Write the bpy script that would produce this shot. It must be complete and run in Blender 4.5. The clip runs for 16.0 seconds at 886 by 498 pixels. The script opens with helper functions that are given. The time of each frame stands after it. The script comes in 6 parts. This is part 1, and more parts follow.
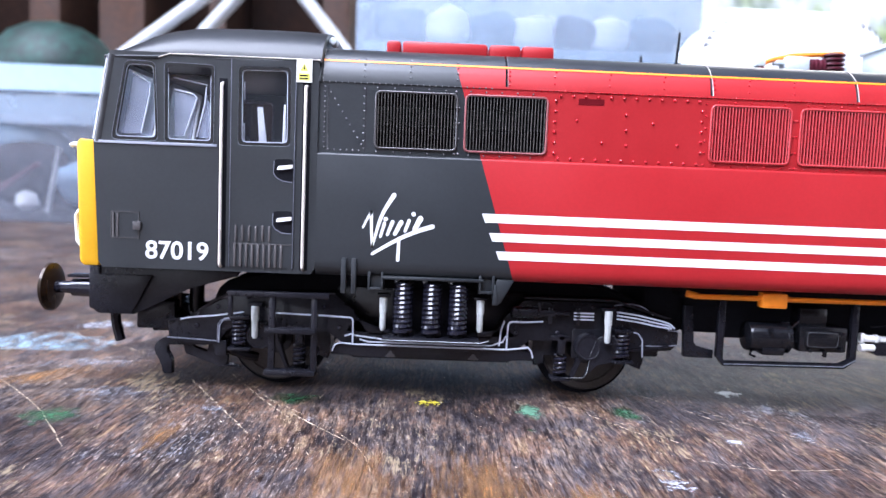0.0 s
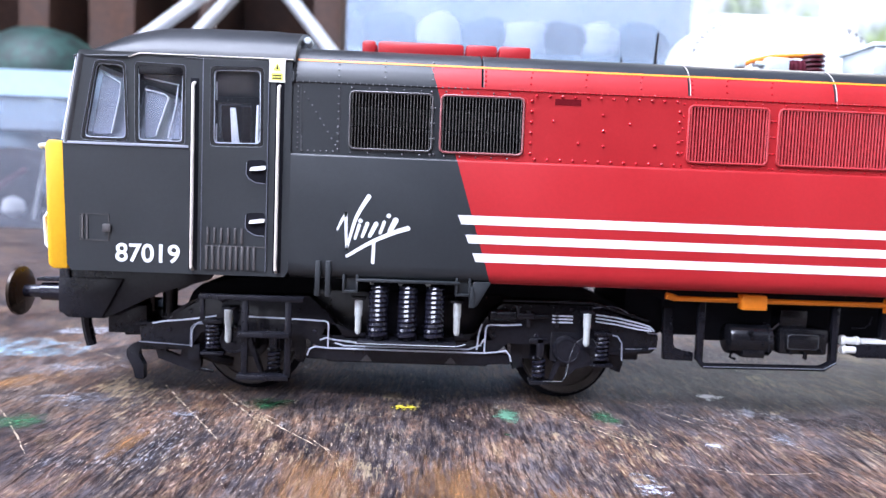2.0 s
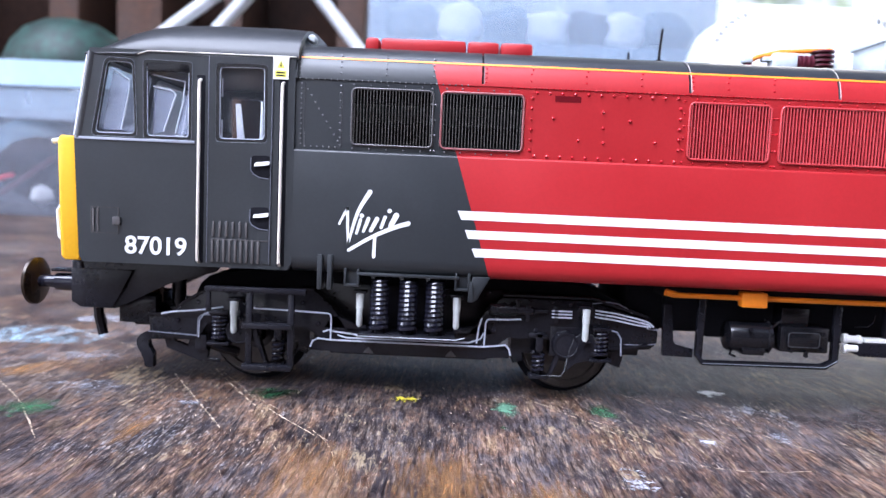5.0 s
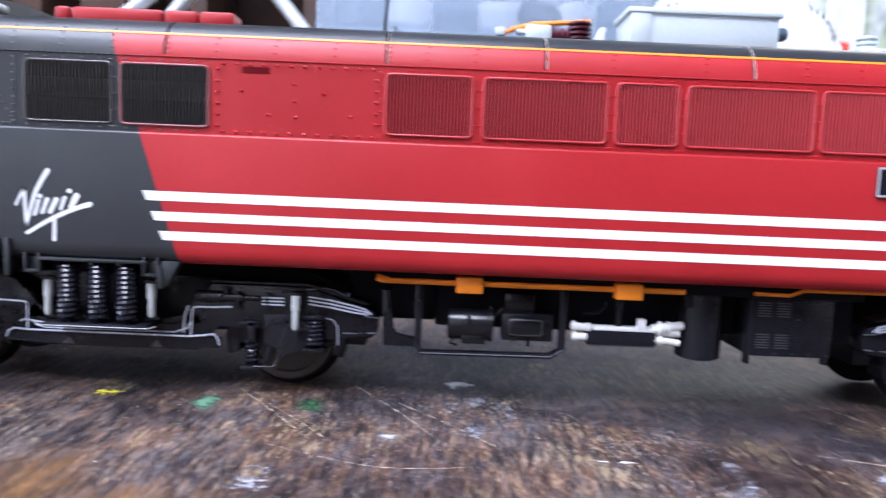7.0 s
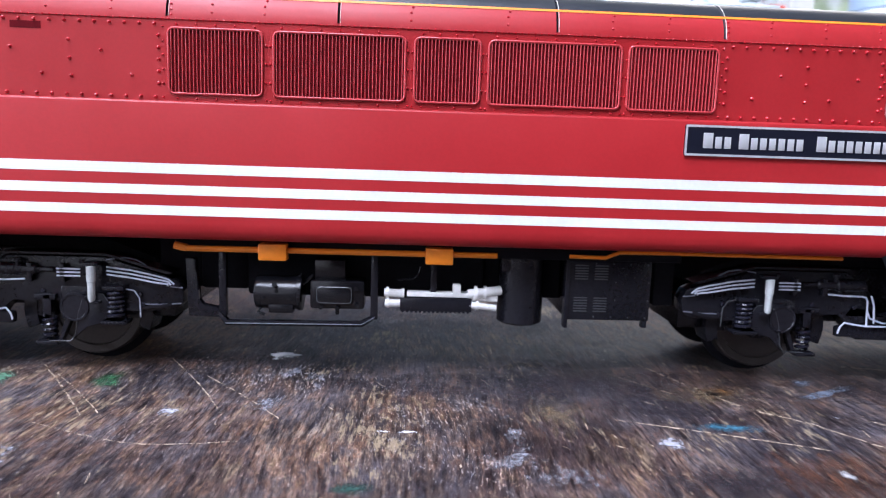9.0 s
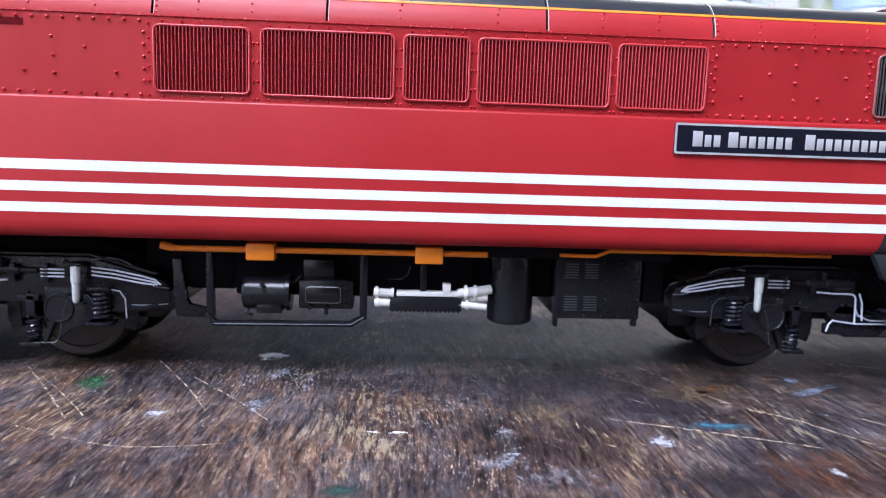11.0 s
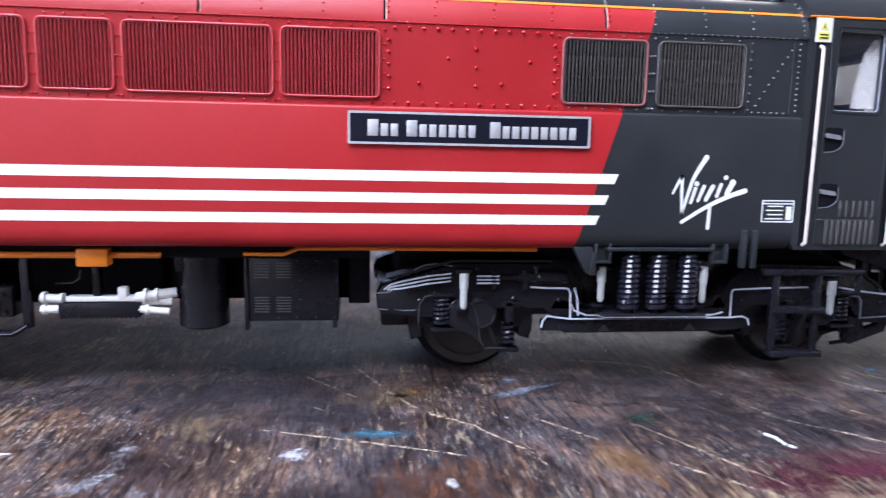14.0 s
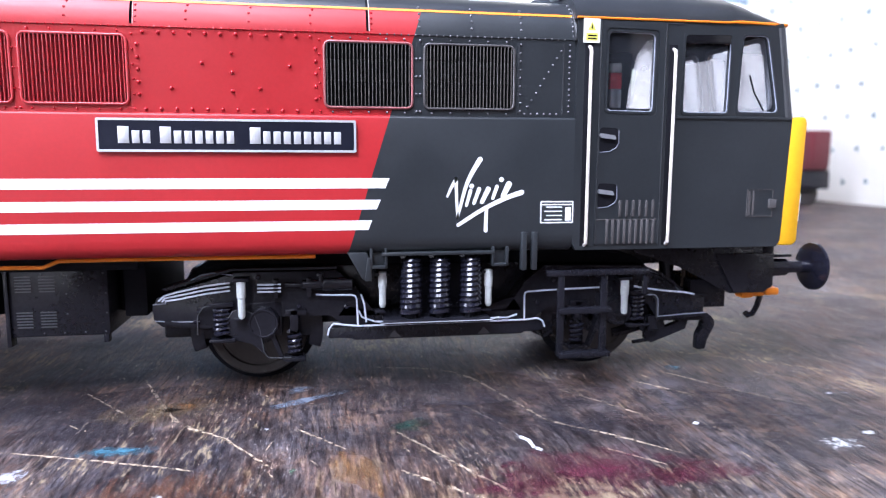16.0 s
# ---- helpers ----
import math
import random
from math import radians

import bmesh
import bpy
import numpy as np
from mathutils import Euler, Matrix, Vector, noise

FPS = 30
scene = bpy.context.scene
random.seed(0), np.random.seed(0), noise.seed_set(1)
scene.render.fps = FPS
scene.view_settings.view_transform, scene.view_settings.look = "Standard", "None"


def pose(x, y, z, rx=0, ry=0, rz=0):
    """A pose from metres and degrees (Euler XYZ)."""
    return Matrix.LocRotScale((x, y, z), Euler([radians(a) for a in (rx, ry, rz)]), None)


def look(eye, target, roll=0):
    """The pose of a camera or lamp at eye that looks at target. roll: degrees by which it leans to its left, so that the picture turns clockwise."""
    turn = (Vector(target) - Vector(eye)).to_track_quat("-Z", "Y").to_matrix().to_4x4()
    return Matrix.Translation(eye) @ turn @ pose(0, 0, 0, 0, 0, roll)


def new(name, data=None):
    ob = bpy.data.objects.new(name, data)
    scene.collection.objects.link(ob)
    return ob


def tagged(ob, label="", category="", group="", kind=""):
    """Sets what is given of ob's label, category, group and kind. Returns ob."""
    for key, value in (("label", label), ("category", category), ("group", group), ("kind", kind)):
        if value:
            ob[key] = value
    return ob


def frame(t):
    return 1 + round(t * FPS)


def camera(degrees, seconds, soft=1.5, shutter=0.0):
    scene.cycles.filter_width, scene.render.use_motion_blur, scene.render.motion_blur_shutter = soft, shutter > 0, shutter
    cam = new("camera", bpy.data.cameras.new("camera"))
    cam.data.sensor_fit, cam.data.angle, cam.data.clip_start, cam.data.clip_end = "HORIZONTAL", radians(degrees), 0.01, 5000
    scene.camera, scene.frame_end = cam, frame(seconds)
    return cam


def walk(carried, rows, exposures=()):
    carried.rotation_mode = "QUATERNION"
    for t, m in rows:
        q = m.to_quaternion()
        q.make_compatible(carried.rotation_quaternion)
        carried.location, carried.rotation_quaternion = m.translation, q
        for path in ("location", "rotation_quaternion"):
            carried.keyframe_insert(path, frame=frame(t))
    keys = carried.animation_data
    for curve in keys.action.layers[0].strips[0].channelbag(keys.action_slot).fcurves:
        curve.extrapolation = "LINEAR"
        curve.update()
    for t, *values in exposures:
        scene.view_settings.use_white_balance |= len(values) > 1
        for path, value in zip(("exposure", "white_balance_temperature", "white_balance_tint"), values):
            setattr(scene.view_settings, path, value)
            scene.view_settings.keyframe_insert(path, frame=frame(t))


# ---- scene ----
cam = camera(65.11, 16.0, soft=1.1, shutter=0.45)
PATH = [
    (0, (-0.06582, -0.10656, 0.02838), (-0.06383, -0.00689, 0.02051), 2.30),
    (0.5, (-0.06557, -0.10591, 0.02820), (-0.06352, -0.00623, 0.02053), 2.20),
    (1, (-0.06534, -0.10757, 0.02820), (-0.06199, -0.00790, 0.02082), 2.20),
    (1.5, (-0.06358, -0.10794, 0.02764), (-0.05978, -0.00822, 0.02118), 1.80),
    (2, (-0.06355, -0.10545, 0.02783), (-0.06062, -0.00574, 0.02090), 2.20),
    (2.5, (-0.06227, -0.10409, 0.02816), (-0.06131, -0.00438, 0.02051), 2.40),
    (3, (-0.06209, -0.10155, 0.02853), (-0.06273, -0.00204, 0.01867), 2.60),
    (3.2, (-0.06172, -0.10193, 0.02858), (-0.06300, -0.00267, 0.01648), 2.70),
    (5.5, (-0.05955, -0.10706, 0.02880), (-0.05944, -0.00738, 0.02080), 2.60),
    (6, (-0.04760, -0.10437, 0.02908), (-0.04688, -0.00474, 0.02042), 2.80),
    (6.5, (-0.03378, -0.10101, 0.02894), (-0.03373, -0.00144, 0.01961), 2.80),
    (7, (-0.02290, -0.10092, 0.02830), (-0.02282, -0.00135, 0.01904), 2.40),
    (7.5, (-0.00730, -0.09957, 0.02768), (-0.00634, 0.00001, 0.01865), 2.10),
    (8, (-0.00700, -0.09801, 0.02779), (-0.00508, 0.00134, 0.01662), 2.00),
    (8.5, (-0.00405, -0.10084, 0.02807), (0.00003, -0.00184, 0.01458), 2.00),
    (9, (-0.00283, -0.09793, 0.02817), (0.00178, 0.00104, 0.01462), 1.90),
    (9.2, (-0.00284, -0.09788, 0.02827), (0.00178, 0.00108, 0.01466), 1.80),
    (11.5, (-0.00301, -0.09704, 0.02797), (0.00355, 0.00183, 0.01446), 1.90),
    (12, (-0.00007, -0.09623, 0.02811), (0.00674, 0.00256, 0.01421), 1.90),
    (12.5, (0.00686, -0.09499, 0.02816), (0.01463, 0.00371, 0.01411), 1.80),
    (13, (0.01282, -0.09520, 0.02842), (0.02103, 0.00340, 0.01391), 1.60),
    (13.5, (0.02286, -0.09569, 0.02850), (0.03274, 0.00275, 0.01393), 1.60),
    (14, (0.03006, -0.09483, 0.02860), (0.04182, 0.00344, 0.01429), 1.20),
    (14.5, (0.03705, -0.09497, 0.02882), (0.05053, 0.00317, 0.01513), 1.10),
    (15, (0.04416, -0.09548, 0.02902), (0.05914, 0.00245, 0.01541), 1.10),
    (15.5, (0.04995, -0.09719, 0.02864), (0.06663, 0.00048, 0.01521), 0.90),
    (16, (0.05243, -0.09662, 0.02863), (0.06882, 0.00113, 0.01532), 0.20),
]
EXPOSURES = [(t, e, 5780, 19) for t, e in ((0.0, 0.41), (1.0, 0.36), (1.5, 0.72), (2.0, 0.4), (2.5, 0.14), (3.0, 0.43), (5.5, 0.28), (6.0, 0.33), (6.5, 0.24), (7.0, 0.1), (7.5, 0.22), (8.0, 0.02), (9.0, -0.06), (12.0, -0.06), (13.0, -0.1), (13.5, -0.04), (14.5, 0.24), (16.0, 0.52))]
walk(cam, [(t, look(eye, target, roll)) for t, eye, target, roll in PATH], EXPOSURES)
cam.data.dof.use_dof = True
cam.data.dof.focus_distance = 0.074
cam.data.dof.aperture_fstop = 43.0

# ---- world, openings and lamps ----
world = bpy.data.worlds.new("sky")
scene.world = world
world.use_nodes = True
wn = world.node_tree
sky = wn.nodes.new("ShaderNodeTexSky")
sky.sky_type, sky.sun_disc = "NISHITA", False
sky.sun_elevation, sky.sun_rotation = radians(48), radians(20)
wn.nodes["Background"].inputs[1].default_value = 0.12
wn.links.new(sky.outputs[0], wn.nodes["Background"].inputs[0])


def window_light(name, centre, target, w, h, power, colour):
    lamp = bpy.data.lights.new(name, "AREA")
    lamp.shape, lamp.size, lamp.size_y = "RECTANGLE", w, h
    lamp.energy, lamp.color = power, colour
    ob = new(name, lamp)
    ob.matrix_world = look(centre, target)
    return ob


window_light("roof_window_light", (-0.55, -0.15, 1.43), (-0.55, -0.15, 0.0), 1.2, 0.5, 30.0, (0.88, 0.93, 1.0))
window_light("front_roof_window_light", (-0.55, -0.86, 1.42), (-0.1, -0.05, 0.0), 1.2, 0.62, 54.0, (0.90, 0.94, 1.0))
window_light("side_window_light", (-1.71, -0.60, 0.55), (0.0, -0.02, 0.0), 0.8, 0.6, 17.0, (0.88, 0.93, 1.0))
window_light("back_window_light", (0.80, 0.97, 0.55), (0.42, 0.30, 0.15), 0.8, 0.7, 8.0, (1.0, 0.93, 0.80))


# ---- materials ----
def material(name):
    m = bpy.data.materials.new(name)
    m.use_nodes = True
    nt = m.node_tree
    return m, nt, nt.nodes["Principled BSDF"]


def noise_of(nt, scale, detail=4.0, rough=0.6, stretch=None):
    co = nt.nodes.new("ShaderNodeTexCoord")
    tex = nt.nodes.new("ShaderNodeTexNoise")
    tex.inputs["Scale"].default_value, tex.inputs["Detail"].default_value, tex.inputs["Roughness"].default_value = scale, detail, rough
    if stretch:
        mp = nt.nodes.new("ShaderNodeMapping")
        mp.inputs["Scale"].default_value = stretch
        nt.links.new(co.outputs["Object"], mp.inputs["Vector"])
        nt.links.new(mp.outputs[0], tex.inputs["Vector"])
    else:
        nt.links.new(co.outputs["Object"], tex.inputs["Vector"])
    return tex


def ramp(nt, fac, stops):
    r = nt.nodes.new("ShaderNodeValToRGB")
    while len(r.color_ramp.elements) < len(stops):
        r.color_ramp.elements.new(0.5)
    for e, (p, c) in zip(r.color_ramp.elements, stops):
        e.position, e.color = p, (*c, 1) if len(c) == 3 else c
    nt.links.new(fac, r.inputs[0])
    return r


def mix(nt, fac, a, b, kind="MIX"):
    n = nt.nodes.new("ShaderNodeMix")
    n.data_type, n.blend_type = "RGBA", kind
    for sock, value in ((n.inputs[0], fac), (n.inputs[6], a), (n.inputs[7], b)):
        if hasattr(value, "is_linked"):
            nt.links.new(value, sock)
        else:
            sock.default_value = value if isinstance(value, float) else (*value, 1)
    return n.outputs[2]


def paint(name, rgb, rough=0.5, metal=0.0, var=0.10, fine=2500.0, coarse=90.0, bump=0.02, spec=0.5):
    """Paint, plastic or metal with fine grain, broad tone changes and a faint relief."""
    m, nt, p = material(name)
    a, b = noise_of(nt, coarse, 3.0), noise_of(nt, fine, 2.0)
    tone = ramp(nt, a.outputs[0], [(0.3, tuple(c * (1 - var) for c in rgb)), (0.7, tuple(min(1, c * (1 + var)) for c in rgb))])
    grain = ramp(nt, b.outputs[0], [(0.35, (1 - var,) * 3), (0.65, (1, 1, 1))])
    nt.links.new(mix(nt, 1.0, tone.outputs[0], grain.outputs[0], "MULTIPLY"), p.inputs["Base Color"])
    rr = ramp(nt, a.outputs[0], [(0.25, (rough * 0.85,) * 3), (0.75, (min(1, rough * 1.15),) * 3)])
    nt.links.new(rr.outputs[0], p.inputs["Roughness"])
    p.inputs["Metallic"].default_value = metal
    p.inputs["Specular IOR Level"].default_value = spec
    bp = nt.nodes.new("ShaderNodeBump")
    bp.inputs["Strength"].default_value, bp.inputs["Distance"].default_value = bump, 0.0002
    nt.links.new(b.outputs[0], bp.inputs["Height"])
    nt.links.new(bp.outputs[0], p.inputs["Normal"])
    return m


DARK = paint("dark_grey_body_paint", (0.0205, 0.024, 0.0275), 0.40, spec=0.55)
RED = paint("red_body_paint", (0.41, 0.017, 0.020), 0.42, var=0.06, spec=0.42)
# rivet paints, lighter than the body so that glints are in the colour
REDGLINT = paint("red_rivet_glint_paint", (0.54, 0.016, 0.025), 0.22, var=0.06, spec=0.8)
DARKGLINT = paint("grey_glint_paint", (0.17, 0.17, 0.18), 0.2, spec=0.9)
# body grey lightened, with the sheen of edges and posts in its colour
DARKSHINE = paint("grey_edge_sheen_paint", (0.05, 0.052, 0.056), 0.25, spec=0.8)
ROOF = paint("roof_grey_paint", (0.022, 0.024, 0.027), 0.36, spec=0.4)
YELLOW = paint("yellow_end_paint", (0.85, 0.44, 0.005), 0.45, var=0.05)
ORANGE = paint("orange_paint", (0.85, 0.24, 0.008), 0.45, var=0.06)
WHITE = paint("white_print", (0.84, 0.86, 0.86), 0.5, var=0.04)
BLACK = paint("black_plastic", (0.011, 0.011, 0.015), 0.24, var=0.2, spec=0.35, bump=0.12)
# matt black of hidden parts, also the painted shade of recesses
PITCH = paint("matt_black_and_recess_shade", (0.010, 0.010, 0.013), 0.8, var=0.2, spec=0.08)
SILVER = paint("silver_metal", (0.88, 0.88, 0.86), 0.25, 0.1, var=0.06)
DAMPER = paint("pale_grey_plastic", (0.54, 0.57, 0.56), 0.35, var=0.12)
WIRE = paint("pale_wire", (0.66, 0.69, 0.80), 0.25, 0.1)
STEEL = paint("dark_wheel_steel", (0.042, 0.036, 0.033), 0.45, 0.3, var=0.2)
SPRING = paint("glossy_black_spring", (0.012, 0.012, 0.020), 0.15, var=0.1, spec=0.5)
BRONZE = paint("brown_buffer_metal", (0.040, 0.026, 0.018), 0.28, 0.4, var=0.2)
NAVY = paint("navy_plate", (0.007, 0.008, 0.018), 0.45, spec=0.25)
LIGHTGREY = paint("light_grey_plastic", (0.60, 0.66, 0.68), 0.5, var=0.05)
MAROON = paint("maroon_insulator", (0.085, 0.012, 0.022), 0.35, var=0.1)
CREAM = paint("warning_label", (0.80, 0.80, 0.68), 0.5, var=0.04)
LABELYELLOW = paint("label_yellow", (0.76, 0.72, 0.12), 0.5, var=0.04)
# body grey lightened for the lit edges of frames, vents and ledges
GRILLEGREY = paint("lightened_grille_grey", (0.085, 0.08, 0.08), 0.25, spec=0.7)
# grille colours hold light and shade: dark backings, lightened slats
BRICKRED = paint("shaded_red_recess", (0.125, 0.006, 0.010), 0.7, var=0.08, spec=0.05)
SLATRED = paint("lit_red_slat_paint", (0.52, 0.045, 0.050), 0.30, var=0.06, spec=0.6)
GRILLEPIT = paint("black_grille_shade", (0.002, 0.002, 0.002), 0.8, spec=0.05)
WORNRED = paint("rubbed_red_frame", (0.30, 0.10, 0.10), 0.3, spec=0.6)
SLATGREY = paint("lit_grey_slat", (0.062, 0.056, 0.052), 0.26, var=0.1, spec=0.45)


def glass(name, tint, clear):
    m, nt, p = material(name)
    p.inputs["Base Color"].default_value = (*tint, 1)
    p.inputs["Roughness"].default_value = 0.06
    tr = nt.nodes.new("ShaderNodeBsdfTransparent")
    mx = nt.nodes.new("ShaderNodeMixShader")
    tex = noise_of(nt, 60.0, 3.0)
    rr = ramp(nt, tex.outputs[0], [(0.3, (clear - 0.05,) * 3), (0.7, (clear + 0.05,) * 3)])
    nt.links.new(rr.outputs[0], mx.inputs[0])
    nt.links.new(p.outputs[0], mx.inputs[1])
    nt.links.new(tr.outputs[0], mx.inputs[2])
    nt.links.new(mx.outputs[0], nt.nodes["Material Output"].inputs[0])
    return m


GLAZING = glass("clear_window_plastic", (0.09, 0.10, 0.12), 0.92)
# pale haze that paints bright reflections in the far cab's windows
HAZE = glass("white_reflection_haze", (0.86, 0.84, 0.82), 0.74)
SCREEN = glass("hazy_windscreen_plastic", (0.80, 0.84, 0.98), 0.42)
LOUVRE = paint("grey_louvre_metal", (0.072, 0.075, 0.084), 0.22, 0.3, spec=0.9)
STEELGREY = paint("dull_grey_lever", (0.30, 0.31, 0.33), 0.35, 0.3)
SATINBLACK = paint("satin_black_casting", (0.007, 0.007, 0.009), 0.24, var=0.2, spec=0.45)
# grey for thin strips that paint highlights along dark edges
EDGEGREY = paint("black_edge_highlight", (0.16, 0.17, 0.21), 0.3)
PLATERIM = paint("polished_plate_rim", (0.74, 0.75, 0.77), 0.33, 0.45, var=0.04)
# bright moulded edges, also used for painted highlights on the cab
EDGEHIGHLIGHT = paint("windscreen_edge_and_highlight", (0.74, 0.78, 0.88), 0.12, var=0.1)
INTERIOR = paint("dark_brown_cab_interior", (0.034, 0.020, 0.018), 0.5)
# bluish haze that paints reflections in the numbered cab's windows
INSERT = glass("insert_reflection_haze", (0.42, 0.47, 0.62), 0.66)
# glazing edge made pale to hold the light it catches
GLAZEEDGE = paint("glazing_edge_highlight", (0.50, 0.53, 0.62), 0.10, var=0.1)
# brighter grey for edge highlights at the numbered end
PALEHIGHLIGHT = paint("bright_edge_highlight", (0.36, 0.38, 0.45), 0.25, var=0.1)
# cream of the handrails, also used for painted highlights on the roof
RAILMETAL = paint("cream_rail_and_highlight_metal", (0.78, 0.72, 0.64), 0.3, 0.2, var=0.05)
CLEARBOX = glass("translucent_box_plastic", (0.36, 0.44, 0.54), 0.60)
SMOKEBOX = glass("smoky_box_plastic", (0.24, 0.26, 0.31), 0.74)


def wood_table():
    """Old dark table wood: wavy fine grain along y, grey haze, bare brown patches and pale rubbed streaks."""
    m, nt, p = material("worn_dark_table_wood")
    co, bend = nt.nodes.new("ShaderNodeTexCoord"), nt.nodes.new("ShaderNodeTexNoise")
    bend.inputs["Scale"].default_value, bend.inputs["Detail"].default_value = 55.0, 1.0
    nt.links.new(co.outputs["Object"], bend.inputs["Vector"])
    push, wavy = nt.nodes.new("ShaderNodeVectorMath"), nt.nodes.new("ShaderNodeVectorMath")
    push.operation, wavy.operation = "MULTIPLY_ADD", "ADD"
    push.inputs[1].default_value, push.inputs[2].default_value = (0.0022, 0.0012, 0.0), (-0.0011, -0.0006, 0.0)
    nt.links.new(bend.outputs["Color"], push.inputs[0])
    nt.links.new(co.outputs["Object"], wavy.inputs[0])
    nt.links.new(push.outputs[0], wavy.inputs[1])

    def field(scale, detail, rough, stretch):
        tex, mp = nt.nodes.new("ShaderNodeTexNoise"), nt.nodes.new("ShaderNodeMapping")
        tex.inputs["Scale"].default_value, tex.inputs["Detail"].default_value, tex.inputs["Roughness"].default_value = scale, detail, rough
        mp.inputs["Scale"].default_value = stretch
        nt.links.new(wavy.outputs[0], mp.inputs["Vector"])
        nt.links.new(mp.outputs[0], tex.inputs["Vector"])
        return tex.outputs[0]

    grain = field(1700.0, 6.0, 0.72, (1.0, 0.17, 1.0))
    streak = field(800.0, 6.0, 0.72, (1.0, 0.18, 1.0))
    fibre = field(3800.0, 4.0, 0.70, (1.0, 0.22, 1.0))
    blotch = field(150.0, 6.0, 0.66, (1.0, 0.6, 1.0))
    bare = field(40.0, 6.0, 0.66, (1.0, 0.7, 1.0))
    tint = field(70.0, 4.0, 0.6, (1.0, 0.35, 1.0))
    stain = field(30.0, 6.0, 0.64, (1.0, 1.0, 1.0))
    rub = field(480.0, 8.0, 0.78, (1.0, 0.5, 1.0))
    cluster = field(58.0, 5.0, 0.6, (1.0, 0.8, 1.0))
    xyz, span = nt.nodes.new("ShaderNodeSeparateXYZ"), nt.nodes.new("ShaderNodeMapRange")
    nt.links.new(co.outputs["Object"], xyz.inputs[0])
    nt.links.new(xyz.outputs[0], span.inputs[0])
    for k, v in enumerate((-0.10, 0.05, 0.030, -0.020)):
        span.inputs[k + 1].default_value = v

    def plus(u, v, f=1.0):
        n = nt.nodes.new("ShaderNodeMath")
        n.operation = "MULTIPLY_ADD"
        nt.links.new(v, n.inputs[0])
        n.inputs[1].default_value = f
        nt.links.new(u, n.inputs[2])
        h = nt.nodes.new("ShaderNodeMath")
        h.operation = "DIVIDE"
        h.inputs[1].default_value = 1 + abs(f)
        nt.links.new(n.outputs[0], h.inputs[0])
        return h.outputs[0]

    film = ramp(nt, plus(grain, blotch, 1.2), [(0.40, (0.015, 0.011, 0.012)), (0.49, (0.044, 0.034, 0.034)), (0.61, (0.115, 0.096, 0.096))])
    tan = ramp(nt, plus(grain, tint, 0.6), [(0.38, (0.055, 0.034, 0.025)), (0.49, (0.135, 0.094, 0.068)), (0.61, (0.27, 0.22, 0.18))])
    both = nt.nodes.new("ShaderNodeMath")
    nt.links.new(plus(streak, bare, 0.9), both.inputs[0])
    nt.links.new(span.outputs[0], both.inputs[1])
    worn = both.outputs[0]
    col = mix(nt, ramp(nt, worn, [(0.480, (0, 0, 0)), (0.590, (0.78,) * 3)]).outputs[0], film.outputs[0], tan.outputs[0])
    col = mix(nt, 1.0, col, ramp(nt, stain, [(0.36, (0.46, 0.42, 0.47)), (0.52, (1, 1, 1))]).outputs[0], "MULTIPLY")
    col = mix(nt, 0.75, col, ramp(nt, fibre, [(0.36, (0.42, 0.39, 0.39)), (0.50, (0.92, 0.92, 0.92)), (0.64, (1.25, 1.24, 1.22))]).outputs[0], "MULTIPLY")
    lint = ramp(nt, plus(fibre, cluster, 0.6), [(0.590, (0, 0, 0)), (0.635, (0.5,) * 3)])
    col = mix(nt, lint.outputs[0], col, (0.46, 0.42, 0.38))
    pale = ramp(nt, plus(rub, cluster, 0.9), [(0.605, (0, 0, 0)), (0.66, (0.45,) * 3)])
    col = mix(nt, pale.outputs[0], col, (0.42, 0.43, 0.47))
    # old varnish, wax and spilt stain leave patches of several hues
    hue = field(105.0, 7.0, 0.74, (1.0, 0.62, 1.0))
    col = mix(nt, 0.85, col, ramp(nt, plus(hue, streak, 0.45), [(0.37, (0.62, 0.74, 0.98)), (0.45, (0.80, 0.82, 0.90)), (0.50, (1.0, 0.96, 0.94)), (0.545, (1.20, 0.93, 0.80)), (0.60, (1.42, 1.27, 0.95))]).outputs[0], "MULTIPLY")
    pores = field(2300.0, 2.0, 0.5, (1.0, 0.085, 1.0))
    col = mix(nt, 0.8, col, ramp(nt, pores, [(0.37, (0.28, 0.25, 0.26)), (0.44, (1, 1, 1)), (0.60, (1, 1, 1)), (0.67, (1.5, 1.46, 1.36))]).outputs[0], "MULTIPLY")
    gold = ramp(nt, plus(grain, field(64.0, 6.0, 0.7, (1.0, 0.8, 1.0)), 1.1), [(0.555, (0, 0, 0)), (0.615, (0.75,) * 3)])
    col = mix(nt, gold.outputs[0], col, (0.275, 0.212, 0.13))
    nt.links.new(col, p.inputs["Base Color"])
    nt.links.new(ramp(nt, grain, [(0.35, (0.40,) * 3), (0.65, (0.68,) * 3)]).outputs[0], p.inputs["Roughness"])
    p.inputs["Specular IOR Level"].default_value = 0.22
    bp = nt.nodes.new("ShaderNodeBump")
    bp.inputs["Strength"].default_value, bp.inputs["Distance"].default_value = 0.6, 0.0004
    nt.links.new(mix(nt, 0.45, grain, fibre), bp.inputs["Height"])
    nt.links.new(bp.outputs[0], p.inputs["Normal"])
    return m


TABLEWOOD = wood_table()
WALLPAINT = paint("pale_wall_paint", (0.76, 0.74, 0.71), 0.8, fine=300, coarse=4)
BROWN = paint("dark_brown_timber", (0.020, 0.010, 0.007), 0.85, spec=0.1, var=0.35, fine=160, coarse=14)
POSTBROWN = paint("reddish_brown_timber", (0.050, 0.019, 0.008), 0.75, var=0.35, fine=160, coarse=14)
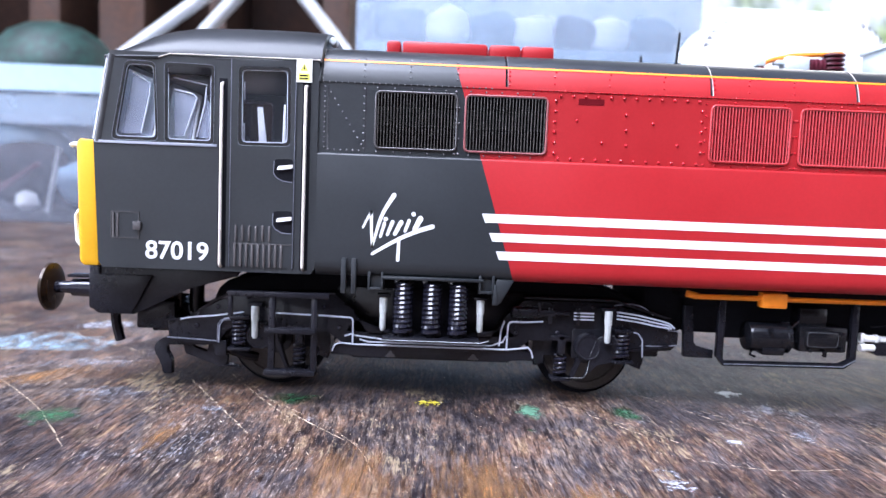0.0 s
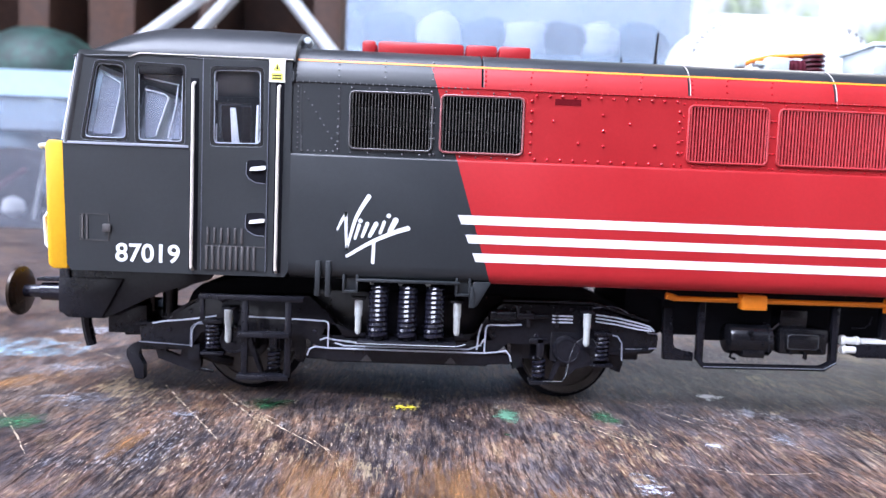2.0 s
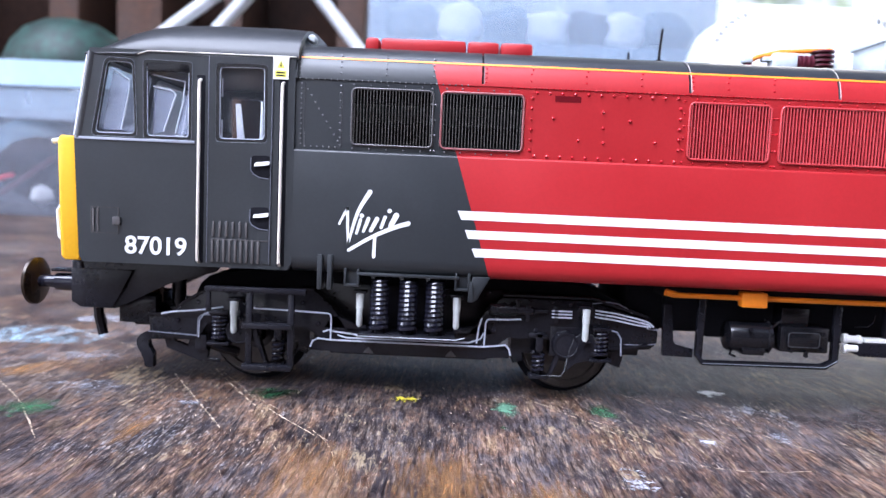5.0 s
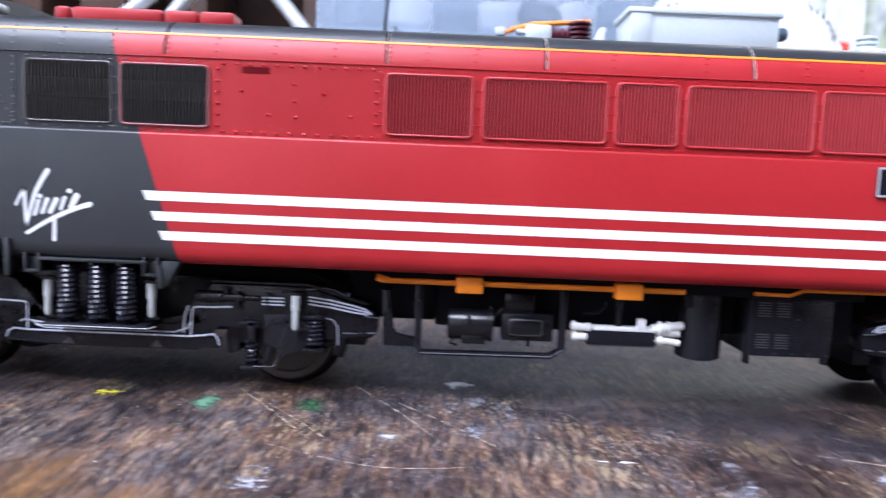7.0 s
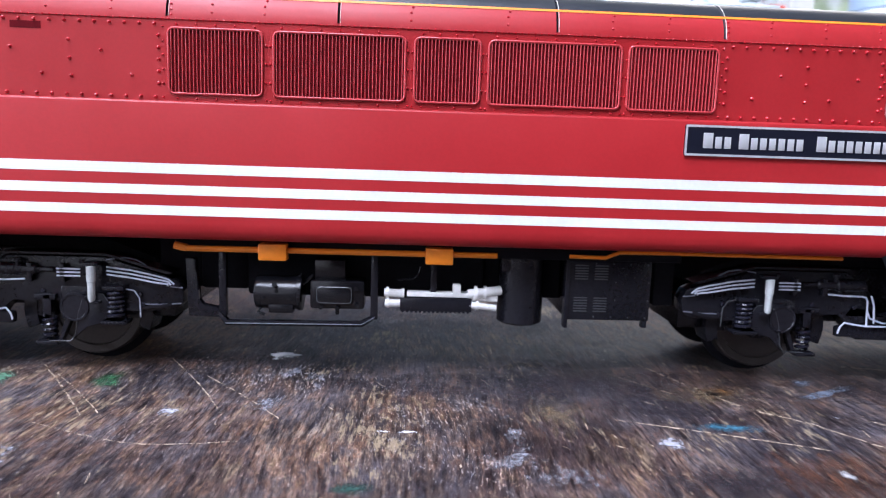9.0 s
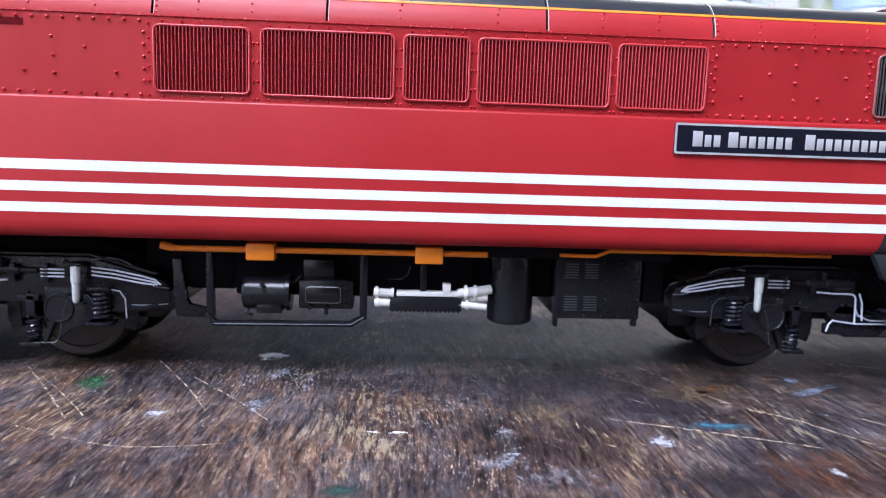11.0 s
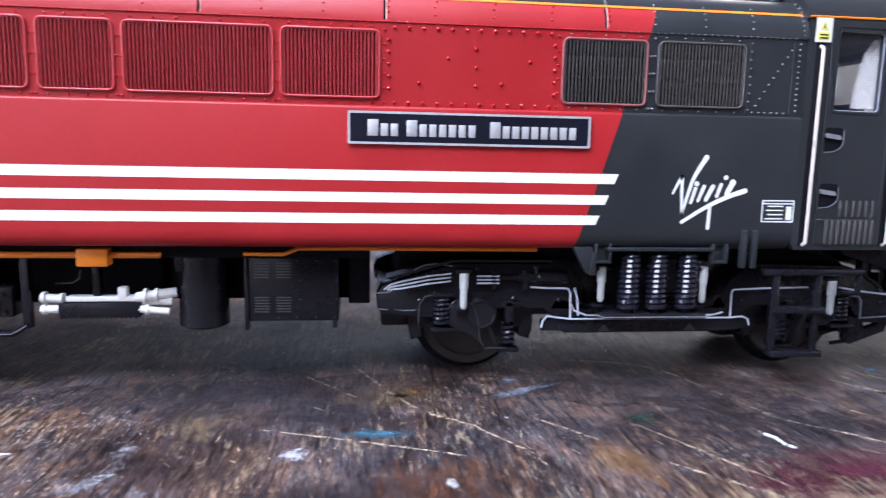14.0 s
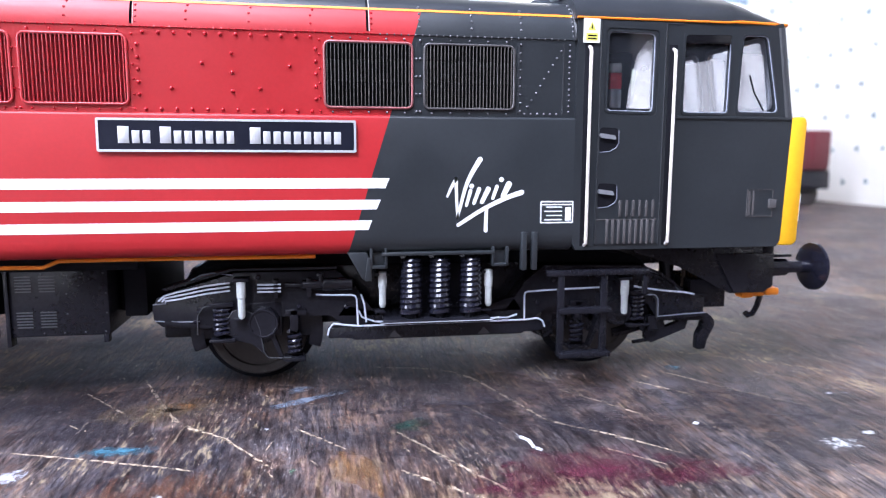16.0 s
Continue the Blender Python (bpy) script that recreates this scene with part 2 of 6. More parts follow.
FLOORING = paint("brown_floor_board", (0.20, 0.13, 0.08), 0.6, var=0.2, fine=120, coarse=8)
FRAMEWHITE = paint("white_window_frame", (0.80, 0.80, 0.78), 0.4, fine=200, coarse=10)
PALEMETAL = paint("pale_metal_tube", (0.66, 0.68, 0.70), 0.3, 0.4, fine=300, coarse=20)
GREENGLAZE = paint("green_glaze", (0.009, 0.042, 0.032), 0.6, var=0.6, fine=160, coarse=70)
WHITEPLASTIC = paint("white_plastic", (0.85, 0.87, 0.88), 0.4, fine=200, coarse=15, var=0.04)
BLUEPLASTIC = paint("pale_blue_plastic", (0.36, 0.48, 0.60), 0.35, fine=200, coarse=15, var=0.06)
STACKBLUE = paint("faded_blue_plastic", (0.26, 0.38, 0.52), 0.45, fine=60, coarse=12, var=0.2)
GREYBLUE = paint("grey_blue_shadowed_plastic", (0.10, 0.16, 0.22), 0.5, fine=200, coarse=20, var=0.15)
def translucent(name, rgb):
    """Thin white plastic that lets light through."""
    m = paint(name, rgb, 0.4, fine=200, coarse=15, var=0.04)
    nt = m.node_tree
    tl, mxs = nt.nodes.new("ShaderNodeBsdfTranslucent"), nt.nodes.new("ShaderNodeMixShader")
    tl.inputs[0].default_value = (*rgb, 1)
    mxs.inputs[0].default_value = 0.55
    nt.links.new(nt.nodes["Principled BSDF"].outputs[0], mxs.inputs[1])
    nt.links.new(tl.outputs[0], mxs.inputs[2])
    nt.links.new(mxs.outputs[0], nt.nodes["Material Output"].inputs[0])
    return m


THINPLASTIC = translucent("thin_white_plastic", (0.93, 0.91, 0.86))
HOLEBLUE = paint("blue_grey_perforation", (0.16, 0.27, 0.30), 0.6, fine=200, coarse=40, var=0.5)
CARTONRED = paint("orange_red_card", (0.66, 0.06, 0.03), 0.55, fine=300, coarse=20)
BOTTLERED = paint("bright_red_plastic", (0.92, 0.06, 0.08), 0.35, fine=300, coarse=20)
WAGONRED = paint("wagon_red", (0.11, 0.014, 0.020), 0.45, fine=900, coarse=60)


# ---- mesh helpers, in millimetres ----
def part(name, bm, mat, parent, label="", angle=35, kind=""):
    """Links a bmesh drawn in millimetres as one mesh object under its thing or part."""
    bmesh.ops.recalc_face_normals(bm, faces=bm.faces)
    bm.transform(Matrix.Scale(0.001, 4))
    me = bpy.data.meshes.new(name)
    bm.to_mesh(me)
    bm.free()
    for m in mat if isinstance(mat, (list, tuple)) else [mat]:
        me.materials.append(m)
    me.polygons.foreach_set("use_smooth", [True] * len(me.polygons))
    me.set_sharp_from_angle(angle=radians(angle))
    ob = new(name, me)
    if parent is not None:
        ob.parent = parent
    return tagged(ob, label=label, kind=kind)


def thing(name, x, y, z, label, category, group=""):
    """An empty at the base of a thing, at millimetres in the world."""
    ob = new(name)
    ob.empty_display_size = 0.01
    ob.location = (x / 1000, y / 1000, z / 1000)
    return tagged(ob, label, category, group)


def box(bm, x0, x1, y0, y1, z0, z1, bev=0.0, mat=0):
    """A box, bevelled by bev, added to bm."""
    b = bmesh.new()
    vs = [b.verts.new((x, y, z)) for x in (min(x0, x1), max(x0, x1)) for y in (min(y0, y1), max(y0, y1)) for z in (min(z0, z1), max(z0, z1))]
    for f in ((0, 1, 3, 2), (4, 6, 7, 5), (0, 4, 5, 1), (2, 3, 7, 6), (0, 2, 6, 4), (1, 5, 7, 3)):
        b.faces.new([vs[i] for i in f])
    if bev:
        bmesh.ops.bevel(b, geom=b.edges[:], offset=bev, segments=2, affect="EDGES", profile=0.5)
    join(bm, b, mat)


def join(bm, b, mat=0):
    """Adds the bmesh b to bm and frees it."""
    bmesh.ops.recalc_face_normals(b, faces=b.faces)
    new_verts = {v: bm.verts.new(v.co) for v in b.verts}
    for f in b.faces:
        g = bm.faces.new([new_verts[v] for v in f.verts])
        g.material_index = mat or f.material_index
    b.free()


def tube(bm, pts, r, seg=8, mat=0, r_end=None):
    """A round rod along a line of points, with closed ends."""
    pts = [Vector(p) for p in pts]
    rings, b = [], bmesh.new()
    up = None
    for i, p in enumerate(pts):
        d = (pts[min(i + 1, len(pts) - 1)] - pts[max(i - 1, 0)]).normalized()
        if up is None:
            up = d.orthogonal().normalized()
        up = (up - d * up.dot(d)).normalized()
        side = d.cross(up)
        rad = r if r_end is None else r + (r_end - r) * i / (len(pts) - 1)
        rings.append([b.verts.new(p + rad * (math.cos(a) * up + math.sin(a) * side)) for a in [2 * math.pi * k / seg for k in range(seg)]])
    for a, c in zip(rings, rings[1:]):
        for k in range(seg):
            b.faces.new((a[k], a[(k + 1) % seg], c[(k + 1) % seg], c[k]))
    b.faces.new(rings[0])
    b.faces.new(rings[-1])
    join(bm, b, mat)


def turned(bm, p, axis, rings, seg=24, mat=0):
    """A body turned about axis ('x', 'y' or 'z') at p: rings of (distance along the axis, radius)."""
    b, made = bmesh.new(), []
    for d, r in rings:
        ring = []
        for k in range(seg):
            a = 2 * math.pi * k / seg
            c, s = r * math.cos(a), r * math.sin(a)
            v = {"x": (d, c, s), "y": (c, d, s), "z": (c, s, d)}[axis]
            ring.append(b.verts.new(Vector(p) + Vector(v)))
        made.append(ring)
    for a, c in zip(made, made[1:]):
        for k in range(seg):
            b.faces.new((a[k], a[(k + 1) % seg], c[(k + 1) % seg], c[k]))
    b.faces.new(made[0])
    b.faces.new(made[-1])
    join(bm, b, mat)


def prism(bm, pts, y0, y1, bev=0.0, mat=0):
    """An outline in x and z, thickened from y0 to y1."""
    b = bmesh.new()
    front = [b.verts.new((x, y0, z)) for x, z in pts]
    back = [b.verts.new((x, y1, z)) for x, z in pts]
    b.faces.new(front)
    b.faces.new(back[::-1])
    n = len(pts)
    for i in range(n):
        b.faces.new((front[i], back[i], back[(i + 1) % n], front[(i + 1) % n]))
    if bev:
        bmesh.ops.bevel(b, geom=b.edges[:], offset=bev, segments=2, affect="EDGES", profile=0.5)
    join(bm, b, mat)


def rounded(x0, x1, z0, z1, r, n=4):
    """The outline of a rectangle with round corners."""
    out = []
    for cx, cz, a0 in ((x1 - r, z1 - r, 0), (x0 + r, z1 - r, 90), (x0 + r, z0 + r, 180), (x1 - r, z0 + r, 270)):
        out += [(cx + r * math.cos(radians(a0 + 90 * k / n)), cz + r * math.sin(radians(a0 + 90 * k / n))) for k in range(n + 1)]
    return out


def smooth_corners(pts, r, n=3):
    """An outline with its corners rounded."""
    out, m = [], len(pts)
    for i in range(m):
        p, a, c = Vector(pts[i]), Vector(pts[i - 1]), Vector(pts[(i + 1) % m])
        u, v = p + (a - p).normalized() * r, p + (c - p).normalized() * r
        out += [tuple((1 - t) ** 2 * u + 2 * t * (1 - t) * p + t * t * v) for t in [k / n for k in range(n + 1)]]
    return out


def plate(bm, outer, holes, place, depth, mat=0):
    """A flat plate with holes: outlines in two coordinates, set in space by place(a, b, d), thickened by depth."""
    b = bmesh.new()
    loops = []
    for line in (outer, *holes):
        vs = [b.verts.new((p[0], 0, p[1])) for p in line]
        loops.append(vs)
        for i in range(len(vs)):
            b.edges.new((vs[i - 1], vs[i]))
    bmesh.ops.triangle_fill(b, use_beauty=True, use_dissolve=False, edges=b.edges[:])
    front = list(b.faces)
    twin = {v: b.verts.new((v.co.x, depth, v.co.z)) for v in list(b.verts)}
    for f in front:
        b.faces.new([twin[v] for v in f.verts][::-1])
    for vs in loops:
        for i in range(len(vs)):
            b.faces.new((vs[i - 1], vs[i], twin[vs[i]], twin[vs[i - 1]]))
    for v in b.verts:
        v.co = Vector(place(v.co.x, v.co.z, v.co.y))
    join(bm, b, mat)


def coil(bm, x, y, z0, z1, big, small, turns, mat=0):
    """A coil spring standing upright, with flat end coils."""
    n = int(turns * 14)
    tube(bm, [(x + big * math.cos(2 * math.pi * turns * i / n), y + big * math.sin(2 * math.pi * turns * i / n), z0 + small + (z1 - z0 - 2 * small) * i / n) for i in range(n + 1)], small, 6, mat)


def rivet(bm, x, y, z, r=0.2, h=0.16, mat=0):
    """A domed rivet head on a face that looks along minus y."""
    rings = [[bm.verts.new((x + r * k * math.cos(a * math.pi / 4), y - h * d, z + r * k * math.sin(a * math.pi / 4))) for a in range(8)] for k, d in ((1.0, 0.0), (0.88, 0.5), (0.5, 0.9))]
    for p, q in zip(rings, rings[1:]):
        for k in range(8):
            bm.faces.new((p[k], p[(k + 1) % 8], q[(k + 1) % 8], q[k])).material_index = mat
    bm.faces.new(rings[-1]).material_index = mat


def ribbon(bm, pts, widths, y, depth=0.05):
    """A flat stroke on the body side along points in x and z, with round ends."""
    pts = [Vector(p) for p in pts]
    fine = []
    for i in range(len(pts) - 1):
        a, p, q, d = pts[max(i - 1, 0)], pts[i], pts[i + 1], pts[min(i + 2, len(pts) - 1)]
        for k in range(6):
            t = k / 6
            fine.append((0.5 * (2 * p + (q - a) * t + (2 * a - 5 * p + 4 * q - d) * t * t + (3 * p - a - 3 * q + d) * t ** 3), widths[0] + (widths[1] - widths[0]) * (i + t) / (len(pts) - 1)))
    fine.append((pts[-1], widths[1]))
    left, right = [], []
    for i, (p, w) in enumerate(fine):
        d = (fine[min(i + 1, len(fine) - 1)][0] - fine[max(i - 1, 0)][0]).normalized()
        nrm = Vector((-d.y, d.x)) * w / 2
        left.append(p + nrm)
        right.append(p - nrm)
    b = bmesh.new()
    lo = [[b.verts.new((p.x, y - depth, p.y)) for p in side] for side in (left, right)]
    for i in range(len(fine) - 1):
        b.faces.new((lo[0][i], lo[0][i + 1], lo[1][i + 1], lo[1][i]))
    for (p, w) in (fine[0], fine[-1]):
        b.faces.new([b.verts.new((p.x + w / 2 * math.cos(k * math.pi / 6), y - depth * 1.1, p.y + w / 2 * math.sin(k * math.pi / 6))) for k in range(12)])
    join(bm, b)


def lettering(name, words, size, x, y, z, mat, parent, width, turn=0):
    """Printed characters on the body side, width wide, with their foot at z."""
    cu = bpy.data.curves.new(name, "FONT")
    cu.body, cu.size, cu.extrude, cu.offset = words, size / 1000, 0.00003, size * 0.018 / 1000
    tmp = bpy.data.objects.new(name, cu)
    scene.collection.objects.link(tmp)
    bpy.context.view_layer.update()
    me = bpy.data.meshes.new_from_object(tmp.evaluated_get(bpy.context.evaluated_depsgraph_get()))
    bpy.data.objects.remove(tmp)
    bpy.data.curves.remove(cu)
    xs = [v.co.x for v in me.vertices]
    k = width / 1000 / (max(xs) - min(xs))
    me.transform(Matrix.Translation((x / 1000, y / 1000, z / 1000)) @ Matrix.Rotation(math.pi / 2, 4, "X") @ Matrix.Diagonal((k, 1, 1, 1)) @ Matrix.Translation((-min(xs), 0, 0)))
    me.materials.append(mat)
    ob = new(name, me)
    ob.parent = parent
    return ob


# ---- room ----
def setting(name, boxes, mat, label):
    bm = bmesh.new()
    for b in boxes:
        box(bm, *b)
    return tagged(part(name, bm, mat, None), label=label, kind="structure")


# back wall with a wide window opening, its timber part to the side
setting("floor", [(-1700, 1700, -1750, 1150, -790, -750)], FLOORING, "brown boarded floor below the table")
setting("wall_north", [(-1700, -140, 1000, 1080, -750, 1450), (1350, 1700, 1000, 1080, -750, 1450), (-140, 1350, 1000, 1080, -750, -60), (-140, 1350, 1000, 1080, 1150, 1450)], BROWN, "dark brown timber wall round a wide window")
setting("wall_south", [(-1700, -350, -1680, -1600, -750, 1450), (1300, 1700, -1680, -1600, -750, 1450)], WALLPAINT, "pale wall behind the camera")
# unseen panel, added so that reflections towards the right stay dark
setting("dark_reflection_panel", [(-350, 1300, -1670, -1610, -750, 1450)], BROWN, "unseen dark timber panel added behind the camera for reflections")
setting("wall_west", [(-1780, -1700, -1680, -1060, -750, 1450), (-1780, -1700, -140, 1080, -750, 1450), (-1780, -1700, -1060, -140, -750, 200), (-1780, -1700, -1060, -140, 900, 1450)], WALLPAINT, "pale painted side wall of the room")
setting("wall_east", [(1700, 1780, -1680, 1080, -750, 1450)], WALLPAINT, "pale painted side wall of the room")
setting("ceiling", [(-1780, -1220, -1680, 1080, 1450, 1510), (820, 1780, -1680, 1080, 1450, 1510), (-1220, 820, -1680, -1400, 1450, 1510), (-1220, 820, -520, -440, 1450, 1510), (-1220, 820, 670, 1080, 1450, 1510)], WALLPAINT, "white ceiling with a roof window opening")
setting("window_1", [(-140, 1350, 1020, 1060, -60, -20), (-140, 1350, 1020, 1060, 1110, 1150), (-140, -100, 1020, 1060, -20, 1110), (1310, 1350, 1020, 1060, -20, 1110), (585, 625, 1020, 1060, -20, 1110)], FRAMEWHITE, "white framed window towards the garden")


setting("window_2", [(-1700, -1670, -1060, -140, 200, 230), (-1700, -1670, -1060, -140, 870, 900), (-1700, -1670, -1060, -1030, 230, 870), (-1700, -1670, -170, -140, 230, 870)], FRAMEWHITE, "white framed side window")


def garden():
    """Sunlit greenery and sky, far outside the window."""
    m, nt, p = material("garden_and_sky")
    em = nt.nodes.new("ShaderNodeEmission")
    a, b = noise_of(nt, 1.6, 5.0, 0.65, (1.0, 1.0, 0.55)), noise_of(nt, 7.0, 4.0, 0.6)
    leaf = ramp(nt, b.outputs[0], [(0.35, (0.10, 0.16, 0.07)), (0.6, (0.42, 0.55, 0.25)), (0.75, (0.85, 0.9, 0.75))])
    col = mix(nt, ramp(nt, a.outputs[0], [(0.42, (0, 0, 0)), (0.58, (1, 1, 1))]).outputs[0], leaf.outputs[0], (0.86, 0.92, 1.0))
    nt.links.new(col, em.inputs[0])
    em.inputs[1].default_value = 1.1
    nt.links.new(em.outputs[0], nt.nodes["Material Output"].inputs[0])
    bm = bmesh.new()
    box(bm, -5000, 9000, 5200, 5240, -1500, 5000)
    return tagged(part("backdrop", bm, m, None), label="sunlit garden greenery and pale sky outside", kind="structure")


garden()


# ---- table ----
def table():
    t = thing("table", 0, 100, -750, "old dark wooden table, scratched and spotted with paint", "table")
    bm = bmesh.new()
    box(bm, -800, 800, -430, 430, 718, 750, 3.0)
    top = part("tabletop", bm, TABLEWOOD, t)
    for sx in (-1, 1):
        for sy in (-1, 1):
            bm = bmesh.new()
            box(bm, sx * 740 - 30, sx * 740 + 30, sy * 380 - 30, sy * 380 + 30, 0, 718, 4.0)
            part("leg", bm, BROWN, t)
    for sy in (-1, 1):
        bm = bmesh.new()
        box(bm, -710, 710, sy * 380 - 11, sy * 380 + 11, 620, 718, 1.5)
        part("apron", bm, BROWN, t)
    return t, top


table_thing, tabletop = table()
TX, TY = 0.0, 100.0


def splash(x, y, size, mat, seed, stretch=(1.0, 0.6), turn=0.0, label=""):
    """A dried drop of paint: a thin ragged skin on the table."""
    rng = random.Random(seed)
    bm = bmesh.new()
    n = 26
    c, s = math.cos(radians(turn)), math.sin(radians(turn))
    ph = [rng.uniform(0, 6.28) for _ in range(4)]

    def rim(k, f, z):
        a = 2 * math.pi * k / n
        r = size * f * (1 + 0.22 * math.sin(2 * a + ph[0]) + 0.16 * math.sin(5 * a + ph[1]) + 0.12 * math.sin(9 * a + ph[2]) + rng.uniform(-0.08, 0.08))
        u, v = r * math.cos(a) * stretch[0], r * math.sin(a) * stretch[1]
        return bm.verts.new((x - TX + c * u - s * v, y - TY + s * u + c * v, 750 + z))

    outer = [rim(k, 1.0, 0.0) for k in range(n)]
    inner = [rim(k, 0.82, 0.07) for k in range(n)]
    for k in range(n):
        bm.faces.new((outer[k], outer[(k + 1) % n], inner[(k + 1) % n], inner[k]))
    bmesh.ops.triangle_fill(bm, use_beauty=True, edges=[e for e in bm.edges if all(v in inner for v in e.verts)])
    ob = part("paint_splash", bm, mat, table_thing, label, angle=80)
    return ob


def flaky(name, rgb, edge, thin=0.5, stretch=None, scale=420.0, soft=0.12, most=1.0):
    """Thin dried paint, worn through to the wood in places and ragged towards its rim."""
    m, nt, p = material(name)
    a = noise_of(nt, scale, 8.0, 0.78, stretch)
    p.inputs["Roughness"].default_value = 0.55
    b = noise_of(nt, 260.0, 3.0)
    tone = ramp(nt, b.outputs[0], [(0.3, tuple(c * 0.7 for c in rgb)), (0.7, rgb)])
    nt.links.new(tone.outputs[0], p.inputs["Base Color"])
    co, off, ln, sub = nt.nodes.new("ShaderNodeTexCoord"), nt.nodes.new("ShaderNodeVectorMath"), nt.nodes.new("ShaderNodeVectorMath"), nt.nodes.new("ShaderNodeMath")
    off.operation, ln.operation, sub.operation = "MULTIPLY_ADD", "LENGTH", "MULTIPLY_ADD"
    off.inputs[1].default_value, off.inputs[2].default_value = (1, 1, 0), (-0.5, -0.5, 0)
    nt.links.new(co.outputs["Generated"], off.inputs[0])
    nt.links.new(off.outputs[0], ln.inputs[0])
    nt.links.new(ln.outputs["Value"], sub.inputs[0])
    sub.inputs[1].default_value, sub.inputs[2].default_value = -thin, 0.2 * thin
    add = nt.nodes.new("ShaderNodeMath")
    nt.links.new(sub.outputs[0], add.inputs[0])
    nt.links.new(a.outputs[0], add.inputs[1])
    tr, mx = nt.nodes.new("ShaderNodeBsdfTransparent"), nt.nodes.new("ShaderNodeMixShader")
    rr = ramp(nt, add.outputs[0], [(edge, (0, 0, 0)), (edge + soft, (most,) * 3)])
    nt.links.new(rr.outputs[0], mx.inputs[0])
    nt.links.new(tr.outputs[0], mx.inputs[1])
    nt.links.new(p.outputs[0], mx.inputs[2])
    nt.links.new(mx.outputs[0], nt.nodes["Material Output"].inputs[0])
    return m


P_GREEN = flaky("green_paint", (0.15, 0.33, 0.21), 0.37, 0.5, None, 420.0, 0.2)
P_DARKGREEN = flaky("dark_green_paint", (0.03, 0.12, 0.05), 0.40, 0.5, None, 420.0, 0.24)
P_TEAL = flaky("dark_teal_paint", (0.02, 0.065, 0.052), 0.34, 0.5, None, 300.0, 0.3, 0.85)
P_YELLOW = flaky("yellow_paint", (0.60, 0.52, 0.03), 0.47, 0.3, None, 900.0, 0.06)
P_WHITE = flaky("white_paint", (0.72, 0.72, 0.72), 0.40)
P_FAINT = flaky("worn_white_paint", (0.40, 0.40, 0.44), 0.505)
P_BLUE = flaky("blue_paint", (0.05, 0.16, 0.23), 0.40, 0.5, None, 600.0, 0.22, 0.9)
P_PALEBLUE = flaky("pale_blue_paint", (0.34, 0.47, 0.56), 0.44, 0.45, (1.0, 0.6, 1.0), 300.0, 0.22, 0.85)
P_GREY = flaky("grey_paint", (0.17, 0.20, 0.26), 0.36, 0.5, None, 500.0, 0.26, 0.9)
P_RED = flaky("dark_red_paint", (0.095, 0.012, 0.030), 0.37, 0.5, None, 420.0, 0.30, 0.75)
P_DARK = flaky("dark_stain", (0.026, 0.021, 0.027), 0.34, 0.5, None, 260.0, 0.38, 0.75)
P_ORANGE = flaky("bare_orange_wood", (0.30, 0.145, 0.050), 0.40, 0.5, (1.0, 0.12, 1.0), 1500.0, 0.34, 0.85)
P_SCUFF = flaky("scuffed_white_paint", (0.44, 0.44, 0.49), 0.50, 0.45, (1.0, 0.55, 1.0), 900.0, 0.16, 0.5)
P_KNOT = flaky("dark_knot", (0.010, 0.006, 0.007), 0.36, 0.5, None, 500.0, 0.2)
P_RUST = flaky("bare_reddish_wood", (0.17, 0.070, 0.038), 0.42, 0.5, (1.0, 0.14, 1.0), 1300.0, 0.26, 0.85)
P_BARE = flaky("bare_ochre_wood", (0.28, 0.20, 0.11), 0.44, 0.5, (1.0, 0.16, 1.0), 1300.0, 0.34, 0.8)
SCRATCHED = flaky("scratched_bare_wood", (0.45, 0.35, 0.25), 0.42, 0.0, None, 800.0, 0.14)

splash(-65.0, -13.9, 1.5, P_YELLOW, 1, (1.1, 1.1), 0, "yellow paint spot")
splash(-51.6, -16.2, 2.4, P_GREEN, 2, (0.85, 1.15), 30, "bright green paint spot")
splash(-38.6, -15.8, 3.0, P_DARKGREEN, 3, (0.65, 1.4), 8, "dark green paint spot")
splash(-83.3, -14.2, 3.0, P_DARKGREEN, 4, (1.0, 1.2), 0, "")
splash(-110.6, -24.0, 3.4, P_DARKGREEN, 5, (1.3, 0.9), 10, "")
splash(-20.2, -4.6, 2.0, P_WHITE, 6, (1.3, 0.8), -10, "white paint spot")
splash(-134.0, 14.0, 12.0, P_PALEBLUE, 7, (1.4, 0.8), 20, "pale blue worn paint")
splash(-128.0, 30.0, 8.0, P_FAINT, 8, (1.6, 0.7), 30, "")
splash(-52.6, -24.0, 0.7, P_DARKGREEN, 9, (1.0, 0.8), 0, "")
splash(-18.7, -24.8, 2.6, P_FAINT, 10, (1.0, 1.3), 60, "")
splash(-5.3, -30.4, 0.55, P_WHITE, 11, (1.6, 0.8), 0, "")
splash(-2.6, -30.4, 0.5, P_WHITE, 12, (1.9, 0.7), 6, "")
splash(31.8, -28.0, 2.6, P_BLUE, 13, (1.6, 0.55), 0, "blue paint spot")
splash(50.0, -16.0, 4.6, P_GREY, 14, (1.6, 0.18), 27, "long grey paint smear")
splash(48.6, -12.6, 1.7, P_GREY, 15, (1.1, 0.7), 10, "")
splash(76.5, -39.0, 9.0, P_RED, 16, (1.0, 0.75), 10, "dark red paint stain")
splash(70.0, -41.5, 6.0, P_RED, 17, (1.0, 0.7), 0, "")
splash(60.7, -26.0, 2.6, P_TEAL, 18, (1.0, 0.7), 30, "")
splash(98.7, -11.0, 1.9, P_BLUE, 19, (1.3, 0.5), -15, "small blue paint spot")
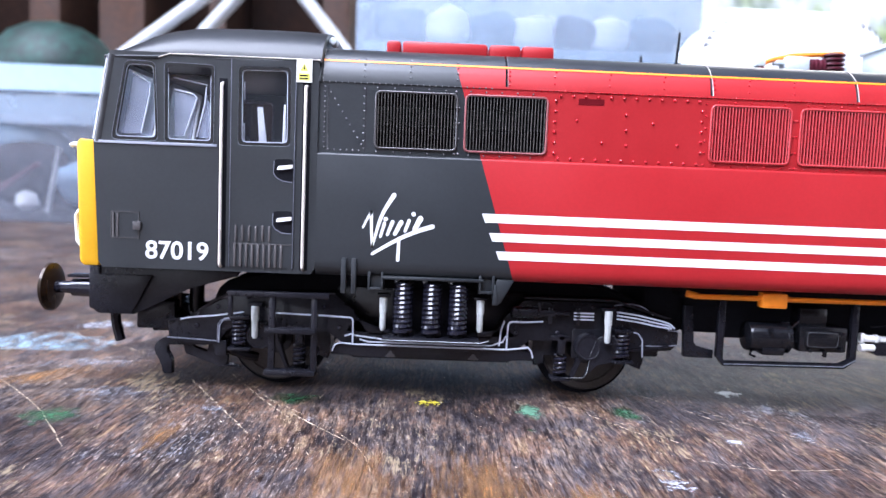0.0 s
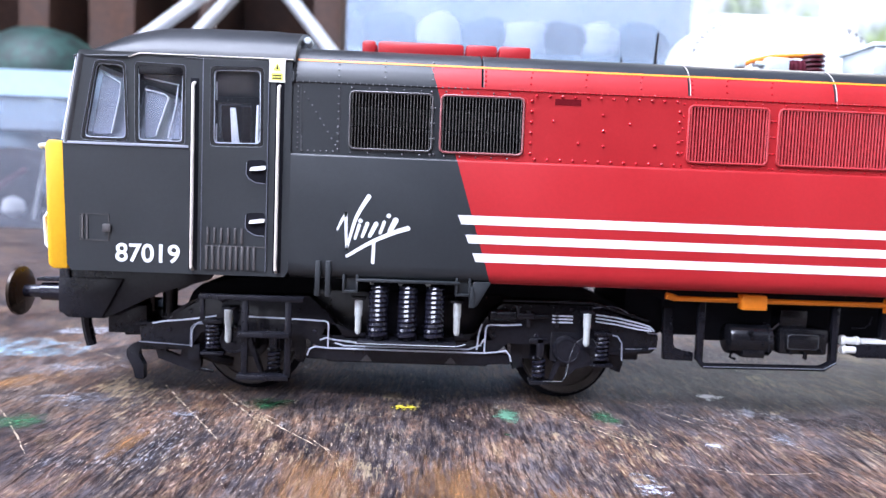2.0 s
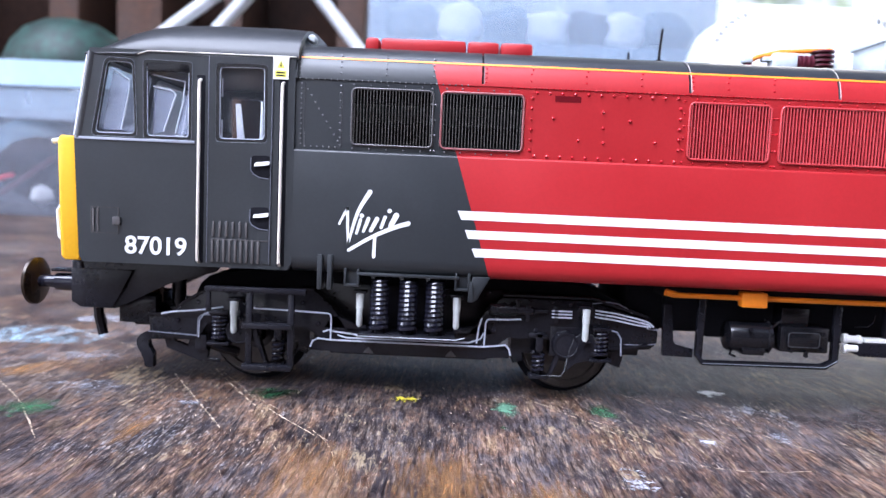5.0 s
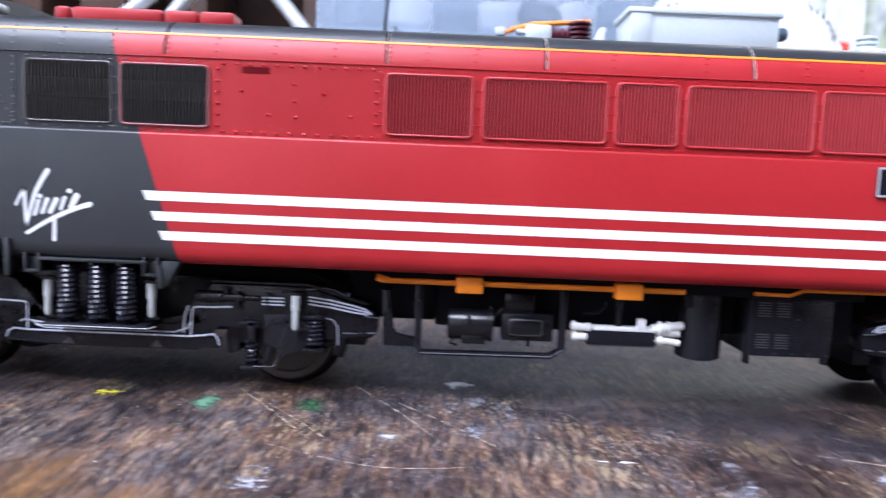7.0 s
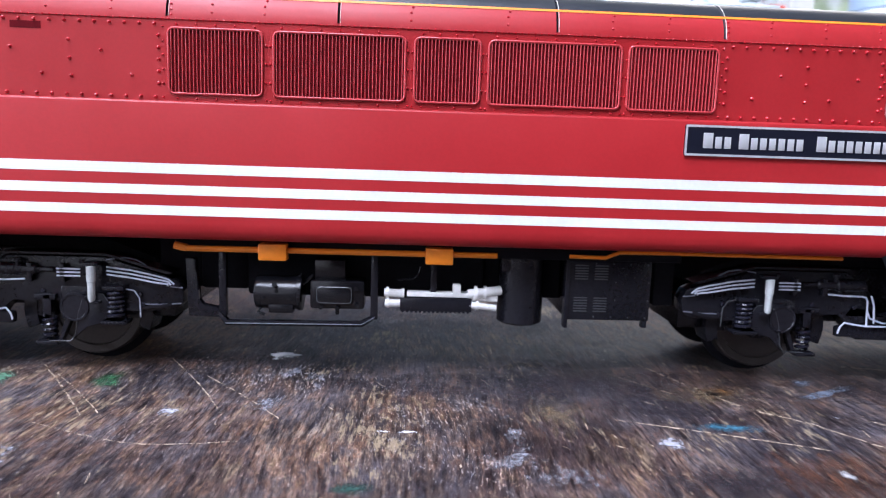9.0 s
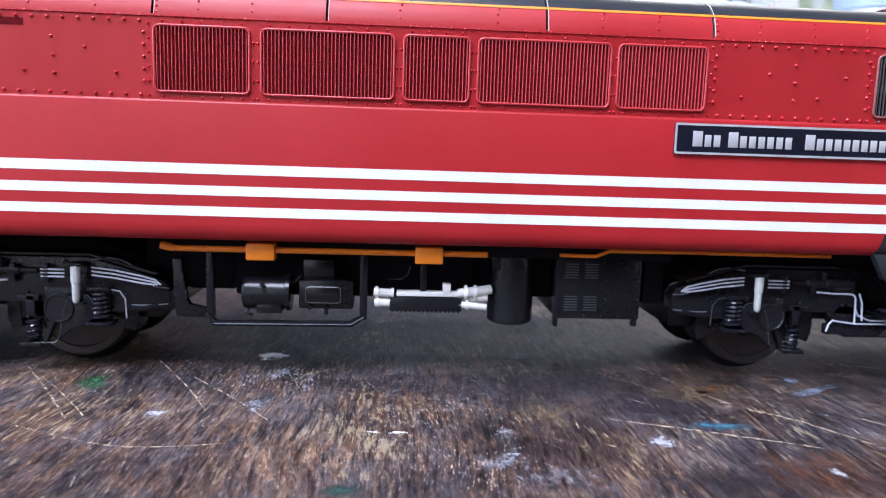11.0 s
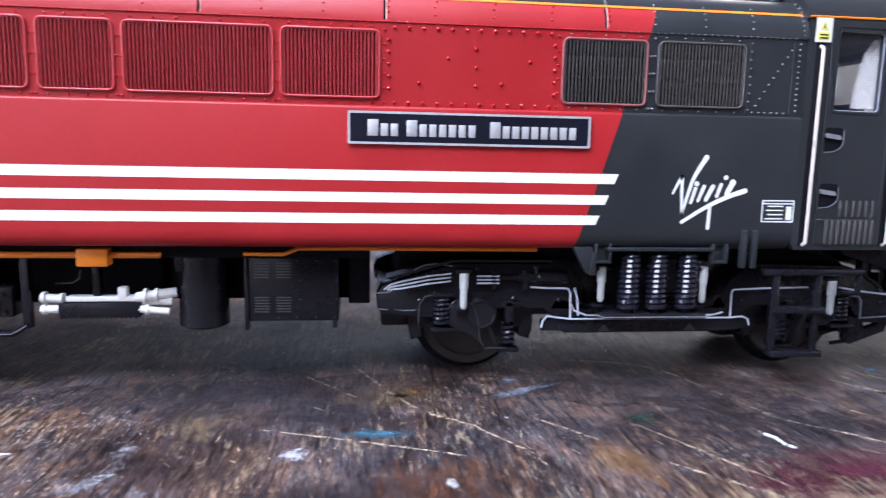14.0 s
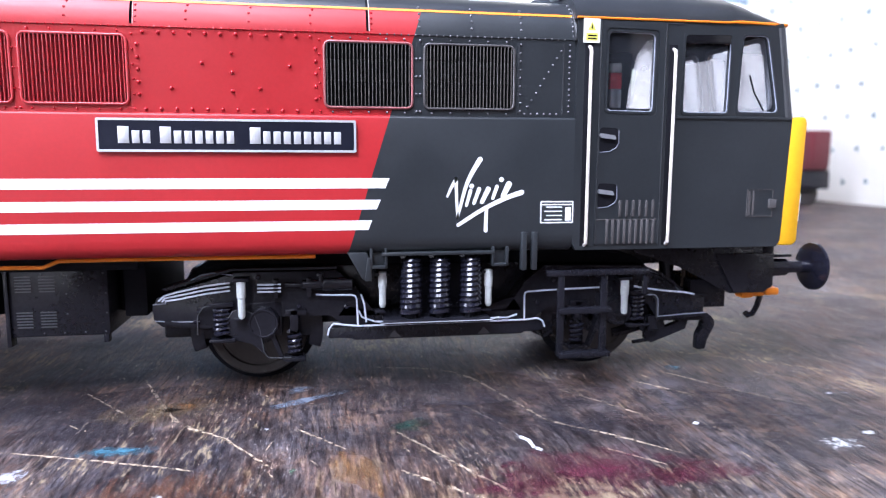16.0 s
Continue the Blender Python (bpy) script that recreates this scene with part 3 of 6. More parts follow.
splash(103.3, -37.4, 2.3, P_WHITE, 20, (1.2, 0.7), -25, "white paint spot")
splash(108.0, -35.5, 0.8, P_WHITE, 21, (1.0, 1.0), 0, "")
splash(91.4, -30.2, 0.42, P_WHITE, 22, (1.0, 1.0), 0, "")
splash(48.7, -35.1, 0.5, P_GREEN, 23, (1.0, 1.0), 0, "")
splash(45.8, -24.6, 1.0, P_FAINT, 24, (1.3, 0.8), 10, "")
splash(8.0, -37.0, 2.4, P_FAINT, 25, (0.9, 1.3), 10, "")
splash(-28.0, -26.0, 2.6, P_FAINT, 26, (1.4, 0.8), 20, "")
splash(38.0, -39.0, 0.9, P_WHITE, 27, (0.7, 1.3), 10, "")
splash(-95.0, -30.0, 3.6, P_ORANGE, 28, (0.5, 1.8), 14, "")
splash(-73.0, -40.0, 8.0, P_ORANGE, 29, (0.8, 1.3), 0, "bare ochre wood")
splash(-60.0, -40.0, 8.0, P_ORANGE, 30, (0.8, 1.2), -4, "bare ochre wood")
splash(-50.0, -44.0, 6.0, P_ORANGE, 79, (0.7, 1.3), 0, "")
splash(-121.0, -8.0, 6.0, P_ORANGE, 31, (0.5, 1.7), -35, "")
splash(37.0, -40.0, 8.0, P_RUST, 82, (1.0, 1.0), 0, "bare reddish wood")
splash(33.0, -18.0, 6.0, P_BARE, 83, (1.2, 0.9), 10, "bare ochre wood")
splash(14.0, -26.0, 5.0, P_BARE, 84, (1.0, 1.2), 0, "")
splash(36.0, -16.0, 3.0, P_ORANGE, 32, (1.2, 0.8), 20, "")
splash(55.0, -36.0, 4.0, P_ORANGE, 33, (0.6, 1.6), 25, "")
splash(-40.0, -38.0, 4.0, P_FAINT, 34, (0.8, 1.4), -10, "")
splash(20.0, -16.0, 20.0, P_DARK, 40, (1.3, 0.5), 5, "dark stain in the wood")
splash(70.0, -18.0, 18.0, P_DARK, 41, (1.4, 0.5), -10, "dark stain in the wood")
splash(104.0, -24.0, 14.0, P_DARK, 43, (1.3, 0.6), 10, "")
splash(86.0, -41.0, 5.0, P_RED, 45, (1.1, 0.6), 5, "dark red paint stain")
splash(-7.0, -42.6, 1.6, P_TEAL, 80, (1.2, 0.8), 0, "")
splash(8.4, -32.5, 4.4, P_SCUFF, 86, (0.5, 1.5), 4, "white scuffed paint")
splash(6.5, -37.0, 4.0, P_SCUFF, 87, (1.2, 0.8), 0, "white scuffed paint")
splash(-18.6, -22.5, 3.4, P_SCUFF, 88, (1.2, 0.9), 30, "")
splash(12.0, -40.0, 4.0, P_SCUFF, 90, (1.2, 0.8), 10, "")
splash(-93.0, -19.0, 4.0, P_SCUFF, 91, (1.2, 0.9), 20, "")
splash(-118.0, 2.0, 9.0, P_SCUFF, 92, (1.4, 0.8), 15, "pale worn paint")
splash(-108.0, -14.0, 7.0, P_SCUFF, 93, (1.2, 0.8), -10, "")
splash(34.8, -17.4, 1.1, P_KNOT, 94, (1.2, 0.8), 0, "small dark knot")
splash(31.0, -41.0, 8.0, P_DARK, 85, (1.3, 0.6), 0, "")
splash(68.0, -27.0, 16.0, P_DARK, 46, (1.3, 0.5), -6, "")
splash(106.0, -36.0, 16.0, P_DARK, 47, (1.2, 0.6), 8, "")
splash(24.0, -33.0, 2.8, P_FAINT, 35, (0.6, 1.5), 10, "")
splash(113.0, -24.0, 2.0, P_FAINT, 36, (1.4, 0.7), 0, "")


def scratch(line, width, seed):
    """A long shallow cut that shows bare wood: a thin ragged strip along a line of points."""
    rng = random.Random(seed)
    pts = [Vector(p) for p in line]
    steps = []
    for i in range(len(pts) - 1):
        a, p, q, d = pts[max(i - 1, 0)], pts[i], pts[i + 1], pts[min(i + 2, len(pts) - 1)]
        n = max(3, round((q - p).length / 0.6))
        for t in [k / n for k in range(n)]:
            steps.append(0.5 * (2 * p + (q - a) * t + (2 * a - 5 * p + 4 * q - d) * t * t + (3 * p - a - 3 * q + d) * t ** 3))
    steps.append(pts[-1])
    bm, rows = bmesh.new(), []
    for i, p in enumerate(steps):
        d = (steps[min(i + 1, len(steps) - 1)] - steps[max(i - 1, 0)]).normalized()
        nrm = Vector((-d.y, d.x))
        t = i / (len(steps) - 1)
        q = p + nrm * rng.uniform(-0.06, 0.06)
        w = 0.75 * width * rng.choice((0.5, 0.7, 0.9, 1.1)) * (0.3 + 0.7 * math.sin(math.pi * t) ** 0.4) / 2
        rows.append([bm.verts.new((q.x - TX + s * nrm.x * w, q.y - TY + s * nrm.y * w, 750 + 0.02 + 0.03 * (s == 0))) for s in (-1, 0, 1)])
    for a, c in zip(rows, rows[1:]):
        bm.faces.new((a[0], a[1], c[1], c[0]))
        bm.faces.new((a[1], a[2], c[2], c[1]))
    return part("scratch", bm, SCRATCHED, table_thing)


scratch([(-99.7, -6.5), (-92.7, -17.5), (-85.6, -28.6)], 0.42, 50)
scratch([(-95.1, -2.5), (-87.6, -14.6), (-82.4, -22.1)], 0.45, 51)
scratch([(-94.2, -2.9), (-86.4, -14.4), (-81.0, -20.6)], 0.25, 78)
scratch([(-87.9, -12.7), (-82.1, -20.7), (-74.5, -29.5)], 0.4, 52)
scratch([(-50.3, -8.7), (-42.9, -18.5), (-36.4, -27.7)], 0.35, 53)
scratch([(-34.2, -6.8), (-27.9, -16.5), (-22.4, -26.4)], 0.3, 54)
scratch([(-76.4, -25.8), (-72.3, -32.7), (-70.5, -40.0)], 0.25, 55)
scratch([(58.3, -4.6), (68.8, -8.7), (74.3, -22.3), (75.9, -26.8), (81.6, -32.1), (86.3, -37.2)], 0.65, 56)
scratch([(59.2, -27.4), (63.7, -35.3), (67.9, -42.3)], 0.65, 57)
scratch([(58.7, -36.4), (62.6, -40.4), (65.8, -43.5)], 0.59, 58)
scratch([(48.9, -25.1), (53.9, -31.0)], 0.59, 59)
scratch([(67.5, -20.7), (70.6, -27.1)], 0.45, 60)
scratch([(29.2, -5.7), (35.9, -20.7), (41.6, -26.5), (47.0, -34.3)], 0.65, 61)
scratch([(23.5, -10.0), (30.6, -18.8)], 0.45, 62)
scratch([(19.8, -26.2), (29.7, -29.6), (40.0, -33.6)], 0.52, 63)
scratch([(80.4, -17.4), (83.9, -22.3), (87.1, -27.4)], 0.52, 64)
scratch([(96.8, -13.1), (101.9, -20.7), (108.0, -28.0)], 0.52, 65)
scratch([(90.4, -14.9), (96.4, -22.4)], 0.52, 66)
scratch([(78.7, -34.2), (83.5, -39.1)], 0.45, 67)
scratch([(-46.6, -12.8), (-40.0, -20.4), (-34.6, -27.4)], 0.25, 68)
scratch([(-27.7, -13.7), (-21.6, -20.5), (-15.8, -27.9)], 0.28, 69)
scratch([(-40.6, -29.3), (-29.0, -34.0), (-19.1, -33.3)], 0.25, 70)
scratch([(3.2, -5.8), (8.1, -17.0)], 0.2, 71)
scratch([(-125.0, -10.0), (-114.0, -21.0), (-104.0, -34.0)], 0.35, 72)
scratch([(-132.0, 22.0), (-112.0, 8.0)], 0.5, 73)
scratch([(100.0, -2.0), (112.0, -10.0), (124.0, -20.0)], 0.3, 74)

# the drawn white wriggle and many small chips and flecks
bm = bmesh.new()
tube(bm, [(70.9 - TX, -28.6 - TY, 750.02), (71.3, -30.6 - TY, 750.05), (72.2, -32.0 - TY, 750.05), (72.2, -33.6 - TY, 750.05), (73.6, -35.4 - TY, 750.02)], 0.22, 6)
part("paint_splash", bm, P_WHITE, table_thing, "thin white paint wriggle")
bm = bmesh.new()
rng = random.Random(7)
for k in range(900):
    x, y = rng.uniform(-150, 150), rng.uniform(-52, 30)
    a, ln, w = rng.gauss(-1.35, 0.3), rng.uniform(0.15, 1.0) * rng.choice((0.4, 0.6, 1, 1.6)), rng.uniform(0.04, 0.13)
    d, nn = Vector((math.cos(a), math.sin(a))), Vector((-math.sin(a), math.cos(a)))
    vs = [bm.verts.new((x - TX + d.x * u + nn.x * v, y - TY + d.y * u + nn.y * v, 750.03)) for u, v in ((-ln, 0), (-0.2 * ln, -w), (ln, 0), (0.1 * ln, w))]
    bm.faces.new(vs)
part("fleck", bm, SCRATCHED, table_thing, kind="stuff")


# ---- the locomotive ----
loco = thing("model_locomotive", 0, 0, 0, "dark grey and red model electric locomotive standing on the table", "model train")
Y = -17.4
YR = -17.12
GRILLES = ((-73.4, -62.8, 0), (-62.0, -51.3, 0), (-30.5, -19.9, 1), (-18.9, -3.9, 1), (-3.1, 4.6, 1), (5.3, 20.8, 1), (21.4, 32.1, 1), (52.3, 62.3, 0), (63.4, 74.1, 0))
SEAMS = (-56.8, -30.5, -11.6, 13.1, 32.5, 57.2)


def edge_x(z):
    """Where dark grey meets red on the body side, as a distance from the middle."""
    return 54.8 + 0.313 * (z - 17.6)


def roof_line():
    """The half outline of the body from the bottom edge up to the middle of the roof, as (y, z)."""
    pts = [(-14.5, 17.3), (-15.9, 17.3), (-16.6, 17.5), (-17.1, 17.95), (-17.35, 18.6), (Y, 19.4), (Y, 32.78), (Y + 0.04, 32.92), (Y + 0.12, 33.02), (YR, 33.1), (YR, 41.9), (YR - 0.12, 42.0), (YR - 0.10, 42.25)]
    for k in range(1, 10):
        a = radians(90 - 78.5 * k / 9)
        pts.append((-12.2 - 4.92 * math.sin(a), 42.15 + 4.8 * math.cos(a)))
    pts += [(-9.0, 47.55), (-5.0, 48.0), (0.0, 48.15)]
    return pts


def body_shell():
    half = roof_line()
    ring = half + [(-y, z) for y, z in half[-2::-1]]
    bm = bmesh.new()
    xs = (-80.5, 81.45)
    rows = [[bm.verts.new((x, y, z)) for y, z in ring] for x in xs]
    for i in range(len(ring) - 1):
        bm.faces.new((rows[0][i], rows[0][i + 1], rows[1][i + 1], rows[1][i]))
    bm.faces.new((rows[0][-1], rows[0][0], rows[1][0], rows[1][-1]))
    for s in (-1, 1):
        bmesh.ops.bisect_plane(bm, geom=bm.verts[:] + bm.edges[:] + bm.faces[:], plane_co=(s * 54.8, 0, 17.6), plane_no=(s * 1.0, 0, -0.313))
    bmesh.ops.bisect_plane(bm, geom=bm.verts[:] + bm.edges[:] + bm.faces[:], plane_co=(0, 0, 44.75), plane_no=(0, 0, 1))
    for f in bm.faces:
        c = f.calc_center_median()
        f.material_index = 2 if c.z > 44.75 else (1 if abs(c.x) < edge_x(c.z) else 0)
    # narrow grooves at the roof joints
    for x in SEAMS:
        for u in (-0.13, 0.13):
            bmesh.ops.bisect_plane(bm, geom=bm.verts[:] + bm.edges[:] + bm.faces[:], plane_co=(x + u, 0, 0), plane_no=(1, 0, 0))
    strip = [f for f in bm.faces if f.calc_center_median().z > 42.2 and any(abs(f.calc_center_median().x - x) < 0.1 for x in SEAMS)]
    grown = bmesh.ops.extrude_face_region(bm, geom=strip)
    for v in [g for g in grown["geom"] if isinstance(g, bmesh.types.BMVert)]:
        v.co.y, v.co.z = v.co.y * 0.97, v.co.z - 0.3
    bmesh.ops.delete(bm, geom=strip, context="FACES_ONLY")
    bm.normal_update()
    for g in grown["geom"]:
        if isinstance(g, bmesh.types.BMFace):
            g.material_index = 3
            for e in g.edges:
                for f in e.link_faces:
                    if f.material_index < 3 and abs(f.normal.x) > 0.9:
                        # wall facing left is paler, coloured as lit; the other stays black
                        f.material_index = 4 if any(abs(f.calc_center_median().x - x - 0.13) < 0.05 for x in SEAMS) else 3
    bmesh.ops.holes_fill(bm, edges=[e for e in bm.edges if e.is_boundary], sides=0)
    return part("body_shell", bm, [DARK, RED, ROOF, PITCH, DARKGLINT], loco, "dark grey ends with a red middle", angle=28)


body_shell()

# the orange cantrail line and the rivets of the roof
# thin pale tube paints the lit edge of each roof joint
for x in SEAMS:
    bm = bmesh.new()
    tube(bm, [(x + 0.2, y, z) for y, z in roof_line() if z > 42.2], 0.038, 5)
    part("joint_highlight", bm, RAILMETAL if x > -40 else DARKGLINT, loco)
bm = bmesh.new()
cant = [(-12.2 - 4.96 * math.sin(radians(a)), 42.15 + 4.84 * math.cos(radians(a))) for a in (58.5, 56.5, 54.5)]
for x0, x1 in ((-80.4, 81.3),):
    rows = [[bm.verts.new((x, y, z)) for y, z in cant] for x in (x0, x1)]
    for i in range(2):
        bm.faces.new((rows[0][i], rows[0][i + 1], rows[1][i + 1], rows[1][i]))
part("cantrail_line", bm, ORANGE, loco, "thin orange line along the roof edge")


# panel rivets
def rivets(name, spots, mat, r, h=0.15, y=YR):
    bm = bmesh.new()
    for x, z in spots:
        yy = y
        if z > 42.3:
            a = math.asin(min(1.0, (z - 42.15) / 4.85))
            yy = -12.2 - 4.9 * math.cos(a)
        rivet(bm, x, yy, z, r, h)
    return part(name, bm, mat, loco, kind="stuff", angle=85)


def row(x0, x1, z, step):
    n = max(1, round((x1 - x0) / step))
    return [(x0 + (x1 - x0) * i / n, z) for i in range(n + 1)]


def column(x, z0, z1, n):
    return [(x, z0 + (z1 - z0) * i / (n - 1)) for i in range(n)]


red_spots, dark_spots, small_dark, roof_red, roof_dark = [], [], [], [], []
red_spots += row(-49.8, -31.9, 33.5, 1.65) + row(33.6, 51.0, 33.5, 1.65) + row(-49.8, -31.9, 41.45, 1.65) + row(33.6, 51.0, 41.45, 1.65)
red_spots += column(-50.4, 34.2, 40.8, 6) + column(-31.5, 35.0, 40.2, 5) + column(33.0, 35.0, 40.2, 5) + column(51.5, 34.8, 40.2, 5)
red_spots += [(-47.6, 38.4), (-44.3, 35.7), (-41.3, 39.4), (-41.2, 37.4), (-41.1, 35.5), (-37.8, 38.4), (-34.5, 35.8)]
red_spots += [(36.3, 35.7), (39.5, 38.4), (42.6, 39.5), (42.6, 37.5), (42.6, 35.5), (45.5, 35.8), (48.7, 38.3)]
small_red = row(-53.0, 57.6, 42.02, 0.76)
for x in (-31.0, 32.5, 51.9):
    small_red += column(x, 33.5, 41.2, 6)
for a, b in ((-19.9, -18.9), (-3.9, -3.1), (4.6, 5.3), (20.8, 21.4)):
    for z in (33.45, 35.4, 37.5, 39.5):
        small_red += [((a + b) / 2 - 0.24, z), ((a + b) / 2 + 0.24, z)]
for x0, x1, red in GRILLES:
    if red:
        small_red += [(x, 33.42) for x, _ in row(x0 + 1.0, x1 - 1.0, 0, 2.1)] + [(x, 41.5) for x, _ in row(x0 + 1.0, x1 - 1.0, 0, 2.1)]
for s in (-1, 1):
    small_dark += [(s * x, 42.0) for x, _ in row(58.6, 80.0, 0, 0.78)] + [(s * x, 33.5) for x, _ in row(75.3, 79.2, 0, 0.78)]
    for a, b in ((52.3, 62.3), (63.4, 74.1)):
        small_dark += [(s * x, z) for z in (33.45, 41.5) for x, _ in row(a + 1.0, b - 1.0, 0, 2.1)]
    e = 0.45 * (s + 1)
    small_dark += [(s * x, z) for x, z in column(79.75 + e, 33.8, 41.4, 13) + column(74.75, 33.8, 41.3, 9)]
    small_dark += [(s * (79.0 + 0.7 * e - 4.0 * i / 8), 40.7 - 6.4 * i / 8) for i in range(9)]
    dark_spots += [(s * x, z) for x, z in column(62.65, 33.6, 39.4, 4) + column(63.1, 33.6, 41.4, 5)]
    for x in (63.0, 69.0, 74.8):
        roof_dark += [(s * x, z) for z in (42.9, 43.7, 44.4, 45.2)]
    roof_dark += [(s * (80.1 + e), 42.4 + 0.55 * i) for i in range(8)]
for x in (-50.6, -43.6, -36.6, -25.6, -19.8, -3.5, 7.5, 19.5, 26.0, 38.0, 44.5, 51.0):
    roof_red += [(x, z) for z in (42.9, 43.8)] + [(x + 0.2, 44.45)]
for x in (-56.8, -30.5, 57.2, 32.5):
    roof_red += [(x + 0.45, z) for z in (42.5, 43.1, 43.7, 44.3)]
# rivet heads take the lightened glint paints
rivets("panel_rivet", red_spots, REDGLINT, 0.21, 0.28)
rivets("panel_rivet", small_red, REDGLINT, 0.14, 0.22)
rivets("panel_rivet", dark_spots, DARKGLINT, 0.16, 0.24)
rivets("panel_rivet", small_dark, DARKGLINT, 0.13, 0.2)
rivets("roof_rivet", roof_red, REDGLINT, 0.15, 0.15)
rivets("roof_rivet", roof_dark, DARKGLINT, 0.15, 0.15)

# grilles: a thin beaded frame, slats coloured as lit, a backing darkened as shade
def slat_mesh(mat):
    """One upright slat with a narrow rounded crest, its foot on the darkened backing."""
    bm = bmesh.new()
    rows = [[bm.verts.new((x, y, z)) for x, y in ((-0.075, 0.0), (-0.055, -0.18), (-0.028, -0.25), (0.028, -0.25), (0.055, -0.18), (0.075, 0.0))] for z in (34.0, 41.0)]
    for k in range(5):
        bm.faces.new((rows[0][k], rows[0][k + 1], rows[1][k + 1], rows[1][k]))
    bmesh.ops.recalc_face_normals(bm, faces=bm.faces)
    bm.transform(Matrix.Scale(0.001, 4))
    me = bpy.data.meshes.new("slat")
    bm.to_mesh(me)
    bm.free()
    me.materials.append(mat)
    me.polygons.foreach_set("use_smooth", [True] * len(me.polygons))
    return me


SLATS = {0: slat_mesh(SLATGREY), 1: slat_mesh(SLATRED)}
for x0, x1, red in GRILLES:
    bm = bmesh.new()
    line = rounded(x0 + 0.14, x1 - 0.14, 33.94, 41.06, 0.62)
    tube(bm, [(a, YR - 0.16, b) for a, b in line + line[:2]], 0.15, 6)
    ob = part("grille", bm, SLATRED if red else (WORNRED if abs(x0 + x1) < 116 else GRILLEGREY), loco, "red slatted grille" if red else "black slatted grille", angle=80)
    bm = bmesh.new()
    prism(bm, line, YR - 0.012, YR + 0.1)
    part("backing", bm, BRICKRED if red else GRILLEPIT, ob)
    n = round((x1 - x0 - 0.5) / 0.41)
    for k in range(n):
        sl = new("slat", SLATS[red])
        sl.parent = ob
        sl.location = ((x0 + 0.25 + (x1 - x0 - 0.5) * (k + 0.5) / n) / 1000, (YR - 0.01) / 1000, 0)

# raised panel frames beside the dark grilles, ledge along the waist
for s in (-1, 1):
    bm = bmesh.new()
    for x in (74.55, 79.3 + 0.3 * (s + 1)):
        box(bm, s * x - 0.07, s * x + 0.07, YR - 0.09, YR, 33.4, 41.5)
    # panel edges carry a painted sheen
    part("panel_edge", bm, DARKSHINE, loco)
bm = bmesh.new()
box(bm, -47.5, -44.2, YR - 0.05, YR, 40.45, 41.2)
part("small_vent", bm, BRICKRED, loco)

# stripes
for z0, z1 in ((24.95, 26.1), (22.55, 23.65), (20.2, 21.3)):
    bm = bmesh.new()
    e = lambda z: 57.0 + 0.42 * (z - 20.8)
    prism(bm, [(-e(z0), z0), (-e(z1), z1), (e(z1) + 0.3, z1), (e(z0) + 0.3, z0)], Y - 0.03, Y + 0.02)
    part("stripe", bm, WHITE, loco, "white painted stripe")


# brush-like white emblem, as plain strokes
def emblem(x, z):
    bm = bmesh.new()
    k = 0.0684
    def at(u, v):
        return (x + u * k, z - v * k)
    for pts, w in (
        ([(24, 362), (32, 345), (39, 333)], (0.28, 0.42)), ([(39, 333), (40, 365), (42, 398)], (0.42, 0.30)), ([(42, 398), (58, 340), (80, 300)], (0.30, 0.62)),
        ([(64, 353), (57, 378)], (0.44, 0.36)), ([(79, 350), (70, 374)], (0.5, 0.40)), ([(95, 350), (84, 372)], (0.6, 0.5)), ([(92, 382), (91, 421)], (0.40, 0.46)),
        ([(110, 346), (103, 366)], (0.46, 0.4)), ([(131, 342), (121, 362)], (0.75, 0.6)),
        ([(43, 411), (85, 385), (125, 366), (154, 356)], (0.42, 0.62)),
    ):
        ribbon(bm, [at(*p) for p in pts], w, Y - 0.01, 0.025)
    for u, v in ((66, 345), (118, 334)):
        cx, cz = at(u, v)
        prism(bm, [(cx + 0.3 * math.cos(radians(a)), cz + 0.3 * math.sin(radians(a))) for a in range(0, 360, 40)], Y - 0.035, Y)
    return part("emblem", bm, WHITE, loco, "white brush-stroke emblem")


emblem(-76.05, 48.5)
emblem(64.55, 48.75)

# nameplate with bars for the letters
bm = bmesh.new()
prism(bm, rounded(28.6, 55.8, 28.95, 32.5, 0.12, 1), Y - 0.28, Y)
plate_ob = part("nameplate", bm, NAVY, loco, "dark blue nameplate with a pale rim")
bm = bmesh.new()
plate(bm, rounded(28.6, 55.8, 28.95, 32.5, 0.12, 1), [rounded(28.85, 55.55, 29.2, 32.25, 0.08, 1)], lambda a, b, d: (a, Y - 0.34 + d, b), 0.1)
part("rim", bm, PLATERIM, plate_ob)
for x0, n in ((30.75, 3), (35.0, 7), (44.3, 9)):
    for k in range(n):
        bm = bmesh.new()
        wide, tall = (1.15, 31.62) if k == 0 else (0.78, 31.2)
        a = x0 + (1.42 + 1.09 * (k - 1) if k else 0.0)
        box(bm, a, a + wide, Y - 0.34, Y - 0.25, 29.85, tall, 0.03)
        part("letter_bar", bm, PLATERIM, plate_ob)

lettering("running_number", "87019", 3.2, -102.1, Y - 0.03, 18.75, WHITE, loco, 8.0)

# printed data panel near one cab
bm = bmesh.new()
plate(bm, rounded(77.4, 81.5, 20.7, 23.35, 0.1, 1), [rounded(77.55, 81.35, 20.85, 23.2, 0.05, 1)], lambda a, b, d: (a, Y - 0.03 + d, b), 0.05)
for k in range(4):
    box(bm, 77.9 + 0.25 * (k % 2), 80.1, Y - 0.03, Y, 21.05 + 0.5 * k, 21.2 + 0.5 * k)
box(bm, 77.55, 81.35, Y - 0.03, Y, 22.85, 23.0)
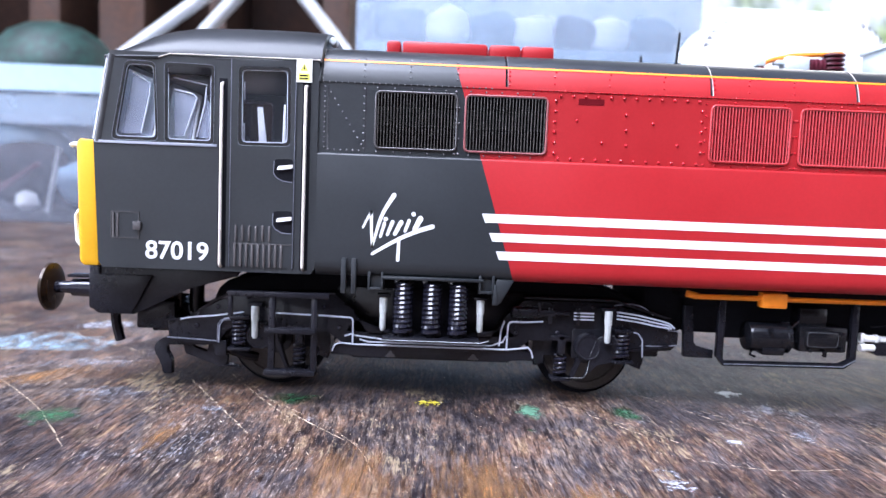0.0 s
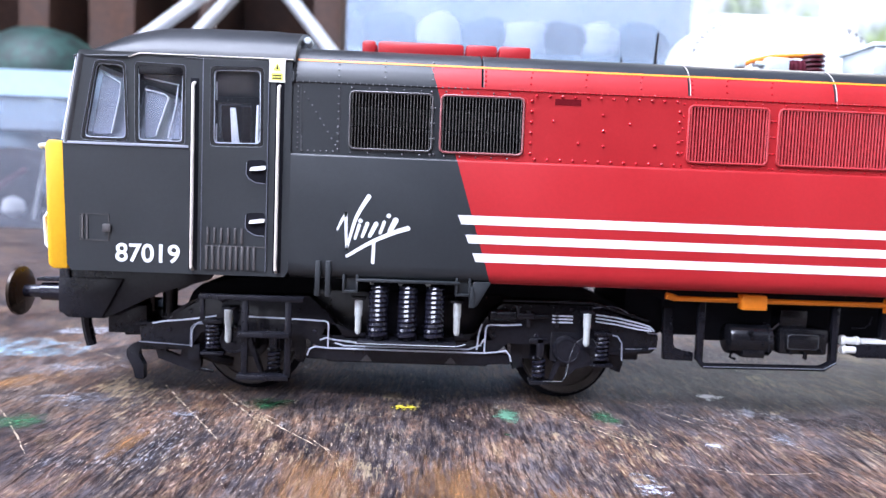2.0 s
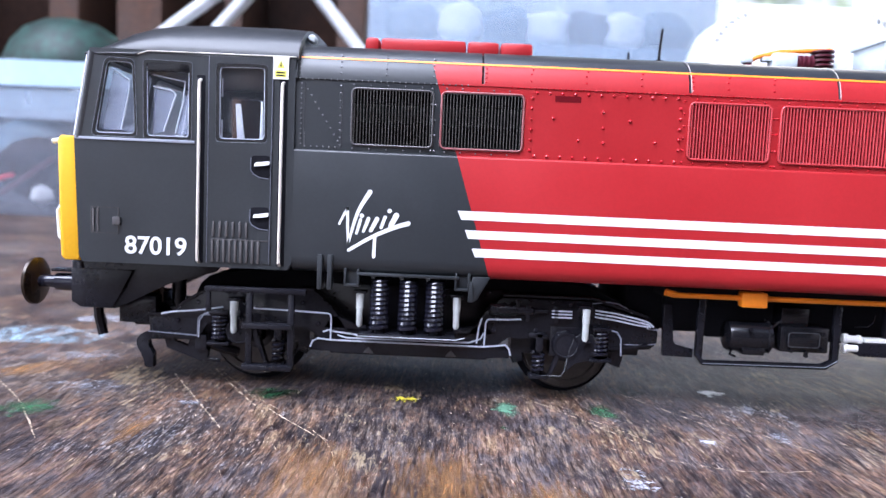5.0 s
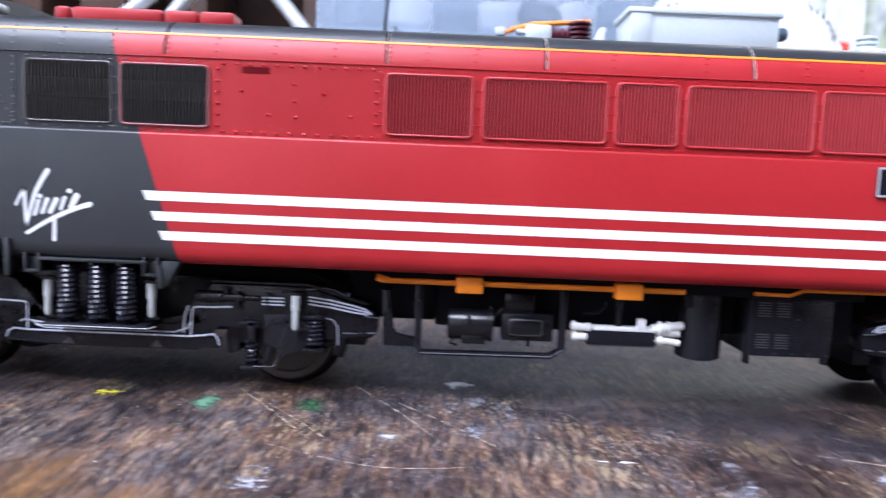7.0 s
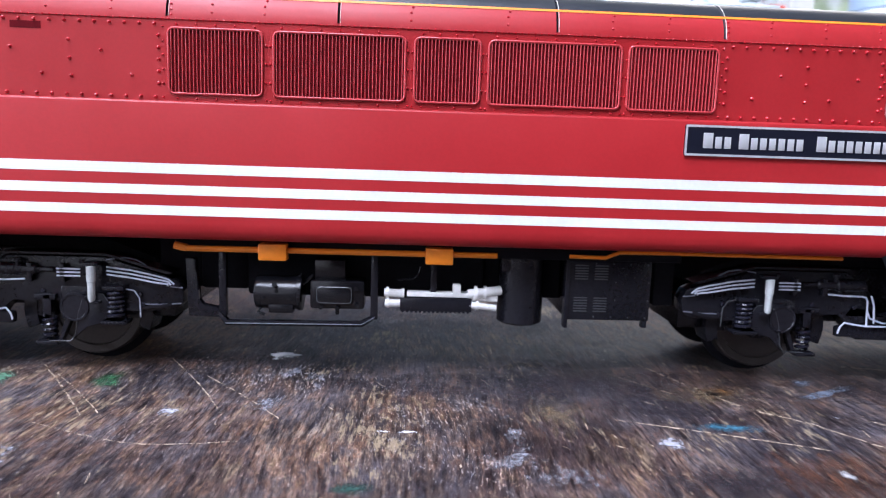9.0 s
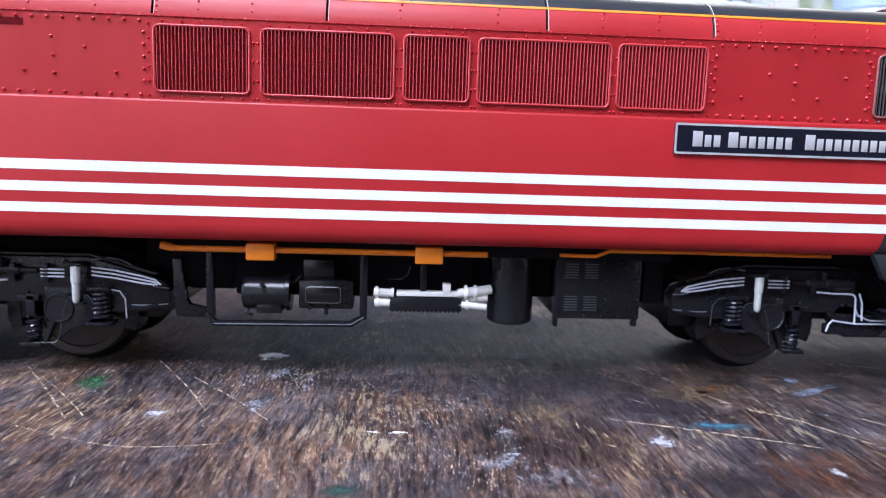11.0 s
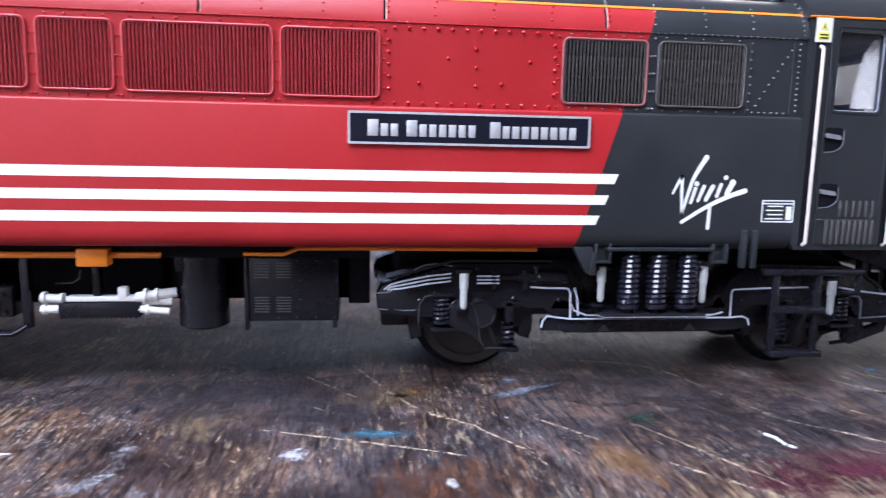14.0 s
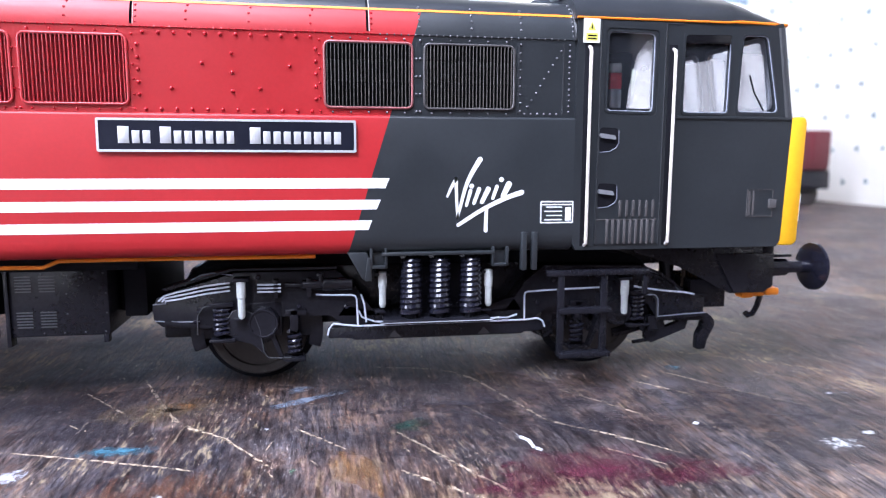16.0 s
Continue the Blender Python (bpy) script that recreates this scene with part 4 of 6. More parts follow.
box(bm, 80.5, 81.2, Y - 0.03, Y, 21.0, 22.6)
part("data_panel", bm, WHITE, loco, "small white printed panel of bars")


# ---- cabs; m is 1 for the numbered end and -1 for the other ----
def mx(pts, m):
    return [(x * m, z) for x, z in pts]


def cab(m, dx):
    def put(name, bm, mat, parent, label=""):
        bmesh.ops.translate(bm, verts=bm.verts[:], vec=(dx, 0, 0))
        return part(name, bm, mat, parent, label)

    wide = 0.6 * (m == -1)
    quarter = smooth_corners(mx([(-106.2 - wide, 33.95), (-104.6 - 0.4 * wide, 43.3), (-101.2 - 0.4 * wide, 43.2), (-100.8 - 0.4 * wide, 33.95)], m), 0.7)
    side = smooth_corners(mx([(-99.5 - 0.8 * wide, 33.8), (-99.6 - 0.8 * wide, 43.2), (-93.9, 43.1), (-93.9, 33.8)], m), 0.5)
    door = smooth_corners(mx([(-90.25, 33.8), (-90.3, 43.1), (-84.3, 43.2), (-84.2, 33.9)], m), 0.6)
    outline = mx([(-80.5, 18.2), (-81.0, 17.4), (-107.6, 17.4), (-108.1, 18.2), (-108.7, 33.4), (-106.7, 44.7), (-80.5, 44.7)], m)
    for near in (1, -1):
        bm = bmesh.new()
        plate(bm, outline, [quarter, side, door], lambda a, b, d: (a, near * (Y + d), b), 1.0)
        wall = put("cab_side", bm, DARK, loco)
        if near == 1:
            for hole in (quarter, side, door):
                bm = bmesh.new()
                cx, cz = sum(p[0] for p in hole) / len(hole), sum(p[1] for p in hole) / len(hole)
                grow = 1.10 if m == 1 else 1.06
                grown = [(cx + (x - cx) * grow, cz + (z - cz) * (0.4 + 0.6 * grow)) for x, z in hole]
                small = [(cx + (x - cx) * 0.97, cz + (z - cz) * 0.98) for x, z in hole]
                plate(bm, grown, [small], lambda a, b, d: (a, Y - 0.09 + d, b), 0.4)
                seal = put("window_frame", bm, SATINBLACK if m == 1 else DARK, wall, "dark window surround")
                if m == 1:
                    # thin tube paints the highlight round the window surround
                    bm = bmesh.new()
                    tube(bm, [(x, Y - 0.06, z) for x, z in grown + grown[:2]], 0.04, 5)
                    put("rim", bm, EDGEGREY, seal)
            # the sliding window's header and its moulded clear insert, reflections painted as pale shapes
            bm = bmesh.new()
            box(bm, m * (-99.4 - 0.8 * wide), m * -94.0, Y - 0.05, Y + 0.35, 42.05, 43.2, 0.08)
            put("window_header", bm, SATINBLACK, wall)
            ribs = [[(-105.3, 34.4), (-103.9, 36.6), (-103.2, 38.6)]]
            if m == 1:
                ribs = [[(-104.2, 42.15), (-102.0, 41.0), (-102.1, 39.5), (-103.1, 34.7)], [(-99.1, 41.8), (-94.8, 41.0)], [(-98.97, 40.3), (-96.5, 39.8), (-96.07, 39.3), (-97.6, 34.6)], [(-94.9, 40.8), (-95.1, 38.6), (-96.1, 34.4)]]
            for line in ribs:
                bm = bmesh.new()
                tube(bm, [(m * x, Y + 1.0, z) for x, z in line], 0.11, 6)
                put("glazing_rib", bm, EDGEHIGHLIGHT if m == 1 else BLACK, wall, "moulded rib inside the glazing")
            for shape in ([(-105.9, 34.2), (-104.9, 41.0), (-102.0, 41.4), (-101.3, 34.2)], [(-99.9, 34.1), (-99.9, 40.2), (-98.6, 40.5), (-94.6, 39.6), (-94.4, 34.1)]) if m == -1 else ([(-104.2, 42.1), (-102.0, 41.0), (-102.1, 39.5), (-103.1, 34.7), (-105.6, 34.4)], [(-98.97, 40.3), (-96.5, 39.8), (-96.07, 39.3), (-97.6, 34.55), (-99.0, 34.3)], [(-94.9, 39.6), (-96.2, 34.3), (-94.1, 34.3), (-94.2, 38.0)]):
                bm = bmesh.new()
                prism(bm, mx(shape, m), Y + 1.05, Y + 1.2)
                put("glazing_insert", bm, INSERT if m == 1 else HAZE, wall, "moulded clear plastic with reflections put in as haze").visible_shadow = False
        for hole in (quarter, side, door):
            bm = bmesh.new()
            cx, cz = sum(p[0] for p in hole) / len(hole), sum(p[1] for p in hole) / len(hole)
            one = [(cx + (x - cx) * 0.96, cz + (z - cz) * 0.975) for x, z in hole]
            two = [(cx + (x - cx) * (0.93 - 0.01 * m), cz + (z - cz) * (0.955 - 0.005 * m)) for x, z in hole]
            # pale ring paints the lit edge of the glazing
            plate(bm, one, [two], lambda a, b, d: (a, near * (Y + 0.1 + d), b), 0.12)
            put("glazing_edge", bm, GLAZEEDGE, wall, "moulded glazing edge with its highlight painted on")
            bm = bmesh.new()
            prism(bm, hole, near * (Y + 0.3), near * (Y + 0.45))
            put("window_pane", bm, GLAZING, wall).visible_shadow = False
    if m == 1:
        # pale upright bars added to paint bright streaks behind the door window
        bm = bmesh.new()
        prism(bm, [(-88.3, 34.0), (-88.6, 38.6), (-87.9, 38.6), (-87.3, 34.0)], Y + 1.6, Y + 1.9, 0.05)
        prism(bm, [(-85.1, 34.1), (-85.0, 38.9), (-84.75, 38.9), (-84.7, 34.1)], Y + 0.6, Y + 0.8, 0.03)
        box(bm, -90.05, -89.9, Y + 0.6, Y + 0.8, 39.3, 41.6)
        box(bm, -90.05, -89.9, Y + 0.6, Y + 0.8, 34.2, 36.4)
        put("window_bright_bar", bm, EDGEHIGHLIGHT, loco, "pale bars added for the brightness in the door window")
    else:
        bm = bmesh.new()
        # four stepped hazy sheets paint a bright gradient in the door window
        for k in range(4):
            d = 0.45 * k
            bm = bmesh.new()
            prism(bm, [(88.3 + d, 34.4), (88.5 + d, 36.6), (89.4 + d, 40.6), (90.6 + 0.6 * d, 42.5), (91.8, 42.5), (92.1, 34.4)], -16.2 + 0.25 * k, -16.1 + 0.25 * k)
            part("glazing_insert", bm, HAZE, loco, "hazy white sheets layered as a soft reflection").visible_shadow = False
        # black block added inside so the door window stays dark
        bm = bmesh.new()
        box(bm, 83.3, 98.0, 4.0, 15.5, 22.0, 44.0, 0.2)
        part("dark_backing_block", bm, PITCH, loco)
        bm = bmesh.new()
        box(bm, 89.3, 90.9, -8.6, -8.0, 35.0, 37.4, 0.1)
        fit_ob = part("cab_fitting", bm, WIRE, loco, "pale blue, red and white upright inside the cab")
        bm = bmesh.new()
        box(bm, 89.3, 90.9, -8.6, -8.0, 37.4, 39.5, 0.1)
        part("band", bm, BOTTLERED, fit_ob, "bright red band")
        bm = bmesh.new()
        box(bm, 89.3, 90.9, -8.6, -8.0, 39.5, 40.7, 0.1)
        part("cap", bm, WHITEPLASTIC, fit_ob)
        bm = bmesh.new()
        box(bm, 89.6, 90.5, -8.5, -8.1, 22.0, 35.0, 0.1)
        part("post", bm, INTERIOR, fit_ob)
    # windscreen wall with two panes, floor, bulkhead, desk and seats
    bm = bmesh.new()
    scr = [rounded(-15.0, -1.2, 1.2, 10.2, 1.0), rounded(1.2, 15.0, 1.2, 10.2, 1.0)]
    plate(bm, [(-16.4, 0), (16.4, 0), (16.4, 11.4), (-16.4, 11.4)], scr, lambda a, b, d: (m * (-108.6 + 0.175 * b + d), a, 33.35 + b), 0.8)
    front = put("windscreen_wall", bm, DARK, loco)
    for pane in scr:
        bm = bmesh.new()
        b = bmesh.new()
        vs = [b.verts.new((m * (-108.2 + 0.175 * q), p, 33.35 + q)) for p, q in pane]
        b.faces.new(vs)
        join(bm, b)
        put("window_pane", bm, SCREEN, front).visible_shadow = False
        bm = bmesh.new()
        cy, cz = sum(p[0] for p in pane) / len(pane), sum(p[1] for p in pane) / len(pane)
        inner = [(cy + (p - cy) * 0.90, cz + (q - cz) * 0.88) for p, q in pane]
        plate(bm, pane, [inner], lambda a, b, d: (m * (-107.75 + 0.175 * b + d), a, 33.35 + b), 0.3)
        put("glazing_edge", bm, EDGEHIGHLIGHT, front, "moulded glazing edge with its highlight painted on")
    for s in (-1, 1):
        bm = bmesh.new()
        tube(bm, [(m * -108.6, s * 6.0, 33.9), (m * -108.0, s * 7.5, 38.0), (m * -107.4, s * 8.5, 41.5)], 0.16, 6)
        put("wiper", bm, BLACK, front)
    bm = bmesh.new()
    box(bm, m * -107.5, m * -81.5, -16.2, 16.2, 17.5, 22.0)
    put("cab_floor", bm, PITCH, loco)
    bm = bmesh.new()
    box(bm, m * -82.2, m * -80.6, -16.3, 16.3, 22.0, 45.5)
    put("bulkhead", bm, INTERIOR, loco)
    bm = bmesh.new()
    prism(bm, mx([(-107.6, 22.0), (-107.8, 33.2), (-105.5, 33.4), (-102.5, 31.0), (-102.5, 22.0)], m), -15.8, 15.8, 0.2)
    put("driving_desk", bm, INTERIOR, loco)
    for s in (-1, 1):
        bm = bmesh.new()
        box(bm, m * -97.5, m * -92.5, s * 8 - 3, s * 8 + 3, 26.5, 28.2, 0.5)
        box(bm, m * -93.5, m * -92.2, s * 8 - 3, s * 8 + 3, 28.0, 35.5, 0.4)
        box(bm, m * -95.8, m * -94.2, s * 8 - 0.8, s * 8 + 0.8, 22.0, 26.6)
        put("seat", bm, INTERIOR, loco)
    # door with its handles, recesses and vents
    bm = bmesh.new()
    plate(bm, mx([(-91.4, 18.1), (-91.5, 44.2), (-83.5, 44.3), (-83.2, 18.1)], m), [smooth_corners([(x, z) for x, z in mx([(-90.55, 33.45), (-90.6, 43.4), (-84.0, 43.5), (-83.9, 33.55)], m)], 0.6)], lambda a, b, d: (a, Y - 0.13 + d, b), 0.2)
    dr = put("door", bm, DARK, loco, "dark grey cab door")
    for z in (24.2, 30.8):
        # recess is a flat black plate, its shade put into the colour
        bm = bmesh.new()
        prism(bm, smooth_corners(mx([(-86.0, z - 0.9), (-85.9, z + 1.15), (-83.5, z + 1.25), (-83.5, z - 1.75), (-84.9, z - 1.6)], m), 0.5), Y - 0.16, Y)
        hollow = put("handle_recess", bm, PITCH, dr)
        bm = bmesh.new()
        prism(bm, smooth_corners(mx([(-85.5, z - 0.2), (-85.3, z + 0.3), (-84.2, z + 0.45), (-83.5, z + 0.55), (-83.5, z + 0.05), (-84.4, z - 0.1)], m), 0.15), Y - 0.5, Y - 0.12)
        put("door_handle", bm, SILVER if m == 1 else STEELGREY, dr, "silver lever handle" if m == 1 else "grey lever handle")
        # lit edge of the recess, drawn as a grey line
        bm = bmesh.new()
        tube(bm, [(m * x, Y - 0.17, z + u) for x, u in ((-83.6, -1.72), (-84.8, -1.6), (-85.6, -1.15), (-85.95, -0.6), (-85.9, 0.9))], 0.07, 5)
        put("recess_rim", bm, EDGEGREY, hollow)
    bm = bmesh.new()
    for k in range(6):
        x = -90.6 + 0.85 * k
        box(bm, m * (x - 0.16), m * (x + 0.16), Y - 0.3, Y - 0.1, 21.4, 23.4, 0.06)
    for k in range(9):
        x = -90.7 + 0.74 * k
        box(bm, m * (x - 0.17), m * (x + 0.17), Y - 0.3, Y - 0.1, 18.1, 21.0, 0.06)
    put("door_vent", bm, GRILLEGREY, dr)
    bm = bmesh.new()
    box(bm, m * -91.1, m * -83.4, Y - 0.2, Y - 0.1, 20.98, 21.12, 0.03)
    put("door_ledge", bm, GRILLEGREY, dr)
    # door edges get their highlight as colour, brighter at the numbered end
    for x in (-91.45, -83.35):
        bm = bmesh.new()
        box(bm, m * (x - 0.05), m * (x + 0.05), Y - 0.2, Y - 0.08, 18.0, 44.2, 0.03)
        put("door_bead", bm, EDGEGREY if m == 1 else DARKSHINE, dr)
    bm = bmesh.new()
    box(bm, m * -93.6, m * -81.2, Y - 0.1, Y, 44.15, 44.3, 0.03)
    put("door_bead", bm, DARKSHINE, dr)
    # handrails before black strips that paint the shade of their grooves
    for x in (-92.5, -82.0):
        bm = bmesh.new()
        box(bm, m * (x - 0.5), m * (x + 0.55), Y - 0.05, Y + 0.1, 17.9, 41.8, 0.04)
        put("handrail_groove", bm, PITCH, loco)
        bm = bmesh.new()
        tube(bm, [(m * x, Y, 18.0), (m * x, Y - 0.55, 18.3), (m * x, Y - 0.6, 19.0), (m * x, Y - 0.6, 40.6), (m * x, Y - 0.55, 41.0), (m * x, Y, 41.25)], 0.21, 8)
        put("handrail", bm, RAILMETAL, loco, "thin cream metal handrail")
    # ledge highlight is in the colour, at the numbered end only
    bm = bmesh.new()
    prism(bm, mx([(-108.5, 33.15), (-108.6, 33.5), (-93.2, 33.5), (-93.2, 33.15)], m), Y - 0.16, Y, 0.05)
    put("waist_ledge", bm, PALEHIGHLIGHT if m == 1 else DARK, loco)
    # latch flap and warning label
    bm = bmesh.new()
    q = -106.5 if m == 1 else 103.15
    plate(bm, [(q, 21.2), (q, 24.6), (q + 3.6, 24.6), (q + 3.6, 21.2)], [[(q + 0.1, 21.3), (q + 0.1, 24.5), (q + 3.5, 24.5), (q + 3.5, 21.3)]], lambda a, b, d: (a, Y - 0.1 + d, b), 0.1)
    box(bm, q + 0.2, q + 0.45, Y - 0.16, Y, 21.4, 24.4)
    box(bm, q + 0.75, q + 1.0, Y - 0.12, Y, 21.4, 24.4)
    box(bm, q + 2.9, q + 3.9, Y - 0.4, Y, 22.3, 23.4, 0.12)
    put("latch_flap", bm, GRILLEGREY, loco)
    bm = bmesh.new()
    lx = -83.35 if m == 1 else -83.15
    box(bm, m * lx, m * (lx + 2.0), Y - 0.2, Y - 0.12, 41.7, 44.5)
    lab = put("warning_label", bm, CREAM, loco, "white and yellow warning label")
    bm = bmesh.new()
    prism(bm, mx([(lx + 0.5, 43.1), (lx + 1.5, 43.1), (lx + 1.0, 44.05)], m), Y - 0.22, Y - 0.18)
    box(bm, m * (lx + 0.3), m * (lx + 1.7), Y - 0.22, Y - 0.18, 41.95, 42.8)
    put("yellow_panel", bm, LABELYELLOW, lab)
    bm = bmesh.new()
    for k in range(2):
        box(bm, m * (lx + 0.45), m * (lx + 1.5), Y - 0.24, Y - 0.2, 42.1 + 0.34 * k, 42.25 + 0.34 * k)
    prism(bm, mx([(lx + 0.9, 43.3), (lx + 1.1, 43.3), (lx + 1.02, 43.9)], m), Y - 0.24, Y - 0.2)
    put("print_bar", bm, BLACK, lab)
    for near in (1, -1):
        bm = bmesh.new()
        tube(bm, [(m * -108.25, near * (Y + 0.42), 33.3), (m * -106.5, near * (Y + 0.42), 44.2)], 0.62, 12)
        put("corner_post", bm, DARKSHINE, loco)
    # bright tube added as the highlight down the cab's front corner
    if m == 1:
        bm = bmesh.new()
        tube(bm, [(-108.75, Y + 0.25, 33.6), (-107.0, Y + 0.25, 44.0)], 0.2, 6)
        put("corner_highlight", bm, EDGEHIGHLIGHT, loco)
    # yellow lower front
    bm = bmesh.new()
    prism(bm, mx([(-108.0, 17.5), (-110.0, 17.5), (-110.5, 18.0), (-110.9, 33.0), (-110.5, 33.6), (-108.6, 33.5)], m), Y - 0.02, -Y + 0.02, 0.3)
    yf = put("yellow_front", bm, YELLOW, loco, "yellow painted cab front")
    for s in (-1, 1):
        bm = bmesh.new()
        tube(bm, [(m * -110.6, s * 15.2, 24.3), (m * -111.7, s * 15.2, 24.3), (m * -112.0, s * 15.2, 23.8), (m * -111.8, s * 15.2, 20.4), (m * -111.4, s * 15.2, 19.9), (m * -110.4, s * 15.2, 19.9)], 0.27, 6)
        put("grab_handle", bm, WHITE, yf)
        bm = bmesh.new()
        tube(bm, [(m * -110.5, s * 15.5, 32.9), (m * (-111.6 - 0.3 * (1 + m)), s * 15.5, 32.9), (m * (-111.9 - 0.3 * (1 + m)), s * 15.5, 32.7)], 0.24 + 0.08 * m, 6)
        put("bracket", bm, CREAM if m == 1 else BLACK, yf)
        bm = bmesh.new()
        box(bm, m * -111.3, m * -110.6, s * 12 - 1.6, s * 12 + 1.6, 26.5, 30.2, 0.4)
        put("headlight", bm, LIGHTGREY, yf)
    # cab roof
    bm = bmesh.new()
    rows = []
    for x, w, e, c in ((-80.2, 17.45, 44.35, 50.0), (-84.0, 17.5, 44.35, 50.2), (-92.0, 17.5, 44.35, 50.2), (-97.5, 17.5, 44.35, 50.0), (-100.3, 17.45, 44.25, 49.5), (-102.6, 17.4, 44.05, 48.7), (-104.6, 17.35, 43.95, 47.3), (-106.2, 17.2, 43.95, 46.2), (-107.2, 17.05, 43.95, 45.1), (-107.6, 16.8, 43.95, 44.3)):
        ring = []
        e += wide * (x < -100)
        for k in range(25):
            u = -math.cos(math.pi * k / 24)
            ring.append(bm.verts.new((m * x, w * u, e + (c - e) * max(0.0, 1 - abs(u) ** 3.0) ** 0.55)))
        rows.append(ring)
    for a, b in zip(rows, rows[1:]):
        for k in range(24):
            bm.faces.new((a[k], a[k + 1], b[k + 1], b[k]))
        bm.faces.new((a[0], b[0], b[-1], a[-1]))
    bm.faces.new(rows[0])
    bm.faces.new(rows[-1])
    cr = put("cab_roof", bm, ROOF, loco, "domed dark grey cab roof")
    # pale gutter at the numbered end holds the eave's highlight
    bm = bmesh.new()
    tube(bm, [(m * -80.4, Y - 0.12, 44.55), (m * -99.2, Y - 0.12, 44.55), (m * -100.6, Y - 0.1, 44.05 + wide)], 0.13 - 0.05 * (m == 1), 6)
    put("gutter", bm, RAILMETAL if m == 1 else ORANGE, cr, "thin gutter strip along the eave")
    bm = bmesh.new()
    tube(bm, [(m * -100.6, Y - 0.1, 44.05 + wide), (m * -104.0, Y + 0.02, 44.0 + wide), (m * -107.3, Y + 0.25, 43.95 + wide), (m * -107.75, Y + 1.2, 43.95 + wide), (m * -107.8, 0, 43.95 + wide), (m * -107.75, -Y - 1.2, 43.95 + wide)], 0.22 - 0.06 * wide, 6)
    put("roof_lip", bm, ROOF if m == 1 else ORANGE, cr, "thin lip round the roof front")
    bm = bmesh.new()
    tube(bm, [(m * -80.35, y - 0.05, z + 0.05) for y, z in roof_line() if z > 41.8], 0.28, 6)
    put("cab_joint", bm, ROOF, loco)
    for s in (-1, 1):
        bm = bmesh.new()
        turned(bm, (m * -79.6, s * 11.5, 48.0), "y", [(-0.9, 0.35), (-0.7, 0.55), (0.7, 0.55), (0.9, 0.35)], 14)
        put("roof_fitting", bm, LIGHTGREY, cr)


cab(1, 0.0)
cab(-1, 0.95)


# ---- roof equipment ----
for x0, x1 in ((-72.5, -70.6), (-70.4, -59.0), (-58.8, -54.6), (-54.4, -50.1)):
    bm = bmesh.new()
    box(bm, x0, x1, -12.3, -8.4, 46.6, 48.55, 0.45)
    part("roof_vent", bm, RED, loco, "red rounded roof vent")
bm = bmesh.new()
tube(bm, [(-31.8, -6.7, 47.5), (-31.5, -6.7, 52.5)], 0.22, 8, r_end=0.18)
box(bm, -32.2, -31.2, -7.2, -6.2, 47.5, 48.2, 0.1)
part("aerial", bm, BLACK, loco, "thin black upright rod")
bm = bmesh.new()
tube(bm, [(-31.7, 11.0, 46.9), (-31.7, 11.0, 52.7)], 0.2, 8)
box(bm, -32.1, -31.3, 10.6, 11.4, 46.8, 47.7, 0.1)
part("aerial", bm, BLACK, loco, "short black upright rod")
bm = bmesh.new()
tube(bm, [(-15.6, 2.0, 49.4), (-15.2, 2.0, 50.5), (-14.0, 2.0, 51.1), (-11.0, 2.0, 51.9), (-7.0, 2.0, 52.2), (-3.0, 2.0, 52.5)], 0.36, 8)
part("busbar", bm, ORANGE, loco, "orange bent rod on the roof")
bm = bmesh.new()
turned(bm, (-4.4, 2.0, 48.0), "z", [(z, r) for k in range(6) for z, r in ((0.3 + 0.7 * k, 1.0), (0.5 + 0.7 * k, 1.75), (0.75 + 0.7 * k, 1.75), (0.95 + 0.7 * k, 1.0))], 16)
part("insulator", bm, MAROON, loco, "dark red ribbed insulator")
bm = bmesh.new()
turned(bm, (-9.3, 2.0, 50.2), "x", [(x, r) for k in range(5) for x, r in ((0.0 + 0.7 * k, 0.8), (0.2 + 0.7 * k, 1.35), (0.45 + 0.7 * k, 1.35), (0.65 + 0.7 * k, 0.8))], 16)
part("insulator", bm, MAROON, loco, "dark red ribbed insulator")
bm = bmesh.new()
turned(bm, (-15.6, 2.0, 48.0), "z", [(0, 0.8), (0.6, 1.0), (1.6, 1.0), (2.0, 0.5)], 12)
part("insulator", bm, MAROON, loco)
bm = bmesh.new()
box(bm, -12.2, -8.6, 0.6, 3.4, 49.2, 51.6, 0.3)
box(bm, -13.5, -12.0, 1.2, 2.8, 50.4, 51.0, 0.1)
box(bm, -11.0, -9.5, 1.0, 3.0, 47.9, 49.4, 0.1)
box(bm, -16.6, -15.2, 1.2, 2.8, 50.0, 51.2, 0.2)
prism(bm, [(-2.6, 48.0), (-1.2, 48.0), (-0.8, 51.5), (-1.4, 51.7), (-2.6, 49.5)], 0.8, 3.2, 0.1)
part("switchgear", bm, LIGHTGREY, loco, "pale grey roof switchgear")
bm = bmesh.new()
box(bm, 1.4, 21.8, -3.8, 4.0, 47.8, 53.0, 0.2)
box(bm, 1.0, 22.2, -4.2, 4.4, 52.7, 53.4, 0.15)
box(bm, 1.4, 4.2, -4.05, -3.7, 48.0, 52.7, 0.1)
rb = part("roof_box", bm, LIGHTGREY, loco, "large pale grey roof box with a lid")
bm = bmesh.new()
turned(bm, (22.4, -2.5, 50.8), "x", [(-0.8, 0.9), (0.5, 0.95), (0.9, 0.7)], 14)
part("end_cap", bm, GREYBLUE, rb)
bm = bmesh.new()
tube(bm, [(-1.0, 3.0, 48.4), (4.0, 3.0, 48.4)], 0.25, 6)
